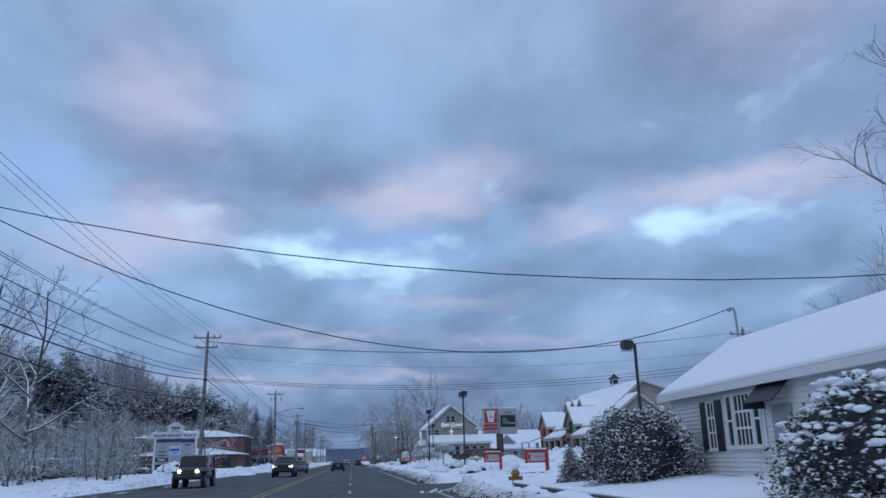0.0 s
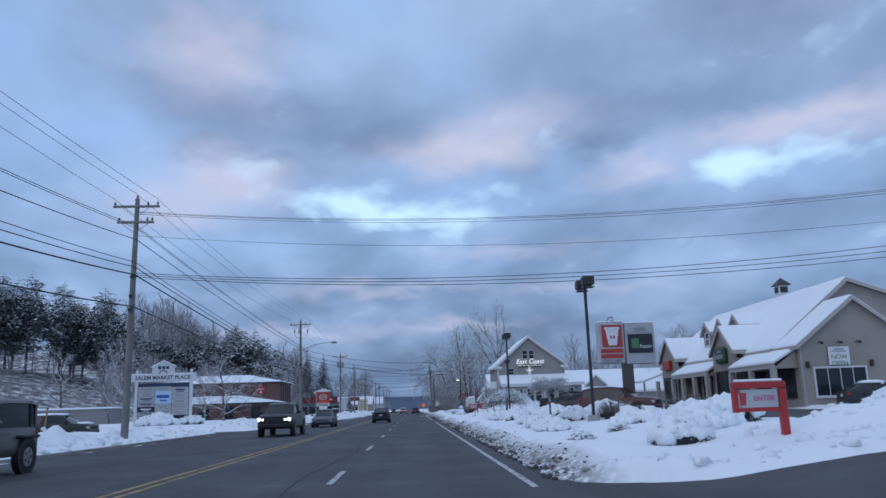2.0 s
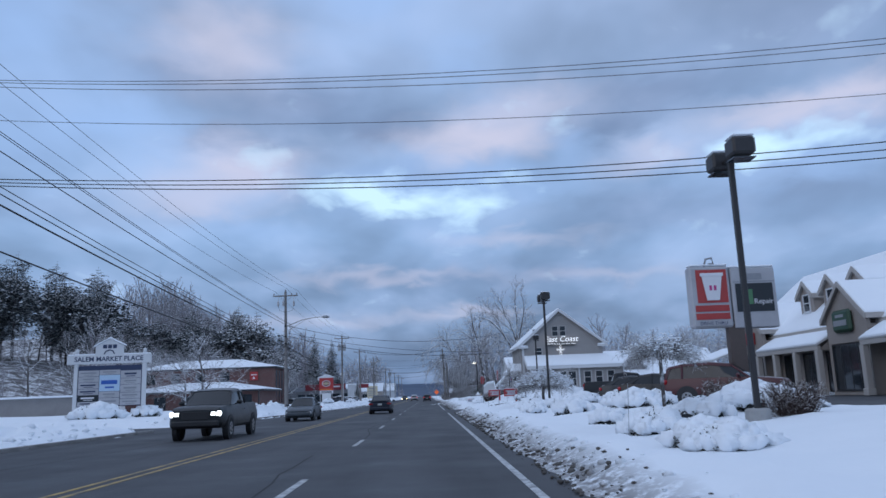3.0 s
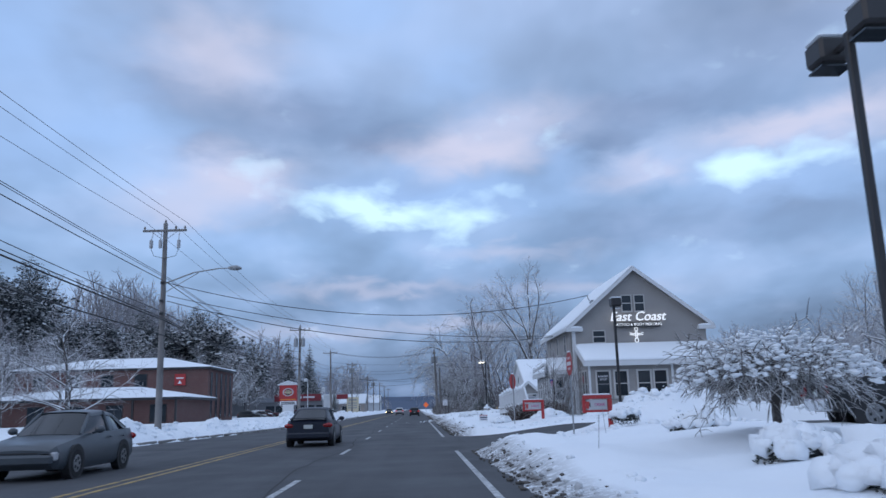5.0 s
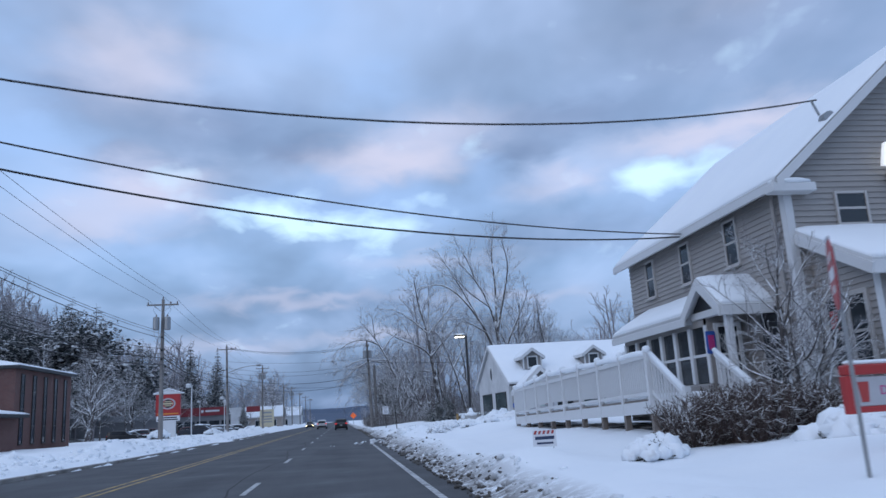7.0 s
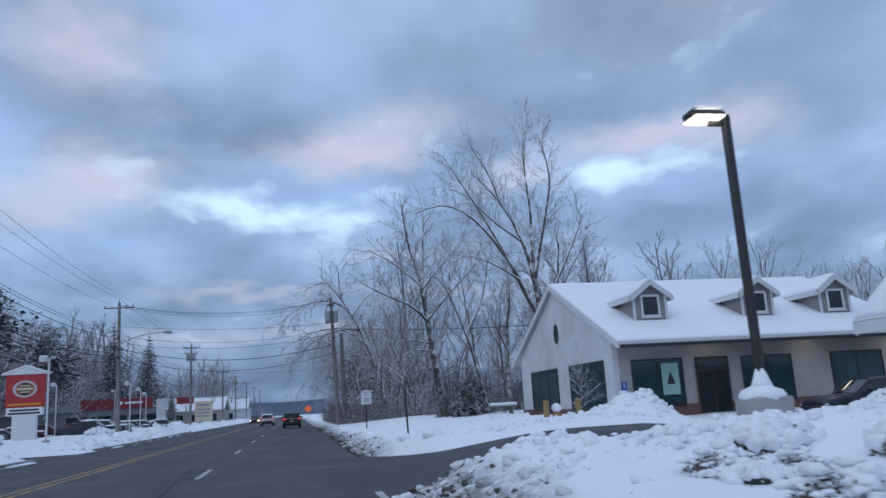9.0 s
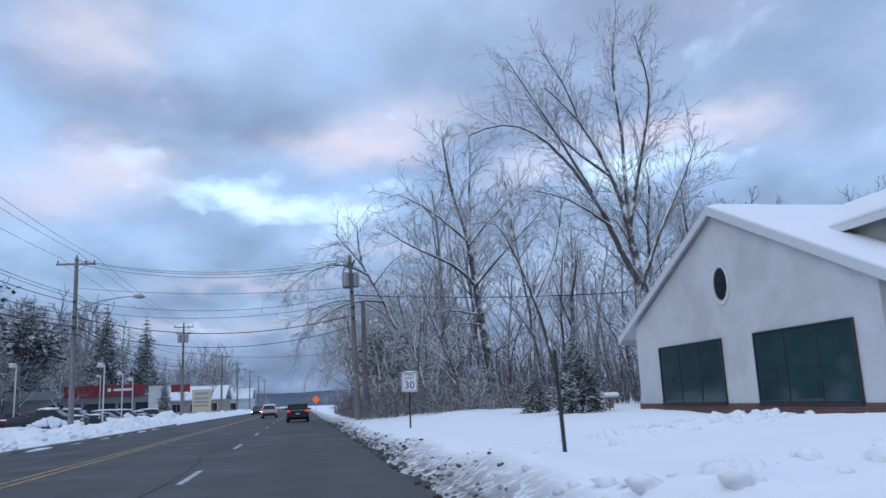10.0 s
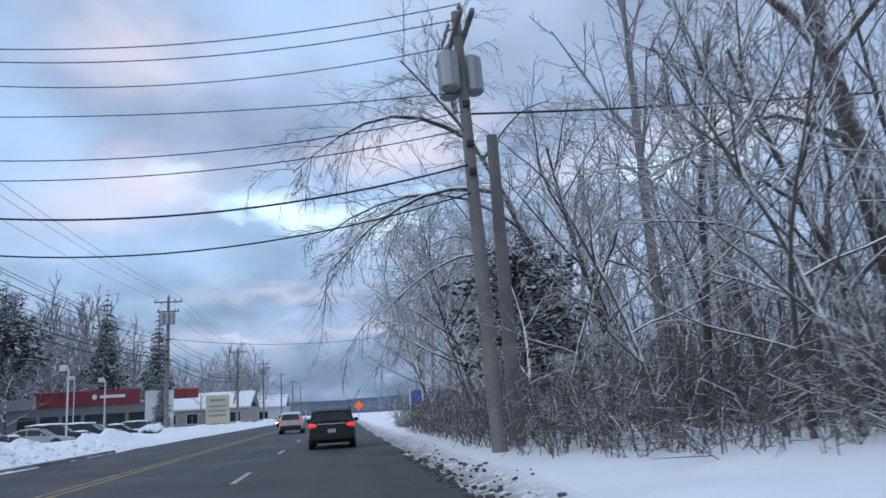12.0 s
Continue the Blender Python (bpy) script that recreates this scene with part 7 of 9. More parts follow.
def shaped_tree(seed, limbs, arch=0.2, thick=2.2, twig=1.0, start=.22):
    """A tree whose main limbs follow given bends (x, y, z from its foot; foot radius of the limb); branches and twigs grow along them."""
    rng = np.random.default_rng(seed)
    wood, crown = Limbs(), Limbs()
    for n, (bends, r0) in enumerate(limbs):
        p = np.array(bends, float)
        t = np.concatenate([[0], np.cumsum(np.linalg.norm(np.diff(p, axis=0), axis=1))])
        L = t[-1]
        u = np.linspace(0, L, max(8, int(L * 1.1)))
        # rounded bends: a running mean over the straight runs
        line = np.stack([np.interp(u, t, p[:, k]) for k in range(3)], -1)
        for _ in range(2):
            line[1:-1] = (line[:-2] + line[1:-1] * 2 + line[2:]) / 4
        line[1:] += np.cumsum(rng.normal(0, .035, (len(u) - 1, 3)), axis=0) * .6
        wood.add(line, r0 * (1 - .9 * (u / L) ** .85) + .006 * thick, 8 if r0 > .12 else 6)
        first = .45 if n == 0 else start
        count = int(L * 2.9)
        for b in range(count):
            w = first + (1 - first) * (b + rng.random()) / count
            q, d = shoot(rng, line, min(w, .995), rng.uniform(.5, 1.05), .14 - arch * .2)
            L2 = twig * rng.uniform(1.2, 3.6) * (1.15 - .5 * w)
            bp, _ = curve(rng, q, d, L2, 5, .11, .03 - arch * .12)
            crown.add(bp, np.linspace(max(.007 * thick, r0 * (1 - w) * .22), .004 * thick, len(bp)), 4)
            for c in range(7):
                w3 = .10 + .9 * (c + rng.random()) / 7
                q3, d3 = shoot(rng, bp, min(w3, .99), rng.uniform(.4, .85), .05 - arch * .2)
                L3 = L2 * rng.uniform(.28, .5)
                cp, _ = curve(rng, q3, d3, L3, 2, .14, .02 - arch * .16)
                crown.add(cp, np.linspace(.0045 * thick, .0028 * thick, 3), 3)
                for _ in range(3):
                    q4, d4 = shoot(rng, cp, rng.uniform(.2, .98), rng.uniform(.35, .75), -arch * .2)
                    crown.add(np.array([q4, q4 + d4 * L3 * rng.uniform(.35, .65)]), (.0032 * thick, .002 * thick), 3)
    return wood.mesh("trunk", BARK_SNOW), crown.mesh("crown", TWIG_SNOW_HAZE)


TREE_KINDS["great_fork"] = (*shaped_tree(301, [
    (((0, 0, -.3), (.2, 0, 4.2), (.3, 0, 6.7)), .36),
    (((.3, 0, 6.5), (-.7, -.2, 8.3), (-2.1, -.4, 11.4), (-4.5, -.3, 14.5), (-6.4, .4, 15.8), (-8.6, 1.0, 15.0)), .20),
    (((.3, 0, 6.6), (.1, .3, 9.9), (-.4, .8, 12.8), (-1.7, 1.2, 15.9), (-3.7, 1.4, 18.2)), .22),
    (((.1, .3, 9.5), (1.1, .2, 13.9), (1.9, -.2, 17.2), (1.0, -.4, 20.6)), .14),
    (((.3, 0, 6.2), (1.7, -.6, 10.0), (3.2, -1.2, 12.6), (3.6, -1.4, 14.3)), .13),
    (((-1.2, -.3, 9.6), (-3.6, -.8, 11.0), (-5.8, -1.0, 11.2)), .08),
    (((-.4, .8, 12.6), (-3.0, 1.0, 14.6), (-5.0, 1.2, 17.6)), .09),
    (((-2.1, -.4, 11.4), (-4.2, 0, 15.8), (-6.2, .3, 19.2)), .10),
    (((-1.7, 1.2, 15.5), (-2.6, 1.4, 18.4), (-3.9, 1.6, 20.4)), .08),
    (((.1, .3, 9.8), (.4, .8, 15.0), (.2, 1.0, 19.0), (.9, 1.2, 22.2)), .13)], arch=.2), "great forked bare tree with a crown swept over the verge")
TREE_KINDS["roadside_oak"] = (*shaped_tree(302, [
    (((0, 0, -.3), (-.7, 0, 3.9), (-1.1, 0, 7.1), (-1.3, .1, 9.8), (-2.3, .4, 13.5), (-2.5, .5, 16.1)), .30),
    (((-1.1, 0, 7.1), (-2.0, -.2, 8.2), (-4.7, -.8, 9.2), (-6.3, -1.0, 10.1)), .11),
    (((-1.3, .1, 9.4), (.4, .6, 11.3), (2.3, 1.0, 13.3)), .12),
    (((-1.1, 0, 7.0), (.9, -.8, 9.3), (2.6, -1.2, 10.9)), .10),
    (((-1.3, .1, 9.8), (-1.1, .6, 11.2), (-.8, 1.0, 15.2)), .12),
    (((-1.3, .1, 9.6), (-3.2, .6, 11.6), (-5.2, 1.0, 12.8)), .10),
    (((-.9, 0, 5.4), (-3.0, -.8, 5.7), (-5.4, -1.4, 4.4)), .07),
    (((-.8, 0, 4.8), (-2.4, -1.6, 4.9), (-4.2, -2.8, 3.6)), .06)], arch=.3), "bare roadside tree with spreading snow lined limbs")
TREE_KINDS["leaning_maple"] = (*shaped_tree(303, [
    (((0, 0, -.3), (-1.3, 0, 5.9), (-2.7, 0, 9.3), (-3.6, .2, 11.8), (-5.2, .4, 11.2)), .17),
    (((-2.7, 0, 9.3), (-2.6, .6, 12.0), (-2.2, .9, 14.2)), .09),
    (((-1.6, 0, 6.6), (.2, .6, 9.4), (.8, .8, 12.6)), .09)], arch=.3), "pale bare tree leaning towards the road")
TREE_KINDS["weeping_arch"] = (*shaped_tree(304, [
    (((0, 0, -.3), (-1.5, 0, 4.0), (-3.1, 0, 8.0), (-4.7, .2, 10.7), (-6.0, .3, 12.1)), .22),
    (((-3.8, .1, 9.2), (-5.6, -.2, 10.2), (-7.6, -.4, 9.6), (-9.4, -.6, 8.0)), .09),
    (((-3.0, 0, 7.4), (-5.2, -.8, 7.6), (-7.3, -1.0, 6.3), (-8.6, -1.2, 4.8)), .09),
    (((-4.3, .1, 10.2), (-4.6, .4, 12.9)), .07),
    (((-2.4, 0, 6.2), (-4.4, .8, 7.9), (-7.0, 1.2, 7.6), (-8.8, 1.4, 6.4)), .08),
    (((-3.5, 0, 8.6), (-2.2, .6, 10.4), (-.8, 1.0, 11.0)), .08),
    (((-1.6, 0, 4.4), (-3.4, -1.0, 5.6), (-5.8, -1.6, 4.8), (-7.0, -1.8, 3.4)), .07)], arch=.75), "bare tree arching over the verge with drooping snowy twigs")

# the stand right of the road
for kind, x, y, turn, s in (("great_fork", 19.6, 195.5, 0, 1.0), ("roadside_oak", 14.3, 205.0, 0, 1.13), ("leaning_maple", 16.3, 198.2, 0, .93), ("weeping_arch", 12.0, 218.0, 0, 1.18), ("leaning_maple", 23.4, 199.5, 20, .95), ("roadside_oak", 27.5, 203.0, 60, .85), ("weeping_arch", 12.5, 226.0, 20, .85), ("roadside_oak", 21.0, 209.5, 250, .8),
                            ("arching", 11.6, 203.5, 30, .7), ("broad", 23.5, 203.5, 60, 1.05), ("slender", 9.6, 206.0, 250, .75),
                            ("arching", 11.0, 216.0, 60, .9), ("slender", 19.0, 209.0, 130, 1.1), ("broad", 16.5, 214.0, 310, .95), ("slender", 25.5, 198.5, 10, 1.0),
                            ("arching", 8.0, 221.0, 330, .8), ("arching", 9.0, 228.0, 20, .85), ("broad", 9.5, 235.0, 120, .8), ("arching", 8.5, 243.0, 350, .8), ("clump", 10.5, 196.3, 40, .5), ("sapling", 9.0, 200.0, 5, .9),
                            ("sapling", 18.3, 203.5, 200, .8), ("sapling", 10.8, 209.5, 260, .9),
                            ("sapling", 13.0, 211.5, 320, 1.1),  ("sapling", 16.0, 209.0, 155, 1.2),
                            ("slender", 21.5, 213.0, 215, 1.0), ("sapling", 24.8, 208.0, 20, 1.2), ("sapling", 8.6, 216.4, 50, .8), ("sapling", 27.0, 203.0, 170, 1.2), ("sapling", 7.7, 203.4, 15, .75), ("sapling", 8.9, 201.0, 110, .8), ("sapling", 7.0, 207.0, 200, .7), ("sapling", 7.3, 211.5, 300, .8), ("sapling", 6.6, 216.0, 60, .7), ("clump", 7.4, 206.0, 0, .45), ("clump", 7.0, 213.5, 120, .5), ("clump", 9.6, 199.6, 220, .45)):
    put_tree(kind, x, y, .35, turn, s, "trees in the wood")
# behind the buildings on the right
for kind, x, y, turn, s in (("broad", 29.5, 33.5, 60, 1.42), ("broad", 33.0, 42.0, 200, .8), ("broad", 41.0, 60.0, 30, .9), ("broad", 47.0, 76.0, 130, .85), ("slender", 44.0, 68.0, 0, 1.0),
                            ("broad", 52.0, 96.0, 210, .8), ("slender", 38.5, 50.0, 70, .9), 
                            ("broad", 35.0, 130.0, 170, .72), ("broad", 42.0, 140.0, 250, .78), ("broad", 45.0, 120.0, 300, .7), ("broad", 50.0, 108.0, 20, .75), ("broad", 38.0, 112.0, 70, .6)):
    put_tree(kind, x, y, .4, turn, s, "trees behind the shops")
# left side
for kind, x, y, turn, s in (("woodland_fork", -19.6, 50.5, 20, .98), ("woodland_tree", -23.5, 53.0, 120, 1.0), ("broad", -26.0, 58.0, 140, .7), ("clump", -17.3, 59.5, 0, .8), ("clump", -20.5, 64.5, 110, .75), ("clump", -21.0, 56.0, 200, .9), ("clump", -24.5, 62.0, 300, .9), ("clump", -15.9, 57.2, 40, .62), ("clump", -18.5, 62.0, 170, .7), ("clump", -22.5, 68.0, 250, .8), ("woodland_fork", -22.8, 47.5, 220, 1.0), ("broad", -30.0, 62.0, 80, .8), ("broad", -36.0, 74.0, 10, .8), ("broad", -33.0, 52.0, 290, .9), ("broad", -44.0, 70.0, 190, .85), ("ornamental", -31.0, 66.0, 200, 1.0),
                            ("ornamental", -25.0, 141.0, 80, 1.0), ("ornamental", -30.5, 152.0, 10, .8), ("slender", -36.0, 214.0, 40, 1.1), ("broad", -33.0, 224.0, 130, .9),
                            ("broad", -46.0, 208.0, 220, 1.0), ("slender", -55.0, 196.0, 0, 1.1), ("broad", -58.0, 165.0, 70, .9), ("slender", -44.0, 150.0, 160, .9),
                            ("slender", -19.0, 345.0, 0, 1.3), ("slender", -17.5, 352.0, 100, 1.25), ("broad", -22.0, 372.0, 40, 1.0), ("clump", -33.0, 78.0, 60, .9),
                            ("slender", -15.6, 50.0, 200, .30), ("clump", -18.5, 46.0, 260, .55), ("broad", -50.0, 120.0, 300, .8)):
    put_tree(kind, x, y, .2, turn, s, "trees across the road")


def far_woods(name, spots, seed, label, thick=4.0):
    """A wood too far away to count its trees: light trees joined into one mesh, coloured with painted haze."""
    kinds = []
    for k in range(3):
        w, c = bare_tree(seed=seed + k * 31, h=15, reach=.36, trunk_r=.2, fork=.2, limbs=9, subs=5, twigs=3, tips=0, wide=.9, thick=thick, light=True)
        va, fa = zip(w.arrays(), c.arrays())
        kinds.append((np.concatenate(va), np.concatenate([fa[0], fa[1] + len(va[0])])))
    rng = random.Random(seed)
    V, F, n = [], [], 0
    for i, (x, y, z, s) in enumerate(spots):
        v0, f0 = kinds[i % 3]
        a, k = rng.uniform(0, 6.28), s * rng.uniform(.8, 1.2)
        m = np.array([[math.cos(a), -math.sin(a), 0], [math.sin(a), math.cos(a), 0], [0, 0, 1.08]]) * k
        V.append(v0 @ m.T + np.array([x, y, z]))
        F.append(f0 + n)
        n += len(v0)
    me = raw_mesh(name, np.concatenate(V), np.concatenate(F), WOOD_FAR_HAZE)
    single(name, me, WOOD_FAR_HAZE, 0, 0, 0, label=label, category="wood", kind="stuff")


def hill(x, y):
    return 17.0 * (1 - float(smooth_step(-125, -48, np.float64(x)))) * float(smooth_step(150, 265, np.float64(y))) + 13.0 * (1 - float(smooth_step(-112, -42, np.float64(x)))) * float(smooth_step(298, 365, np.float64(y)))


rw = random.Random(77)
spots = []
while len(spots) < 105:
    x, y = 9 + 100 * rw.random() ** 1.6, 203 + 90 * rw.random() ** 1.5
    if x > 9 + (y - 203) * .02 and not (x < 31 and y < 212):
        spots.append((x, y, .2, rw.uniform(.75, 1.2)))
for k in range(38):
    put_tree("woodland_tree" if k % 2 else "woodland_fork", 26 + 66 * (k + rw.random() * .8) / 38, rw.uniform(195, 216), .2, rw.uniform(0, 360), rw.uniform(.72, .96), "trees behind the office")
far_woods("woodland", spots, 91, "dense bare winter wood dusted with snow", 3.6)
spots = []
while len(spots) < 150:
    x, y = -40 - 100 * rw.random() ** 1.5, rw.uniform(105, 430)
    if (-72 < x < -47 and y > 188 and y < 296) or (x < -112 and 230 < y < 300) or (y > 322 and (x < -50 or y > 385)):
        spots.append((x, y, hill(x, y) - .3, rw.uniform(.8, 1.15)))
spots += [(x, y, hill(x, y) - .3, rw.uniform(1.3, 1.75) if x < -42 else rw.uniform(.8, 1.1)) for x, y in ((-44 - 78 * rw.random() ** 1.1, 322 + 75 * rw.random()) for _ in range(150))]
spots += [(x, y, hill(x, y) - .3, rw.uniform(.42, .62)) for x, y in ((-64 - 40 * rw.random(), 165 + 75 * rw.random()) for _ in range(40))]
spots += [(x, y, 0, rw.uniform(.95, 1.3)) for x, y in ((-20 - 26 * rw.random(), 388 + 60 * rw.random()) for _ in range(34))]
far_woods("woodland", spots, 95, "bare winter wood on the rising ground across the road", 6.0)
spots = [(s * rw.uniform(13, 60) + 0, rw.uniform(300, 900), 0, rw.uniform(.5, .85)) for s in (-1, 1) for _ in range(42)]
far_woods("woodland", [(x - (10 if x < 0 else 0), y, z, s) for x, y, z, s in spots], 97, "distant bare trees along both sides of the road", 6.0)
for k in range(27):
    y = 56 + 140 * (k + rw.random() * .8) / 27
    put_tree("woodland_tree" if k % 2 else "woodland_fork", (44 if y < 100 else 42) + 34 * rw.random() ** 1.5, y, .3, rw.uniform(0, 360), rw.uniform(.62, .86), "trees behind the shops")


BRUSH = snowy("snowy_undergrowth", (.11, .10, .098), .95, amount=.92, scale=.35, bump=.4)


for k in range(26):
    u = (k + rw.random() * .8) / 26
    x, y = (-30 - 22 * rw.random(), 190 + 105 * u) if k % 3 else (-38 - 10 * rw.random(), 150 + 36 * u)
    put_tree("woodland_tree" if k % 2 else "woodland_fork", x, y, hill(x, y) + .1, rw.uniform(0, 360), rw.uniform(.62, .95), "trees below the hill")


def build_left_hill():
    xs, ys = np.linspace(-420, -44, 40), np.linspace(120, 700, 50)
    Y, X = np.meshgrid(ys, xs, indexing="ij")
    Z = 17 * (1 - smooth_step(-125, -48, X)) * smooth_step(150, 265, Y) + 13 * (1 - smooth_step(-112, -42, X)) * smooth_step(298, 365, Y) - .15 + 1.2 * fbm(X * .03, Y * .03, 5) * (1 - smooth_step(-80, -48, X))
    single("hillside", grid_mesh("hillside", X, Y, Z, BRUSH), BRUSH, 0, 0, 0, label="snowy wooded hillside across the road", category="hill", kind="structure")


build_left_hill()


# ---------------------------------------------------------------- conifers
def conifer(seed, h, r, bare=.08, layers=22, per=9, pine=False):
    """Trunk and a crown of drooping boughs, each a spray of needle blades carrying snow."""
    rng = np.random.default_rng(seed)
    wood = Limbs()
    wood.add(np.array([(0, 0, -.3), (0, 0, h * .5), (0, 0, h * .98)]), (h * .014 + .02, h * .009 + .012, .01), 7)
    V, F = [], []
    n = 0
    for i in range(layers):
        u = (i + .5) / layers
        z0 = h * (bare + (1 - bare) * u)
        if pine:
            rr = r * (.55 + .6 * math.sin(math.pi * min(1, u * 1.05)) ** .8) * (1 - u ** 4) * rng.uniform(.6, 1.25)
        else:
            rr = r * (1 - u) ** .85 * rng.uniform(.82, 1.15) + .12
        for b in range(per if u < .8 else max(4, per - 3)):
            az = b * 6.283 / per + rng.uniform(-.35, .35) + i * 1.3
            L = rr * rng.uniform(.65, 1.15)
            sag = rng.uniform(.05, .35) if pine else rng.uniform(.25, .55)
            d = np.array([math.cos(az), math.sin(az), 0])
            for w in ((.42, .7, .95) if pine else (.3, .55, .78, .98)):
                w = w * rng.uniform(.88, 1.1)
                heart = d * L * w + np.array([0, 0, z0 + (.25 * L * w if pine else 0) - sag * L * w * w])
                spread = L * (.17 if pine else .19 * (1.25 - .4 * w))
                for k in range(13 if pine else 11):
                    c = heart + rng.normal(0, 1, 3) * spread * np.array([.75, .75, .38])
                    ln, sw = spread * rng.uniform(.34, .62) * (1 if pine else 1.25), spread * rng.uniform(.2, .4) * (1 if pine else 1.3)
                    out = d + rng.normal(0, .7, 3) * np.array([1, 1, .35])
                    out /= np.linalg.norm(out)
                    across = np.cross(out, np.array([0, 0, 1.0]) + rng.normal(0, .35, 3))
                    across /= np.linalg.norm(across) + 1e-9
                    V += [c - across * sw + [0, 0, -.25 * sw], c + out * ln + [0, 0, -sag * ln * .8], c + across * sw + [0, 0, -.25 * sw], c - out * ln * .7]
                    F += [(n, n + 1, n + 3), (n + 1, n + 2, n + 3)]
                    n += 4
    me = raw_mesh("crown", [tuple(map(float, p)) for p in V], F, NEEDLE_SNOW, smooth=False)
    return wood.mesh("trunk", BARK_SNOW), me


CONIFERS = {
    "spruce": (*conifer(4, 22, 4.2, .04, 28, 9), "dark snow laden spruce tree"),
    "young": (*conifer(9, 3.2, 1.15, .03, 18, 10), "small spruce tree thick with snow"),
    "pine": (*conifer(12, 27, 5.6, .20, 28, 9, True), "tall dark pine tree with snowy boughs"),
    "pine_b": (*conifer(16, 24, 5.4, .14, 26, 9, True), "tall dark pine tree with snowy boughs"),
}


def put_conifer(kind, x, y, z, turn=0, scale=1.0, group="conifers"):
    w, c, label = CONIFERS[kind]
    t = thing("conifer_tree", x, y, z, turn, label, "conifer", group)
    t.scale = (scale,) * 3
    for nm, me in (("trunk", w), ("crown", c)):
        o = new(nm, me)
        o.parent = t


for kind, x, y, turn, s in (("spruce", -37.0, 366.0, 0, 1.22), ("spruce", -40.5, 340.0, 50, 1.22), ("spruce", -33.5, 309.0, 20, .42), ("spruce", -20.0, 292.0, 80, .35), ("spruce", -27.5, 322.0, 10, .4),
                            ("spruce", -30.0, 330.0, 200, .55), ("spruce", -26.0, 190.5, 30, .2), ("spruce", -44.0, 110.0, 0, .35)):
    put_conifer(kind, x, y, 0, turn, s)
for kind, x, y, turn, s in (("pine", -97, 282, 0, 1.0), ("pine_b", -104, 276, 70, 1.0), ("pine", -112, 284, 140, 1.05), ("pine_b", -121, 272, 210, 1.1), ("pine", -130, 280, 300, 1.1), ("pine_b", -99, 262, 250, 1.0), ("pine", -106, 250, 30, 1.0), ("pine_b", -114, 246, 330, 1.05), ("pine", -94, 272, 200, .9),
                            ("pine_b", -108, 292, 20, 1.0), ("pine", -140, 268, 100, 1.05), ("pine_b", -118, 262, 160, .95), ("pine", -90, 262, 60, .75),
                            ("pine_b", -50, 284, 10, .95), ("pine", -57, 290, 90, .9), ("pine_b", -64, 282, 150, .85), ("pine", -72, 292, 220, .8), ("pine_b", -80, 286, 280, .75),
                            ("pine", -61, 300, 330, .85), ("pine_b", -76, 300, 40, .75), ("pine_b", -86, 278, 190, .7), ("pine", -47, 312, 120, .7),
                            ("pine", -62, 118, 40, .55), ("pine_b", -70, 130, 90, .6), ("pine", -75, 116, 10, .62), ("pine_b", -47, 84, 30, .5), ("pine", -52, 80, 140, .55), ("pine_b", -40, 100, 220, .42), ("pine", -66, 100, 300, .6), ("pine_b", -58, 92, 200, .45)):
    put_conifer(kind, x, y, hill(x, y), turn, s * (1.3 if -96 < x < -46 and y > 200 else 1.1), "pines on the hill")
put_conifer("pine_b", 8.4, 216.0, .2, 40, .32, "conifers")
for x, y, turn, s in ((8.6, 27.0, 0, .72), (9.9, 28.6, 60, .78), (7.4, 26.2, 140, .45), (10.6, 180.4, 20, .78), (12.0, 184.8, 80, .95), (10.2, 184.0, 200, .6)):
    put_conifer("young", x, y, .35, turn, s, "young spruces")


# ---------------------------------------------------------------- shrubs under snow
def shrub_mesh(seed, rx, ry, h, leaves, mat, leaf=.055, box=.0):
    rng = np.random.default_rng(seed)
    V, F, n = [], [], 0
    for k in range(leaves):
        p = rng.normal(0, 1, 3)
        p /= np.linalg.norm(p)
        if box:
            p = np.sign(p) * np.abs(p) ** (1 - box)
        p[2] = abs(p[2]) if rng.random() < .8 else p[2] * .4
        swell = 1 + .16 * noise.noise(Vector(p) * 2.3 + Vector((seed, 0, 0))) + .10 * noise.noise(Vector(p) * 6 + Vector((seed, 0, 0)))
        q = np.array([p[0] * rx, p[1] * ry, p[2] * h * .92 + .05]) * rng.uniform(.72, 1.06) * swell
        a, b = rng.normal(0, 1, 3), rng.normal(0, 1, 3)
        a[2] *= .6
        a, b = a / np.linalg.norm(a) * leaf * rng.uniform(.6, 1.6), b / np.linalg.norm(b) * leaf * rng.uniform(.5, 1.2)
        V += [q - a, q + b * .8, q + a, q - b]
        F.append((n, n + 1, n + 2, n + 3))
        n += 4
    return raw_mesh("foliage", [tuple(map(float, p)) for p in V], F, mat, smooth=False)


# black ball behind the leaves, standing in for the shade inside a bush
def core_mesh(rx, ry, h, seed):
    return Geo().ball(0, 0, h * .42, rx * .82, ry * .82, h * .48, 14, .25, seed).mesh("inner_foliage", SHUTTER_AND_SHADE, True)


def cap_mesh(rx, ry, h, seed, cover=.5, lumps=9):
    rng = random.Random(seed)
    g = Geo()
    if cover > .9:
        g.ball(0, 0, h * .60, rx * .88, ry * .88, h * .36, 16, .35, seed)
    for k in range(lumps):
        a, r = rng.uniform(0, 6.28), math.sqrt(rng.random()) * cover
        t = 1 - .55 * r * r
        s = rng.uniform(.15, .34) * (1 if h < 1.5 else .55)
        g.ball(math.cos(a) * rx * r, math.sin(a) * ry * r, h * t * .90, rx * s, ry * s, h * s * .85, 9, .75, rng.uniform(0, 20))
    return g.mesh("snow_cap", SNOW, True)


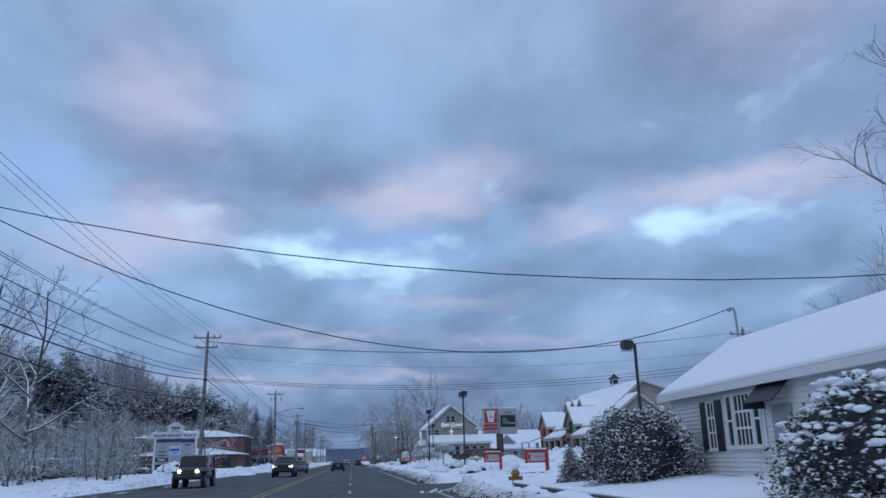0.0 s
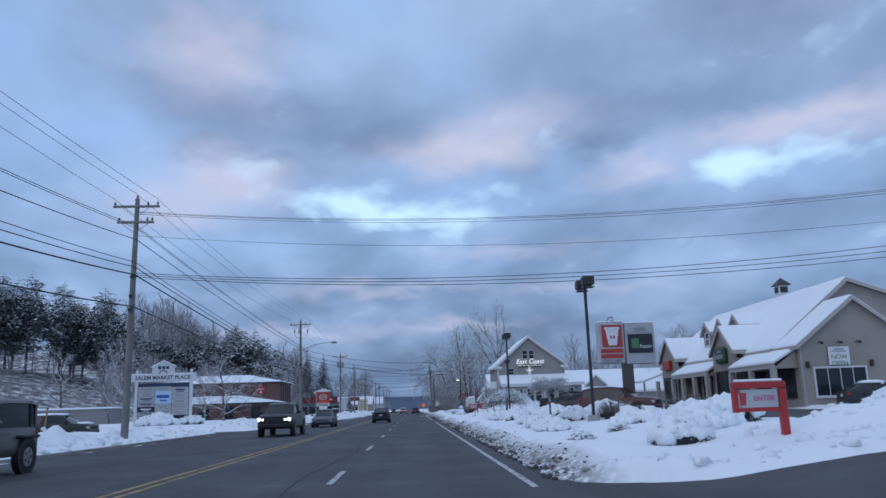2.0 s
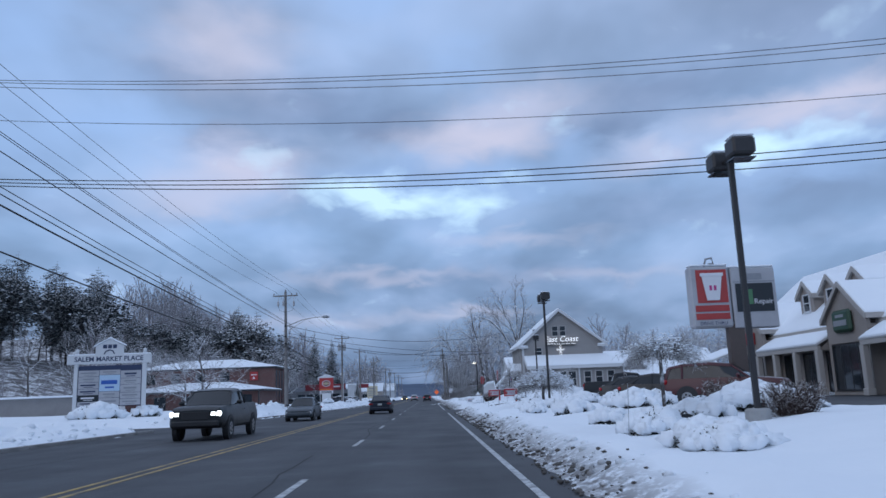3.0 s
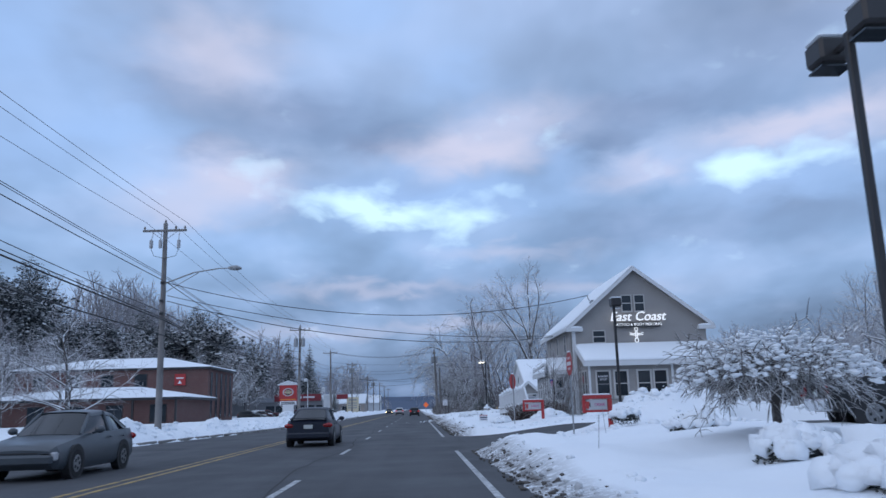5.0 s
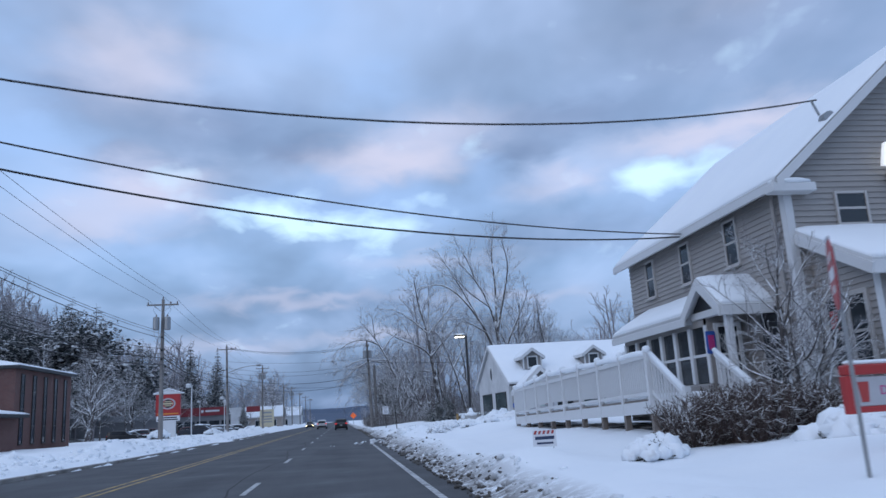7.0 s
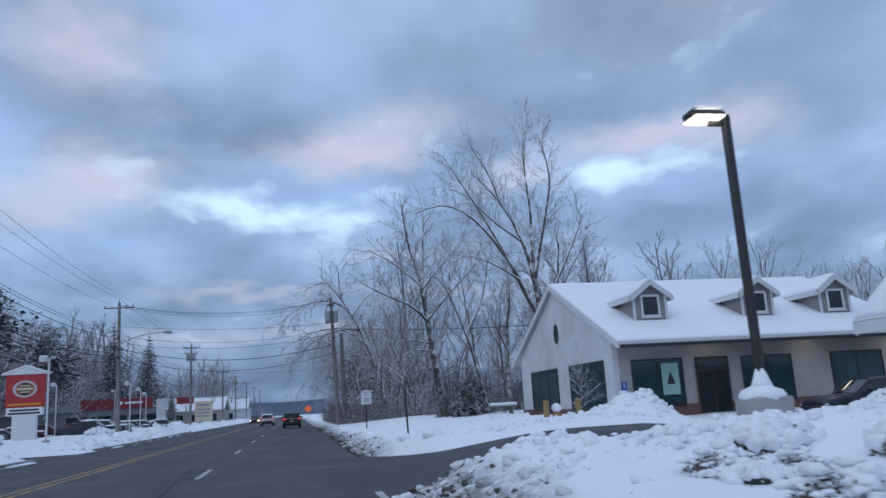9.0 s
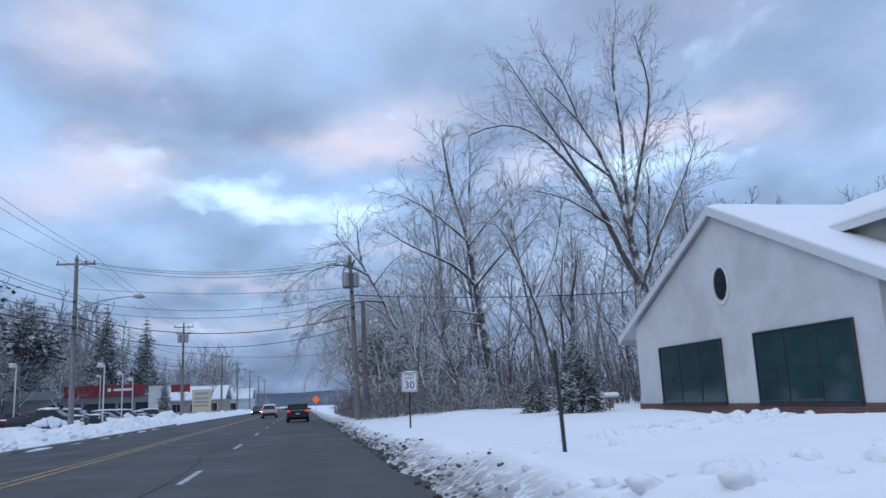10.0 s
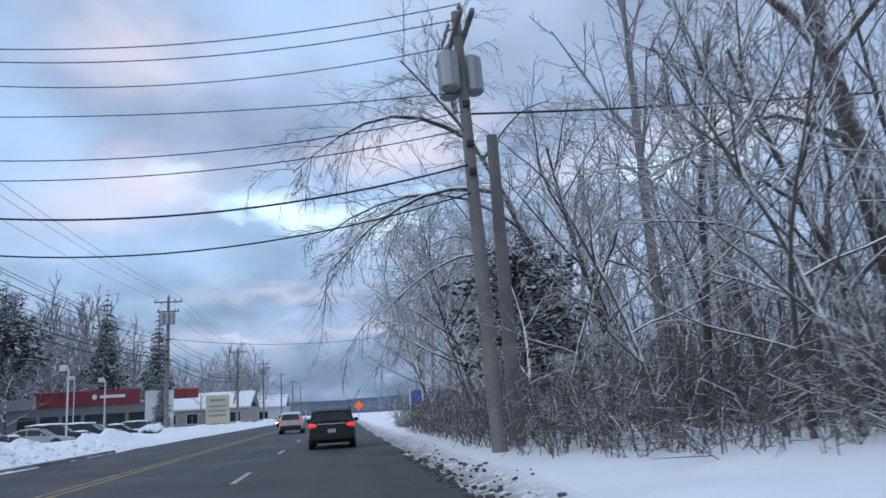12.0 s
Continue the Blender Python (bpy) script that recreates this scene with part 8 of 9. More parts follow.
def upright_shrub(seed):
    """A thicket of upright twigs from one root."""
    rng = np.random.default_rng(seed)
    g = Limbs()
    for k in range(230):
        a, r = rng.uniform(0, 6.28), math.sqrt(rng.random()) * .42
        d = np.array([math.cos(a) * r * 1.5 + rng.normal(0, .15), math.sin(a) * r * 1.5 + rng.normal(0, .15), 1.0])
        p, _ = curve(rng, np.array([math.cos(a) * r, math.sin(a) * r, -.05]), d / np.linalg.norm(d), rng.uniform(.55, 1.05), 3, .08, .03)
        g.add(p, np.linspace(.011, .006, 4), 3)
        for j in (1, 2, 3, 2, 3):
            e = rng.normal(0, .5, 3) + np.array([0, 0, .5])
            e = e / np.linalg.norm(e) * rng.uniform(.10, .24)
            g.add(np.array([p[j], p[j] + e]), (.010, .006), 3)
    return g.mesh("foliage", LEAF_BROWN)


def tuft_mesh(rx, ry, h, seed, count, box=0.0, big=.09):
    """Clumps of snow caught all over a bush."""
    rng = np.random.default_rng(seed)
    g = Geo()
    for k in range(count):
        p = rng.normal(0, 1, 3)
        p /= np.linalg.norm(p)
        p = np.sign(p) * np.abs(p) ** (1 - box)
        p[2] = abs(p[2])
        p = p * (1 + .16 * noise.noise(Vector(p) * 2.3 + Vector((seed - 10, 0, 0))))
        r = .012 + big * rng.random() ** 2.2 * (.35 + p[2])
        for j in range(3 if r > .03 else 1):
            o = rng.normal(0, r * .9, 3)
            q = r * rng.uniform(.6, 1.1)
            g.ball(p[0] * rx + o[0], p[1] * ry + o[1], p[2] * h * .95 + .05 + o[2] * .35, q * rng.uniform(.9, 1.7), q * rng.uniform(.9, 1.7), q * rng.uniform(.45, .7), 6, .9, k * .37 + j)
    return g.mesh("snow_cap", SNOW, True)


SHRUBS = {
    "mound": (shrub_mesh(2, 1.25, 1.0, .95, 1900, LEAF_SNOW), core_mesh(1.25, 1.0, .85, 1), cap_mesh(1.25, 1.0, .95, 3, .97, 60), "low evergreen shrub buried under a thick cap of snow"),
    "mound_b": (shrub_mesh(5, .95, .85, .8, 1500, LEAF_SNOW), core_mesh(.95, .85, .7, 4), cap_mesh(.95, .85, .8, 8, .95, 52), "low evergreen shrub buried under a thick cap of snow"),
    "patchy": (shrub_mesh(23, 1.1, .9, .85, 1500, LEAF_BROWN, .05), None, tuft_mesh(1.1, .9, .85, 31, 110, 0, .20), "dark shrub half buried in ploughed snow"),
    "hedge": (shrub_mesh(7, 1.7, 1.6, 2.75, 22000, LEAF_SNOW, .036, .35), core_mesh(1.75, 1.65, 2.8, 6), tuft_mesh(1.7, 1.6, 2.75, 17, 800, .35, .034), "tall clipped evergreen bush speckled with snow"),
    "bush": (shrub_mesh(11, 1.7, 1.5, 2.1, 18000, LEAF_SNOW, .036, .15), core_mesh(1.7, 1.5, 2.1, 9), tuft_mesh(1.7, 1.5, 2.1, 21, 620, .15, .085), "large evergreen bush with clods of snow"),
    "brown": (upright_shrub(13), None, None, "reddish brown leafless shrub with bits of snow"),
}


def put_shrub(kind, x, y, z, turn=0, scale=1.0):
    f, core, cap, label = SHRUBS[kind]
    t = thing("shrub", x, y, z, turn, label, "shrub", "snow covered shrubs")
    t.scale = (scale,) * 3
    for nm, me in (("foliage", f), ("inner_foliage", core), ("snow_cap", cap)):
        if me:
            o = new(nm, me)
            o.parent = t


put_shrub("hedge", 8.5, 22.6, .25, 10, .88)
put_shrub("bush", 8.9, 12.2, .3, 0, 1.05)
for k, (x, y, s) in enumerate(((6.9, 45.9, 1.0), (8.9, 50.2, 1.4), (10.6, 52.4, 1.2), (8.9, 55.2, 1.5), (6.5, 57.6, .8), (6.9, 62.8, 1.0), (8.6, 64.6, 1.15), (10.4, 65.8, 1.25), (6.6, 58.8, .8), (6.9, 66.9, .95),
                               (7.4, 74.9, 1.0), (9.0, 72.3, 1.1), (10.8, 75.7, 1.1), (6.6, 79.5, .8), (8.2, 82.0, .9), (7.3, 86.0, .9), (9.8, 84.5, 1.0), (7.9, 90.2, .9), (7.6, 86.9, 1.5),
                               (9.2, 98.0, .8), (12.6, 89.0, 1.0), (12.3, 70.2, 1.1), (12.6, 82.0, 1.0), (9.5, 120.7, 1.1), (11.9, 120.5, 1.1), (13.2, 121.4, 1.2), (14.9, 121.9, 1.3), (16.6, 122.0, 1.2),
                               (7.0, 122.6, .75), (10.0, 124.5, .9), (6.7, 149.3, .6), (7.6, 150.4, .7), (8.2, 148.9, .6), (9.4, 149.6, .7), (11.2, 152.2, .8), (12.4, 153.0, .9), (-20.6, 109.6, 1.2), (9.9, 32.6, .8),
                               (-14.5, 214.5, .8), (-15.5, 224.0, .65), (-14.0, 231.0, .6), (-16.5, 240.0, .6), (-14.8, 247.0, .75), (-22.5, 104.8, 1.4), (-17.0, 196.0, 1.0), (-16.0, 270.0, 1.2))):
    z = float(terrain_right(np.array([x]), np.array([y]))[0]) - .12 if x > 0 else float(left_height(left_edge(np.array([y])) + .3 - x, np.array([y]))[0]) - .1
    put_shrub("mound" if k % 3 else "mound_b", x, y, min(z, .38) if 118 < y < 126 else z - (.2 if s > 1.3 else 0), k * 47, s * (1.0 if x < 0 else .62 if 118 < y < 126 else .64))
for x, y, s in ((6.55, 149.7, .38), (6.35, 147.5, .48), (7.1, 149.3, .34), (5.9, 50.6, .34), (7.6, 53.3, .32), (12.1, 66.4, .4)):
    put_shrub("patchy", x, y, float(terrain_right(np.array([x]), np.array([y]))[0]) - .10, x * 70, s)
for x, y, s in ((11.3, 58.2, .9), (12.2, 72.6, .95), (8.2, 123.4, .95), (8.9, 122.9, 1.0), (9.7, 123.2, .95), (9.3, 124.2, 1.0), (10.3, 122.8, .8), (9.9, 62.7, .8), (10.4, 206.8, 1.1), (7.9, 210.5, .9)):
    put_shrub("brown", x, y, float(terrain_right(np.array([x]), np.array([y]))[0]) - .1, x * 40, s)


def umbrella_tree(x, y, z, s, turn, stem=1.5):
    """A grafted weeping tree: a leaning stem and a flat mop of drooping twigs under snow."""
    rng = np.random.default_rng(int(x * 100))
    wood, crown = Limbs(), Limbs()
    wood.add(np.array([(0, 0, -.3), (-.06, 0, stem * .47), (.03, .02, stem)]), (.10, .085, .08), 8)
    for k in range(230):
        a = rng.uniform(0, 6.28)
        L = rng.uniform(.7, 2.0)
        d = np.array([math.cos(a), math.sin(a), rng.uniform(.1, .62)])
        pts, _ = curve(rng, np.array([.03, .02, stem]), d / np.linalg.norm(d), L, 7, .11, -.11)
        (wood if k < 16 else crown).add(pts, np.linspace(.04 if k < 16 else .014, .005, 8), 4)
        for j in (2, 3, 4, 5, 6, 7):
            for _ in range(4):
                dd = (pts[j] - pts[j - 1]) / (np.linalg.norm(pts[j] - pts[j - 1]) + 1e-9) * .6 + rng.normal(0, .6, 3)
                q = pts[j]
                crown.add(np.array([q, q + dd * .12, q + dd * .22 + [0, 0, -.05]]), (.010, .008, .004), 3)
    t = thing("weeping_tree", x, y, z, turn, "small weeping tree with a domed snow covered mop", "tree", "weeping trees")
    t.scale = (s,) * 3
    part("trunk", wood.mesh("trunk", BARK_SNOW), BARK_SNOW, t)
    part("crown", crown.mesh("crown", UMBRELLA), UMBRELLA, t)
    g = Geo()
    for k in range(int(1250 * s)):
        a, r = rng.uniform(0, 6.28), math.sqrt(rng.random()) * 1.8
        k2 = .018 + .05 * rng.random() ** 1.6
        g.ball(math.cos(a) * r, math.sin(a) * r, stem + .60 - .22 * r * r + rng.normal(0, .10), k2 * rng.uniform(.8, 1.6), k2 * rng.uniform(.8, 1.6), k2 * .55, 6, .9, k * 1.7)
    part("snow_load", g, SNOW, t, "patches of snow on the crown", True)


UMBRELLA = snowy("snowy_weeping_twigs", (.075, .062, .058), .9, amount=.02, scale=2.5, bump=0)
umbrella_tree(9.1, 93.2, .35, 1.0, 0)
umbrella_tree(7.4, 63.6, .35, .5, 60, 3.5)
put_shrub("mound_b", 8.9, 103.4, .75, 20, .5)


put_tree("broad", 10.2, 124.4, .3, 70, .29, "trees by the tan house")
put_tree("clump", 10.4, 124.0, .3, 30, .58, "trees by the tan house")
put_tree("broad", 12.0, 168.5, .4, 70, .15, "trees by the tan house")


def build_thicket():
    """Thin stems and brush filling the wood's edge."""
    rng = np.random.default_rng(123)
    L = Limbs()
    for k in range(1700):
        x, y = 9.0 + 34 * rng.random() ** 1.6, 199.5 + 42 * rng.random() ** 1.3
        if y < 200 + max(0, (14 - x)) * .7:
            continue
        h = rng.uniform(1.2, 6.5) * (.6 if x < 11 else 1)
        p, d = curve(rng, np.array([x, y, .1]), np.array([rng.normal(0, .16), rng.normal(0, .16), 1.0]), h, 4, .10, .02)
        L.add(p, np.linspace(.016 + h * .005, .008, 5), 3)
        for j in range(7):
            q = p[1 + j % 4]
            e = rng.normal(0, .7, 3) + np.array([0, 0, .35])
            e = e / np.linalg.norm(e) * h * rng.uniform(.12, .32)
            L.add(np.array([q, q + e * .6, q + e + [0, 0, -.03 * h]]), (.014, .010, .006), 3)
    for k in range(3800):
        x, y = 5.3 + 12 * rng.random() ** 1.3, 195 + 47 * rng.random() ** 1.2
        if x < np.interp(y, (195, 196, 198, 201, 204, 210, 240), (11.5, 10.6, 8.7, 7.1, 6.1, 5.5, 5.6)):
            continue
        h = rng.uniform(.5, 2.2)
        p, d = curve(rng, np.array([x, y, .1]), np.array([rng.normal(0, .3), rng.normal(0, .3), 1.0]), h, 3, .14, .0)
        L.add(p, np.linspace(.014, .007, 4), 3)
        for j in range(5):
            q = p[1 + j % 3]
            e = rng.normal(0, .8, 3) + np.array([0, 0, .25])
            e = e / np.linalg.norm(e) * h * rng.uniform(.2, .45)
            L.add(np.array([q, q + e]), (.011, .006), 3)
    single("thicket", L.mesh("thicket", BRUSH_TWIG), BRUSH_TWIG, 0, 0, 0, label="tangled brush and thin stems at the wood's edge", category="brush", kind="stuff")


build_thicket()


# ---------------------------------------------------------------- vehicles
def car_paint(name, colour, rough=.36):
    return material(name, colour, rough, 0.0, spread=.10, grain=3.0, bump=0, coat=.12, stain=tuple(c * .85 + .002 for c in colour), stain_scale=1.2)


TYRE = material("tyre_rubber", (.018, .018, .019), .85)
RIM = material("alloy_rim", (.34, .35, .36), .35, .8)
PLASTIC = material("black_plastic_trim", (.022, .022, .024), .6)
CHROME = material("chrome_trim", (.55, .56, .58), .2, .9, bump=0)
TAIL_LENS = material("red_tail_lens", (.35, .012, .015), .25, bump=0)
TAIL_LIT = material("lit_tail_lens", (.45, .015, .018), .3, bump=0, emit=(1.0, .05, .06), power=.75)
HEAD_LENS = material("clear_head_lens", (.45, .46, .48), .15, bump=0)
HEAD_LIT = material("lit_head_lamp", (.9, .88, .8), .2, bump=0, emit=(1.0, .78, .42), power=12.0)
HEAD_DRL = material("lit_daytime_lamp", (.9, .9, .9), .2, bump=0, emit=(.85, .95, 1.0), power=7.0)
PLATE = material("pale_number_plate", (.50, .52, .50), .5, bump=0)


def loft(rows, closed_ends=True):
    """Skins across-sections (lists of x, z for the right half, from sill to centre) at given y, mirrored."""
    g = Geo()
    rings = []
    for y, half in rows:
        pts = [(x, y, z) for x, z in half] + [(-x, y, z) for x, z in reversed(half)]
        rings.append(len(g.v))
        g.v += pts
        n = len(pts)
    for a, b in zip(rings, rings[1:]):
        g.f += [(a + k, a + k + 1, b + k + 1, b + k) for k in range(n - 1)] + [(a + n - 1, a, b, b + n - 1)]
    if closed_ends:
        g.f.append(tuple(rings[0] + k for k in range(n)))
        g.f.append(tuple(rings[-1] + k for k in reversed(range(n))))
    return g


def body_rows(shape, w):
    """shape: (y, width factor, sill, waist, shoulder height) along the car, nose at -y."""
    rows = []
    for y, k, z0, z1, z2 in shape:
        a = w / 2 * k
        rows.append((y, [(a * .90, z0), (a * .985, z0 + .10), (a, (z0 + z1) / 2), (a * .985, z1), (a * .90, z2), (a * .55, z2 + .02), (0.0, z2 + .035)]))
    return rows


SPECS = {
    # length, width, height, wheel radius, axle positions, body profile, cabin profile (y, low width, low z, top width, top z)
    "sedan": dict(w=1.80, r=.32, axles=(-1.42, 1.32),
                  body=((-2.25, .80, .35, .55, .62), (-2.12, .93, .24, .60, .72), (-1.5, .99, .20, .64, .82), (-.75, 1, .19, .68, .93), (.3, 1, .19, .70, .96), (1.5, 1, .20, .72, .99), (2.05, .96, .26, .72, 1.00), (2.22, .88, .36, .66, .90)),
                  cabin=((-.95, .80, .90, .76, .93), (-.15, .86, .95, .64, 1.40), (.55, .87, .97, .66, 1.455), (1.15, .86, .98, .63, 1.39), (1.95, .78, .99, .72, 1.01))),
    "van": dict(w=2.0, r=.36, axles=(-1.55, 1.45),
                body=((-2.55, .80, .36, .60, .80), (-2.4, .93, .26, .68, .92), (-1.7, .99, .22, .74, 1.02), (-.9, 1, .22, .78, 1.10), (1.0, 1, .22, .80, 1.12), (2.2, .99, .24, .80, 1.12), (2.48, .95, .34, .78, 1.10), (2.55, .90, .42, .74, 1.04)),
                cabin=((-1.35, .84, 1.05, .80, 1.09), (-.45, .90, 1.10, .72, 1.62), (.6, .91, 1.12, .76, 1.74), (1.9, .90, 1.12, .76, 1.73), (2.38, .86, 1.11, .72, 1.62), (2.5, .84, 1.08, .78, 1.15))),
    "suv": dict(w=1.88, r=.36, axles=(-1.36, 1.34),
                body=((-2.3, .82, .40, .66, .86), (-2.18, .94, .30, .72, .96), (-1.5, .99, .27, .76, 1.04), (-.8, 1, .26, .80, 1.08), (1.0, 1, .26, .82, 1.10), (2.0, .98, .28, .82, 1.10), (2.28, .92, .40, .78, 1.04)),
                cabin=((-1.1, .82, 1.04, .78, 1.08), (-.35, .88, 1.08, .70, 1.58), (.5, .89, 1.10, .74, 1.68), (1.5, .88, 1.10, .74, 1.66), (2.05, .84, 1.09, .70, 1.56), (2.24, .80, 1.06, .76, 1.12))),
    "jeep": dict(w=1.82, r=.41, axles=(-1.45, 1.42),
                 body=((-2.05, .78, .50, .80, 1.06), (-2.0, .80, .48, .84, 1.10), (-1.0, .82, .46, .86, 1.14), (-.75, .94, .44, .86, 1.16), (1.0, .94, .44, .86, 1.17), (2.0, .94, .46, .86, 1.17), (2.06, .92, .50, .84, 1.14)),
                 cabin=((-.80, .86, 1.15, .84, 1.18), (-.50, .86, 1.16, .80, 1.78), (.4, .87, 1.17, .82, 1.85), (1.7, .87, 1.17, .82, 1.84), (2.02, .87, 1.16, .83, 1.78), (2.05, .86, 1.13, .84, 1.18))),
    "pickup": dict(w=2.0, r=.40, axles=(-1.78, 1.85),
                   body=((-2.85, .84, .52, .80, 1.06), (-2.72, .94, .44, .86, 1.16), (-2.0, .99, .42, .90, 1.22), (-1.2, 1, .42, .92, 1.24), (.6, 1, .42, .94, 1.25), (.95, 1, .42, .94, 1.28), (2.6, .99, .46, .94, 1.30), (2.85, .96, .54, .92, 1.26)),
                   cabin=((-1.35, .84, 1.22, .80, 1.26), (-.65, .89, 1.24, .72, 1.76), (.1, .90, 1.25, .76, 1.85), (.75, .89, 1.25, .74, 1.80), (1.0, .88, 1.26, .80, 1.32))),
}


def hard_edges(ob, degrees=34):
    ob.data.set_sharp_from_angle(angle=math.radians(degrees))
    return ob


def vehicle(kind, x, y, z, turn, paint, label, lights="", name="car", snow=False, spoiler=False, tail=None, size=1.0):
    """A car at x, y, whose nose points to -y before it is turned."""
    s = SPECS[kind]
    w, r = s["w"], s["r"]
    c = thing(name, x, y, z, turn, label, "pickup truck" if kind == "pickup" else "car", "vehicles")
    c.scale = (size,) * 3
    hard_edges(part("body", loft(body_rows(s["body"], w)), paint, c, smooth=True))
    y0, y1 = s["body"][0][0], s["body"][-1][0]
    # cabin: glass shell with painted roof and pillars
    rows = [(yy, [(w / 2 * a, z0), (w / 2 * (a * .55 + b * .45), z0 * .5 + z1 * .5), (w / 2 * b, z1 - .02), (w / 2 * b * .6, z1 + .012), (0.0, z1 + .02)]) for yy, a, z0, b, z1 in s["cabin"]]
    hard_edges(part("glazing", loft(rows), GLASS_CAR, c, "dark tinted glass", True), 12)
    inner = [(yy, a, z0, b, z1) for yy, a, z0, b, z1 in s["cabin"] if z1 - z0 > .28]
    roof = Geo()
    for (ya, _, _, ba, za), (yb, _, _, bb, zb) in zip(inner, inner[1:]):
        n = len(roof.v)
        for yy, b, zz in ((ya, ba, za), (yb, bb, zb)):
            roof.v += [(u * w / 2 * b, yy, zz + d) for u, d in ((-1.075, -.085), (-1.05, -.02), (-.92, .022), (-.5, .036), (0, .042), (.5, .036), (.92, .022), (1.05, -.02), (1.075, -.085))]
        roof.f += [(n + k, n + k + 1, n + 10 + k, n + 9 + k) for k in range(8)]
    n = len(roof.v)
    roof.v += [(vx * .98, vy + (.10 if kind != "sedan" else .06), vz - .07) for vx, vy, vz in roof.v[n - 9:]]
    roof.f += [(n - 9 + k, n - 8 + k, n + 1 + k, n + k) for k in range(8)]
    part("roof", roof, paint, c, smooth=True)
    for sgn in (-1, 1):
        cab = s["cabin"]
        (ya, aa, za, _, _), (yb, _, _, bb, zb) = cab[0], inner[0]
        part("pillar", Geo().tube([(sgn * w / 2 * aa * .97, ya + .1, za + .02), (sgn * w / 2 * bb * 1.01, yb, zb - .01)], .04, 6), paint, c)
        (yc, ac, zc, bc, zc1) = inner[len(inner) // 2]
        part("pillar", Geo().tube([(sgn * w / 2 * ac * 1.005, yc, zc), (sgn * w / 2 * bc * 1.01, yc, zc1 - .01)], .045, 6), paint if kind != "jeep" else PLASTIC, c)
        (yd, ad, zd, bd, zd1), (ye, ae, ze, _, _) = inner[-1], cab[-1]
        wide = .42 if kind == "sedan" else .12
        side = Geo()
        for off in (.022, .004):
            k = sgn * (w / 2 + off)
            side.poly((k * bd * 1.02, yd - .12, zd1 - .02), (k * bd * 1.0, yd + .05, zd1 - .03), (k * ae * .98, ye - .02, ze + .02), (k * ad * 1.0, ye - wide, zd + .02))
        side.tube([(sgn * w / 2 * bd * .99, yd + .03, zd1 - .03), (sgn * w / 2 * ae * .97, ye - .03, ze + .03)], .035, 6)
        part("pillar", side, paint, c)
        part("mirror", Geo().ball(sgn * (w * .5 + .10), cab[0][0] + .45, za + .12, .12, .07, .085, 12).tube([(sgn * w * .46, cab[0][0] + .45, za + .04), (sgn * (w * .5 + .06), cab[0][0] + .45, za + .09)], .03, 6), paint, c, smooth=True)
    # wheels
    for ax in s["axles"]:
        for sgn in (-1, 1):
            u = sgn * (w / 2 - .11)
            arch = Geo().tube([(u - sgn * .05, ax, r + .02), (u + sgn * .118, ax, r + .02)], r + .075, 20)
            part("wheel_arch", arch, PLASTIC, c)
            wh = part("wheel", Geo().tube([(u - .115, ax, r), (u - .10, ax, r), (u + .10, ax, r), (u + .125, ax, r)], [r * .9, r, r, r * .92], 22), TYRE, c)
            face = u + sgn * .128
            part("rim", Geo().tube([(face - sgn * .03, ax, r), (face, ax, r)], [r * .66, r * .58], 16), RIM, wh)
            for k in range(5):
                a = k * 6.283 / 5
                part("spoke_gap", Geo().box(min(face, face + sgn * .004), ax - .035 + math.cos(a) * r * .34, r - .035 + math.sin(a) * r * .34, max(face, face + sgn * .004), ax + .035 + math.cos(a) * r * .34, r + .035 + math.sin(a) * r * .34), TYRE, wh)
    zb = s["body"][-1][3]
    zt = s["body"][-1][4]
    # rear
    tl = tail or (TAIL_LIT if "b" in lights else TAIL_LENS)
    for sgn in (-1, 1):
        if kind in ("jeep", "pickup"):
            part("tail_lamp", Geo().box(sgn * w * .42 - .07, y1 - .06, zt - .38, sgn * w * .42 + .07, y1 + .03, zt - .08, .02), tl, c, "red tail lamp")
        else:
            part("tail_lamp", Geo().ball(sgn * w * .385, y1 - .085, zt - (.10 if kind == "sedan" else .06), .225, .115, .10 if kind == "sedan" else .115, 16), tl, c, "red tail lamp", True)
            part("lamp_stripe", Geo().box(sgn * w * .385 - .15, y1 + .005, zt - .105, sgn * w * .385 + .15, y1 + .034, zt - .085, .006), PLASTIC, c)
        hl = HEAD_LIT if "h" in lights else HEAD_DRL if "d" in lights else HEAD_LENS
        zh = s["body"][1][4]
        if kind == "jeep":
            part("head_lamp", Geo().tube([(sgn * .50, y0 + .05, zh - .16), (sgn * .50, y0 - .03, zh - .16)], .10, 14), hl, c, "round head lamp")
            part("fog_lamp", Geo().tube([(sgn * .62, y0 - .02, .62), (sgn * .62, y0 - .22, .62)], .06, 10), hl, c)
            part("fender", Geo().box(sgn * w * .5 - .18 if sgn > 0 else -w * .5 - .07, y0 + .1, .86, sgn * w * .5 + .07 if sgn > 0 else -w * .5 + .18, y0 + 1.15, .95, .03), PLASTIC, c)
            part("fender", Geo().box(sgn * w * .5 - .14 if sgn > 0 else -w * .5 - .07, s["axles"][1] - .5, .88, sgn * w * .5 + .07 if sgn > 0 else -w * .5 + .14, s["axles"][1] + .5, .96, .03), PLASTIC, c)
        else:
            part("head_lamp", Geo().box(sgn * w * .36 - .19, y0 + .0, zh - .30, sgn * w * .36 + .17, y0 + .20, zh - .12, .03), hl, c, "head lamp")
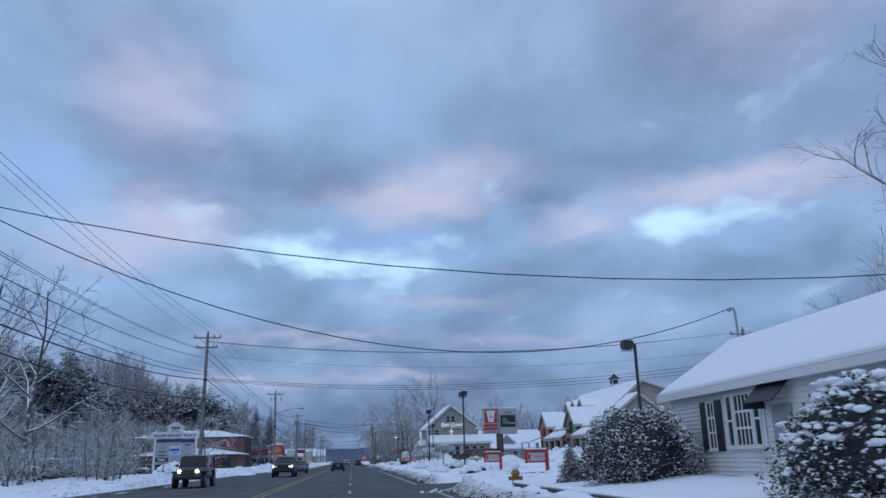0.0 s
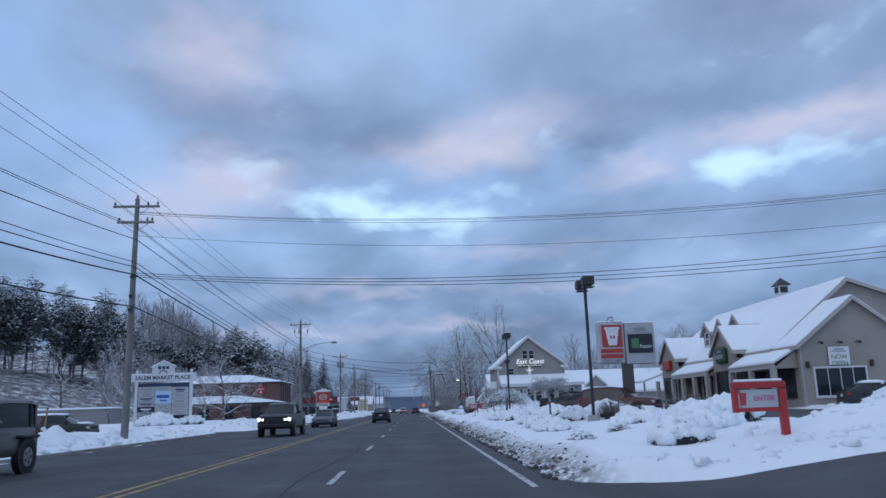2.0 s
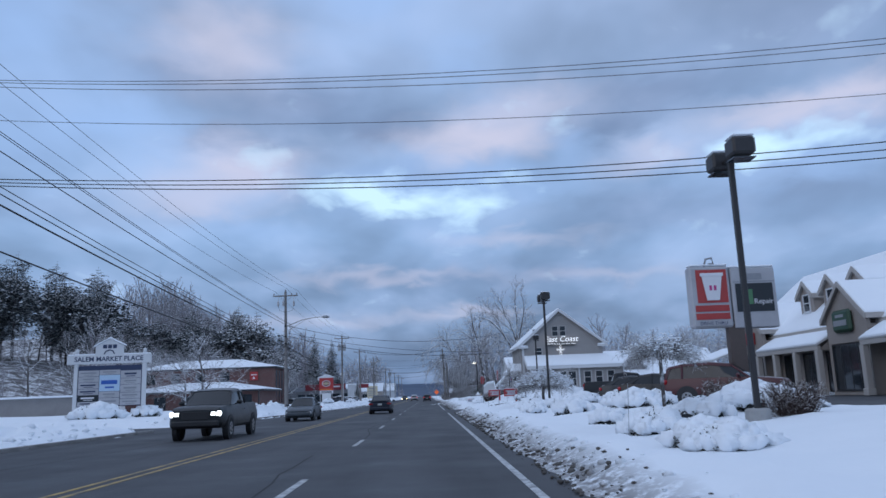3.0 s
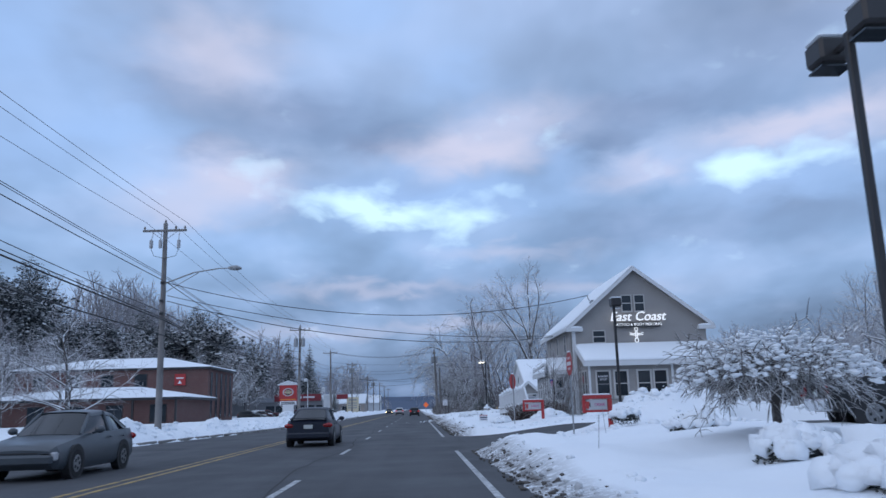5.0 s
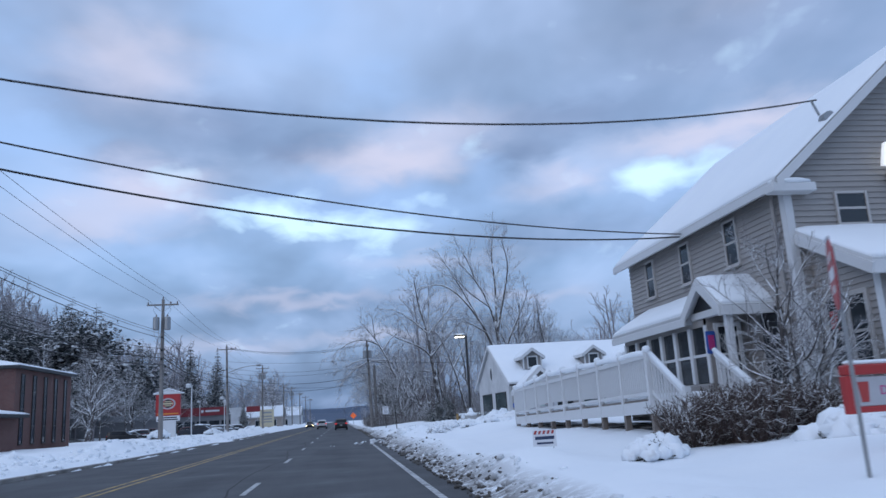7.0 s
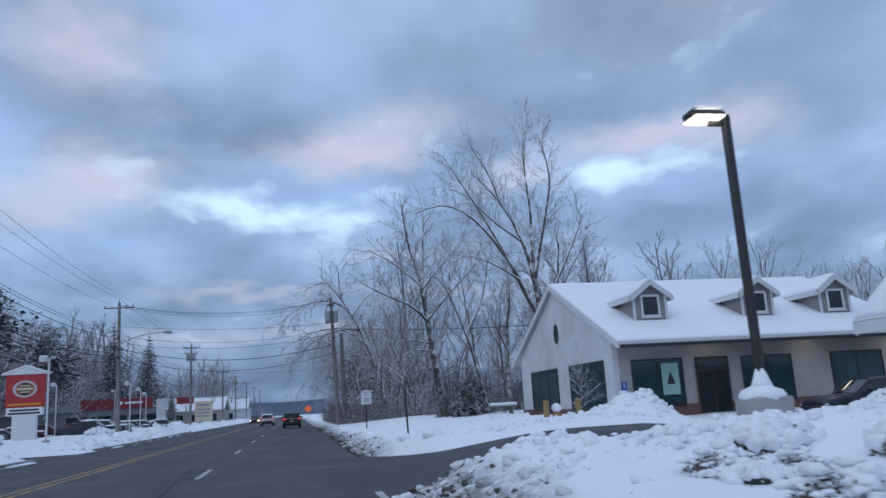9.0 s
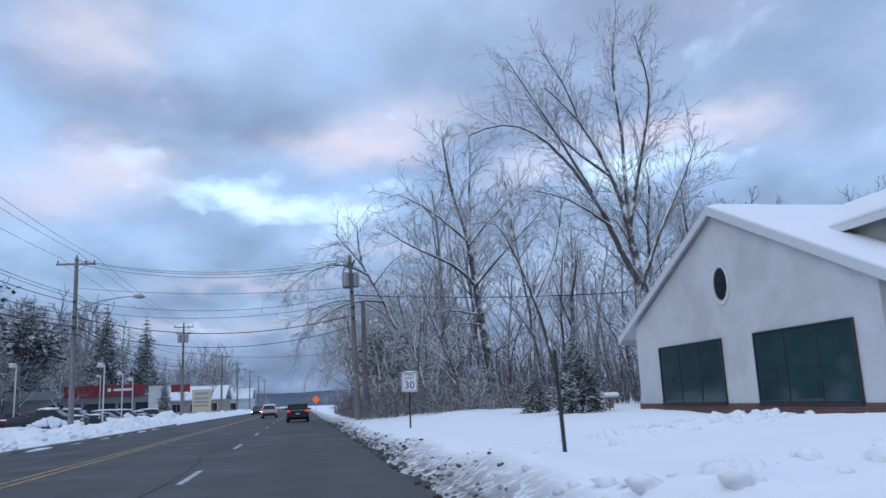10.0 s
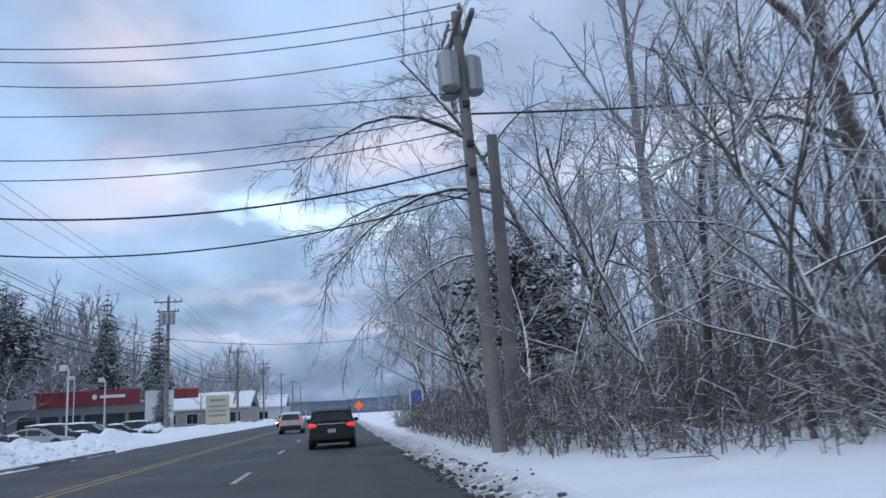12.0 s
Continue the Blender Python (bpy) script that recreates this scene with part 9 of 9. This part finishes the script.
    # bumpers, grille, plates
    part("rear_bumper", Geo().box(-w * .44, y1 - .10, s["body"][-1][2] - .05, w * .44, y1 + .07, zb - .12, .05), PLASTIC if kind in ("jeep", "van", "suv") else paint if kind != "pickup" else CHROME, c)
    part("front_bumper", Geo().box(-w * .42, y0 - .07 if kind != "jeep" else y0 - .28, s["body"][0][2] - .02, w * .42, y0 + .12, s["body"][0][2] + .20, .05), PLASTIC if kind in ("jeep", "pickup") else paint, c)
    zh = s["body"][0][4]
    gr = part("grille", Geo().box(-w * .24, y0 - .015, s["body"][0][2] + .22, w * .24, y0 + .05, zh - .02, .02), PLASTIC if kind != "jeep" else paint, c)
    if kind == "jeep":
        for k in range(7):
            part("grille_slot", Geo().box(-.34 + k * .105, y0 - .025, zh - .36, -.29 + k * .105, y0 - .014, zh - .06), PLASTIC, gr)
        part("spare_wheel", Geo().tube([(0, y1 + .02, 1.0), (0, y1 + .24, 1.0)], .38, 20), TYRE, c)
    part("number_plate", Geo().box(-.17, y1 + .016 if kind != "sedan" else y1 + .012, zb - (.06 if kind != "sedan" else -.02), .17, y1 + .03, zb + (.10 if kind != "sedan" else .17), .004), PLATE, c, "pale number plate")
    if kind in ("van",):
        part("tailgate_trim", Geo().box(-.62, y1 + .0, zt - .02, .62, y1 + .03, zt + .03, .01), CHROME, c, "chrome tailgate strip")
        part("rear_wiper", Geo().box(-.3, 2.53, 1.17, .25, 2.55, 1.19), PLASTIC, c)
    if kind == "pickup":
        part("bed", Geo().box(-.85, 1.05, 1.0, .85, 2.7, 1.315, .02), PLASTIC, c, "dark open cargo bed")
    if spoiler:
        part("spoiler", Geo().box(-w * .40, 1.97, 1.062, w * .40, 2.16, 1.09, .012).box(-w * .38, 2.0, .98, -w * .34, 2.1, 1.07).box(w * .34, 2.0, .98, w * .38, 2.1, 1.07), paint, c, "small boot spoiler")
    for yy in (.15, 1.0) if kind in ("sedan",) else (.1,):
        for sgn in (-1, 1):
            part("door_handle", Geo().box(sgn * w * .5 - .02, yy + .25, s["body"][3][3] + .14, sgn * w * .5 + .02, yy + .42, s["body"][3][3] + .17, .006), paint, c)
    if snow:
        top = max(cz for *_, cz in s["cabin"])
        part("snow_cover", Geo().ball(0, (inner[0][0] + inner[-1][0]) / 2, top - .01, w * .40, (inner[-1][0] - inner[0][0]) * .62, .14, 14, .18, x).ball(0, (s["body"][1][0] + s["cabin"][0][0]) / 2, s["body"][2][4] - .02, w * .42, (s["cabin"][0][0] - s["body"][1][0]) * .5, .13, 14, .18, y), SNOW, c, "snow on roof and bonnet", True)
    return c


NAVY = car_paint("dark_navy_paint", (.010, .014, .028))
GREY_DARK = car_paint("dark_grey_paint", (.024, .026, .029))
GREY = car_paint("blue_grey_paint", (.065, .078, .092))
BLACK = car_paint("black_paint", (.008, .0085, .0095))
SAND = car_paint("grey_beige_paint", (.10, .098, .09))
MAROON = car_paint("maroon_paint", (.075, .012, .016))
WHITE = car_paint("white_paint", (.62, .63, .64))
SILVER = car_paint("silver_paint", (.34, .35, .36))

vehicle("sedan", -1.75, 110.4, 0, 180, NAVY, "dark navy sedan with a boot spoiler driving ahead", spoiler=True, size=.98)
vehicle("van", 1.85, 222.3, 0, 180, GREY_DARK, "dark grey minivan with lit brake lamps driving ahead", "b", name="minivan", size=.87)
vehicle("jeep", -9.3, 49.6, 0, 0, SAND, "grey off-road vehicle with lit head lamps, oncoming", "h", name="off_road_vehicle")
vehicle("pickup", -6.2, 77.0, 0, 0, BLACK, "black pickup truck with daytime lamps, oncoming", "d", name="pickup_truck")
vehicle("sedan", -6.1, 97.9, 0, 0, GREY, "blue grey sedan, oncoming")
vehicle("suv", -1.5, 251.0, 0, 180, WHITE, "white SUV with lit brake lamps driving ahead", "b", size=.92)
vehicle("sedan", -5.4, 297.0, 0, 0, BLACK, "dark sedan far ahead, oncoming", "h")
# parked cars
for kind, x, y, turn, p, lab in (("suv", 13.9, 76.7, 58, MAROON, "maroon SUV parked in the snowy lot"), ("sedan", 13.8, 84.2, 64, BLACK, "black car parked in the snowy lot"), ("sedan", 14.0, 89.5, 70, GREY_DARK, "dark grey car parked in the snowy lot"),
                                 ("pickup", 15.4, 98.0, 80, BLACK, "black pickup truck parked in the snowy lot"), ("sedan", 28.8, 74.8, 84, GREY_DARK, "dark grey sedan parked beside the shop wall"),
                                 ("suv", 20.5, 110.0, 60, SILVER, "silver car parked behind the snow pile"), ("sedan", 23.7, 168.6, 268, NAVY, "dark blue sedan parked outside the office")):
    vehicle(kind, x, y, .48 if y < 150 else -.04, turn, p, lab, snow=x > 20 and y < 100)
rc = random.Random(8)
for k, (x, y, kind) in enumerate(((-23.0, 86.0, "suv"), (-29.5, 84.0, "pickup"), (-27.0, 90.0, "suv"), (-33.0, 88.5, "sedan"), (-39.5, 90.0, "suv"), (-46.0, 89.0, "sedan"), (-18.0, 226.0, "pickup"), (-19.6, 231.5, "suv"), (-19.2, 237.0, "pickup"), (-20.0, 243.0, "suv"),
                                  (-18.8, 249.0, "sedan"), (-19.6, 255.0, "suv"), (-19.2, 261.0, "suv"), (-20.5, 267.0, "suv"), (-20.0, 274.0, "sedan"), (-19.5, 281.0, "suv"), (-30.0, 232.0, "suv"), (-30.5, 240.0, "sedan"), (-31.0, 249.0, "suv"), (-32.0, 260.0, "pickup"))):
    p, word = rc.choice(((BLACK, "black"), (GREY_DARK, "dark grey"), (SILVER, "silver"), (NAVY, "dark blue"), (MAROON, "maroon")))
    vehicle(kind, x, y, 0, 90 + rc.uniform(-6, 6), p, word + (" pickup truck" if kind == "pickup" else " SUV" if kind == "suv" else " sedan") + " parked in the snowy car park", snow=k % 3 != 1)
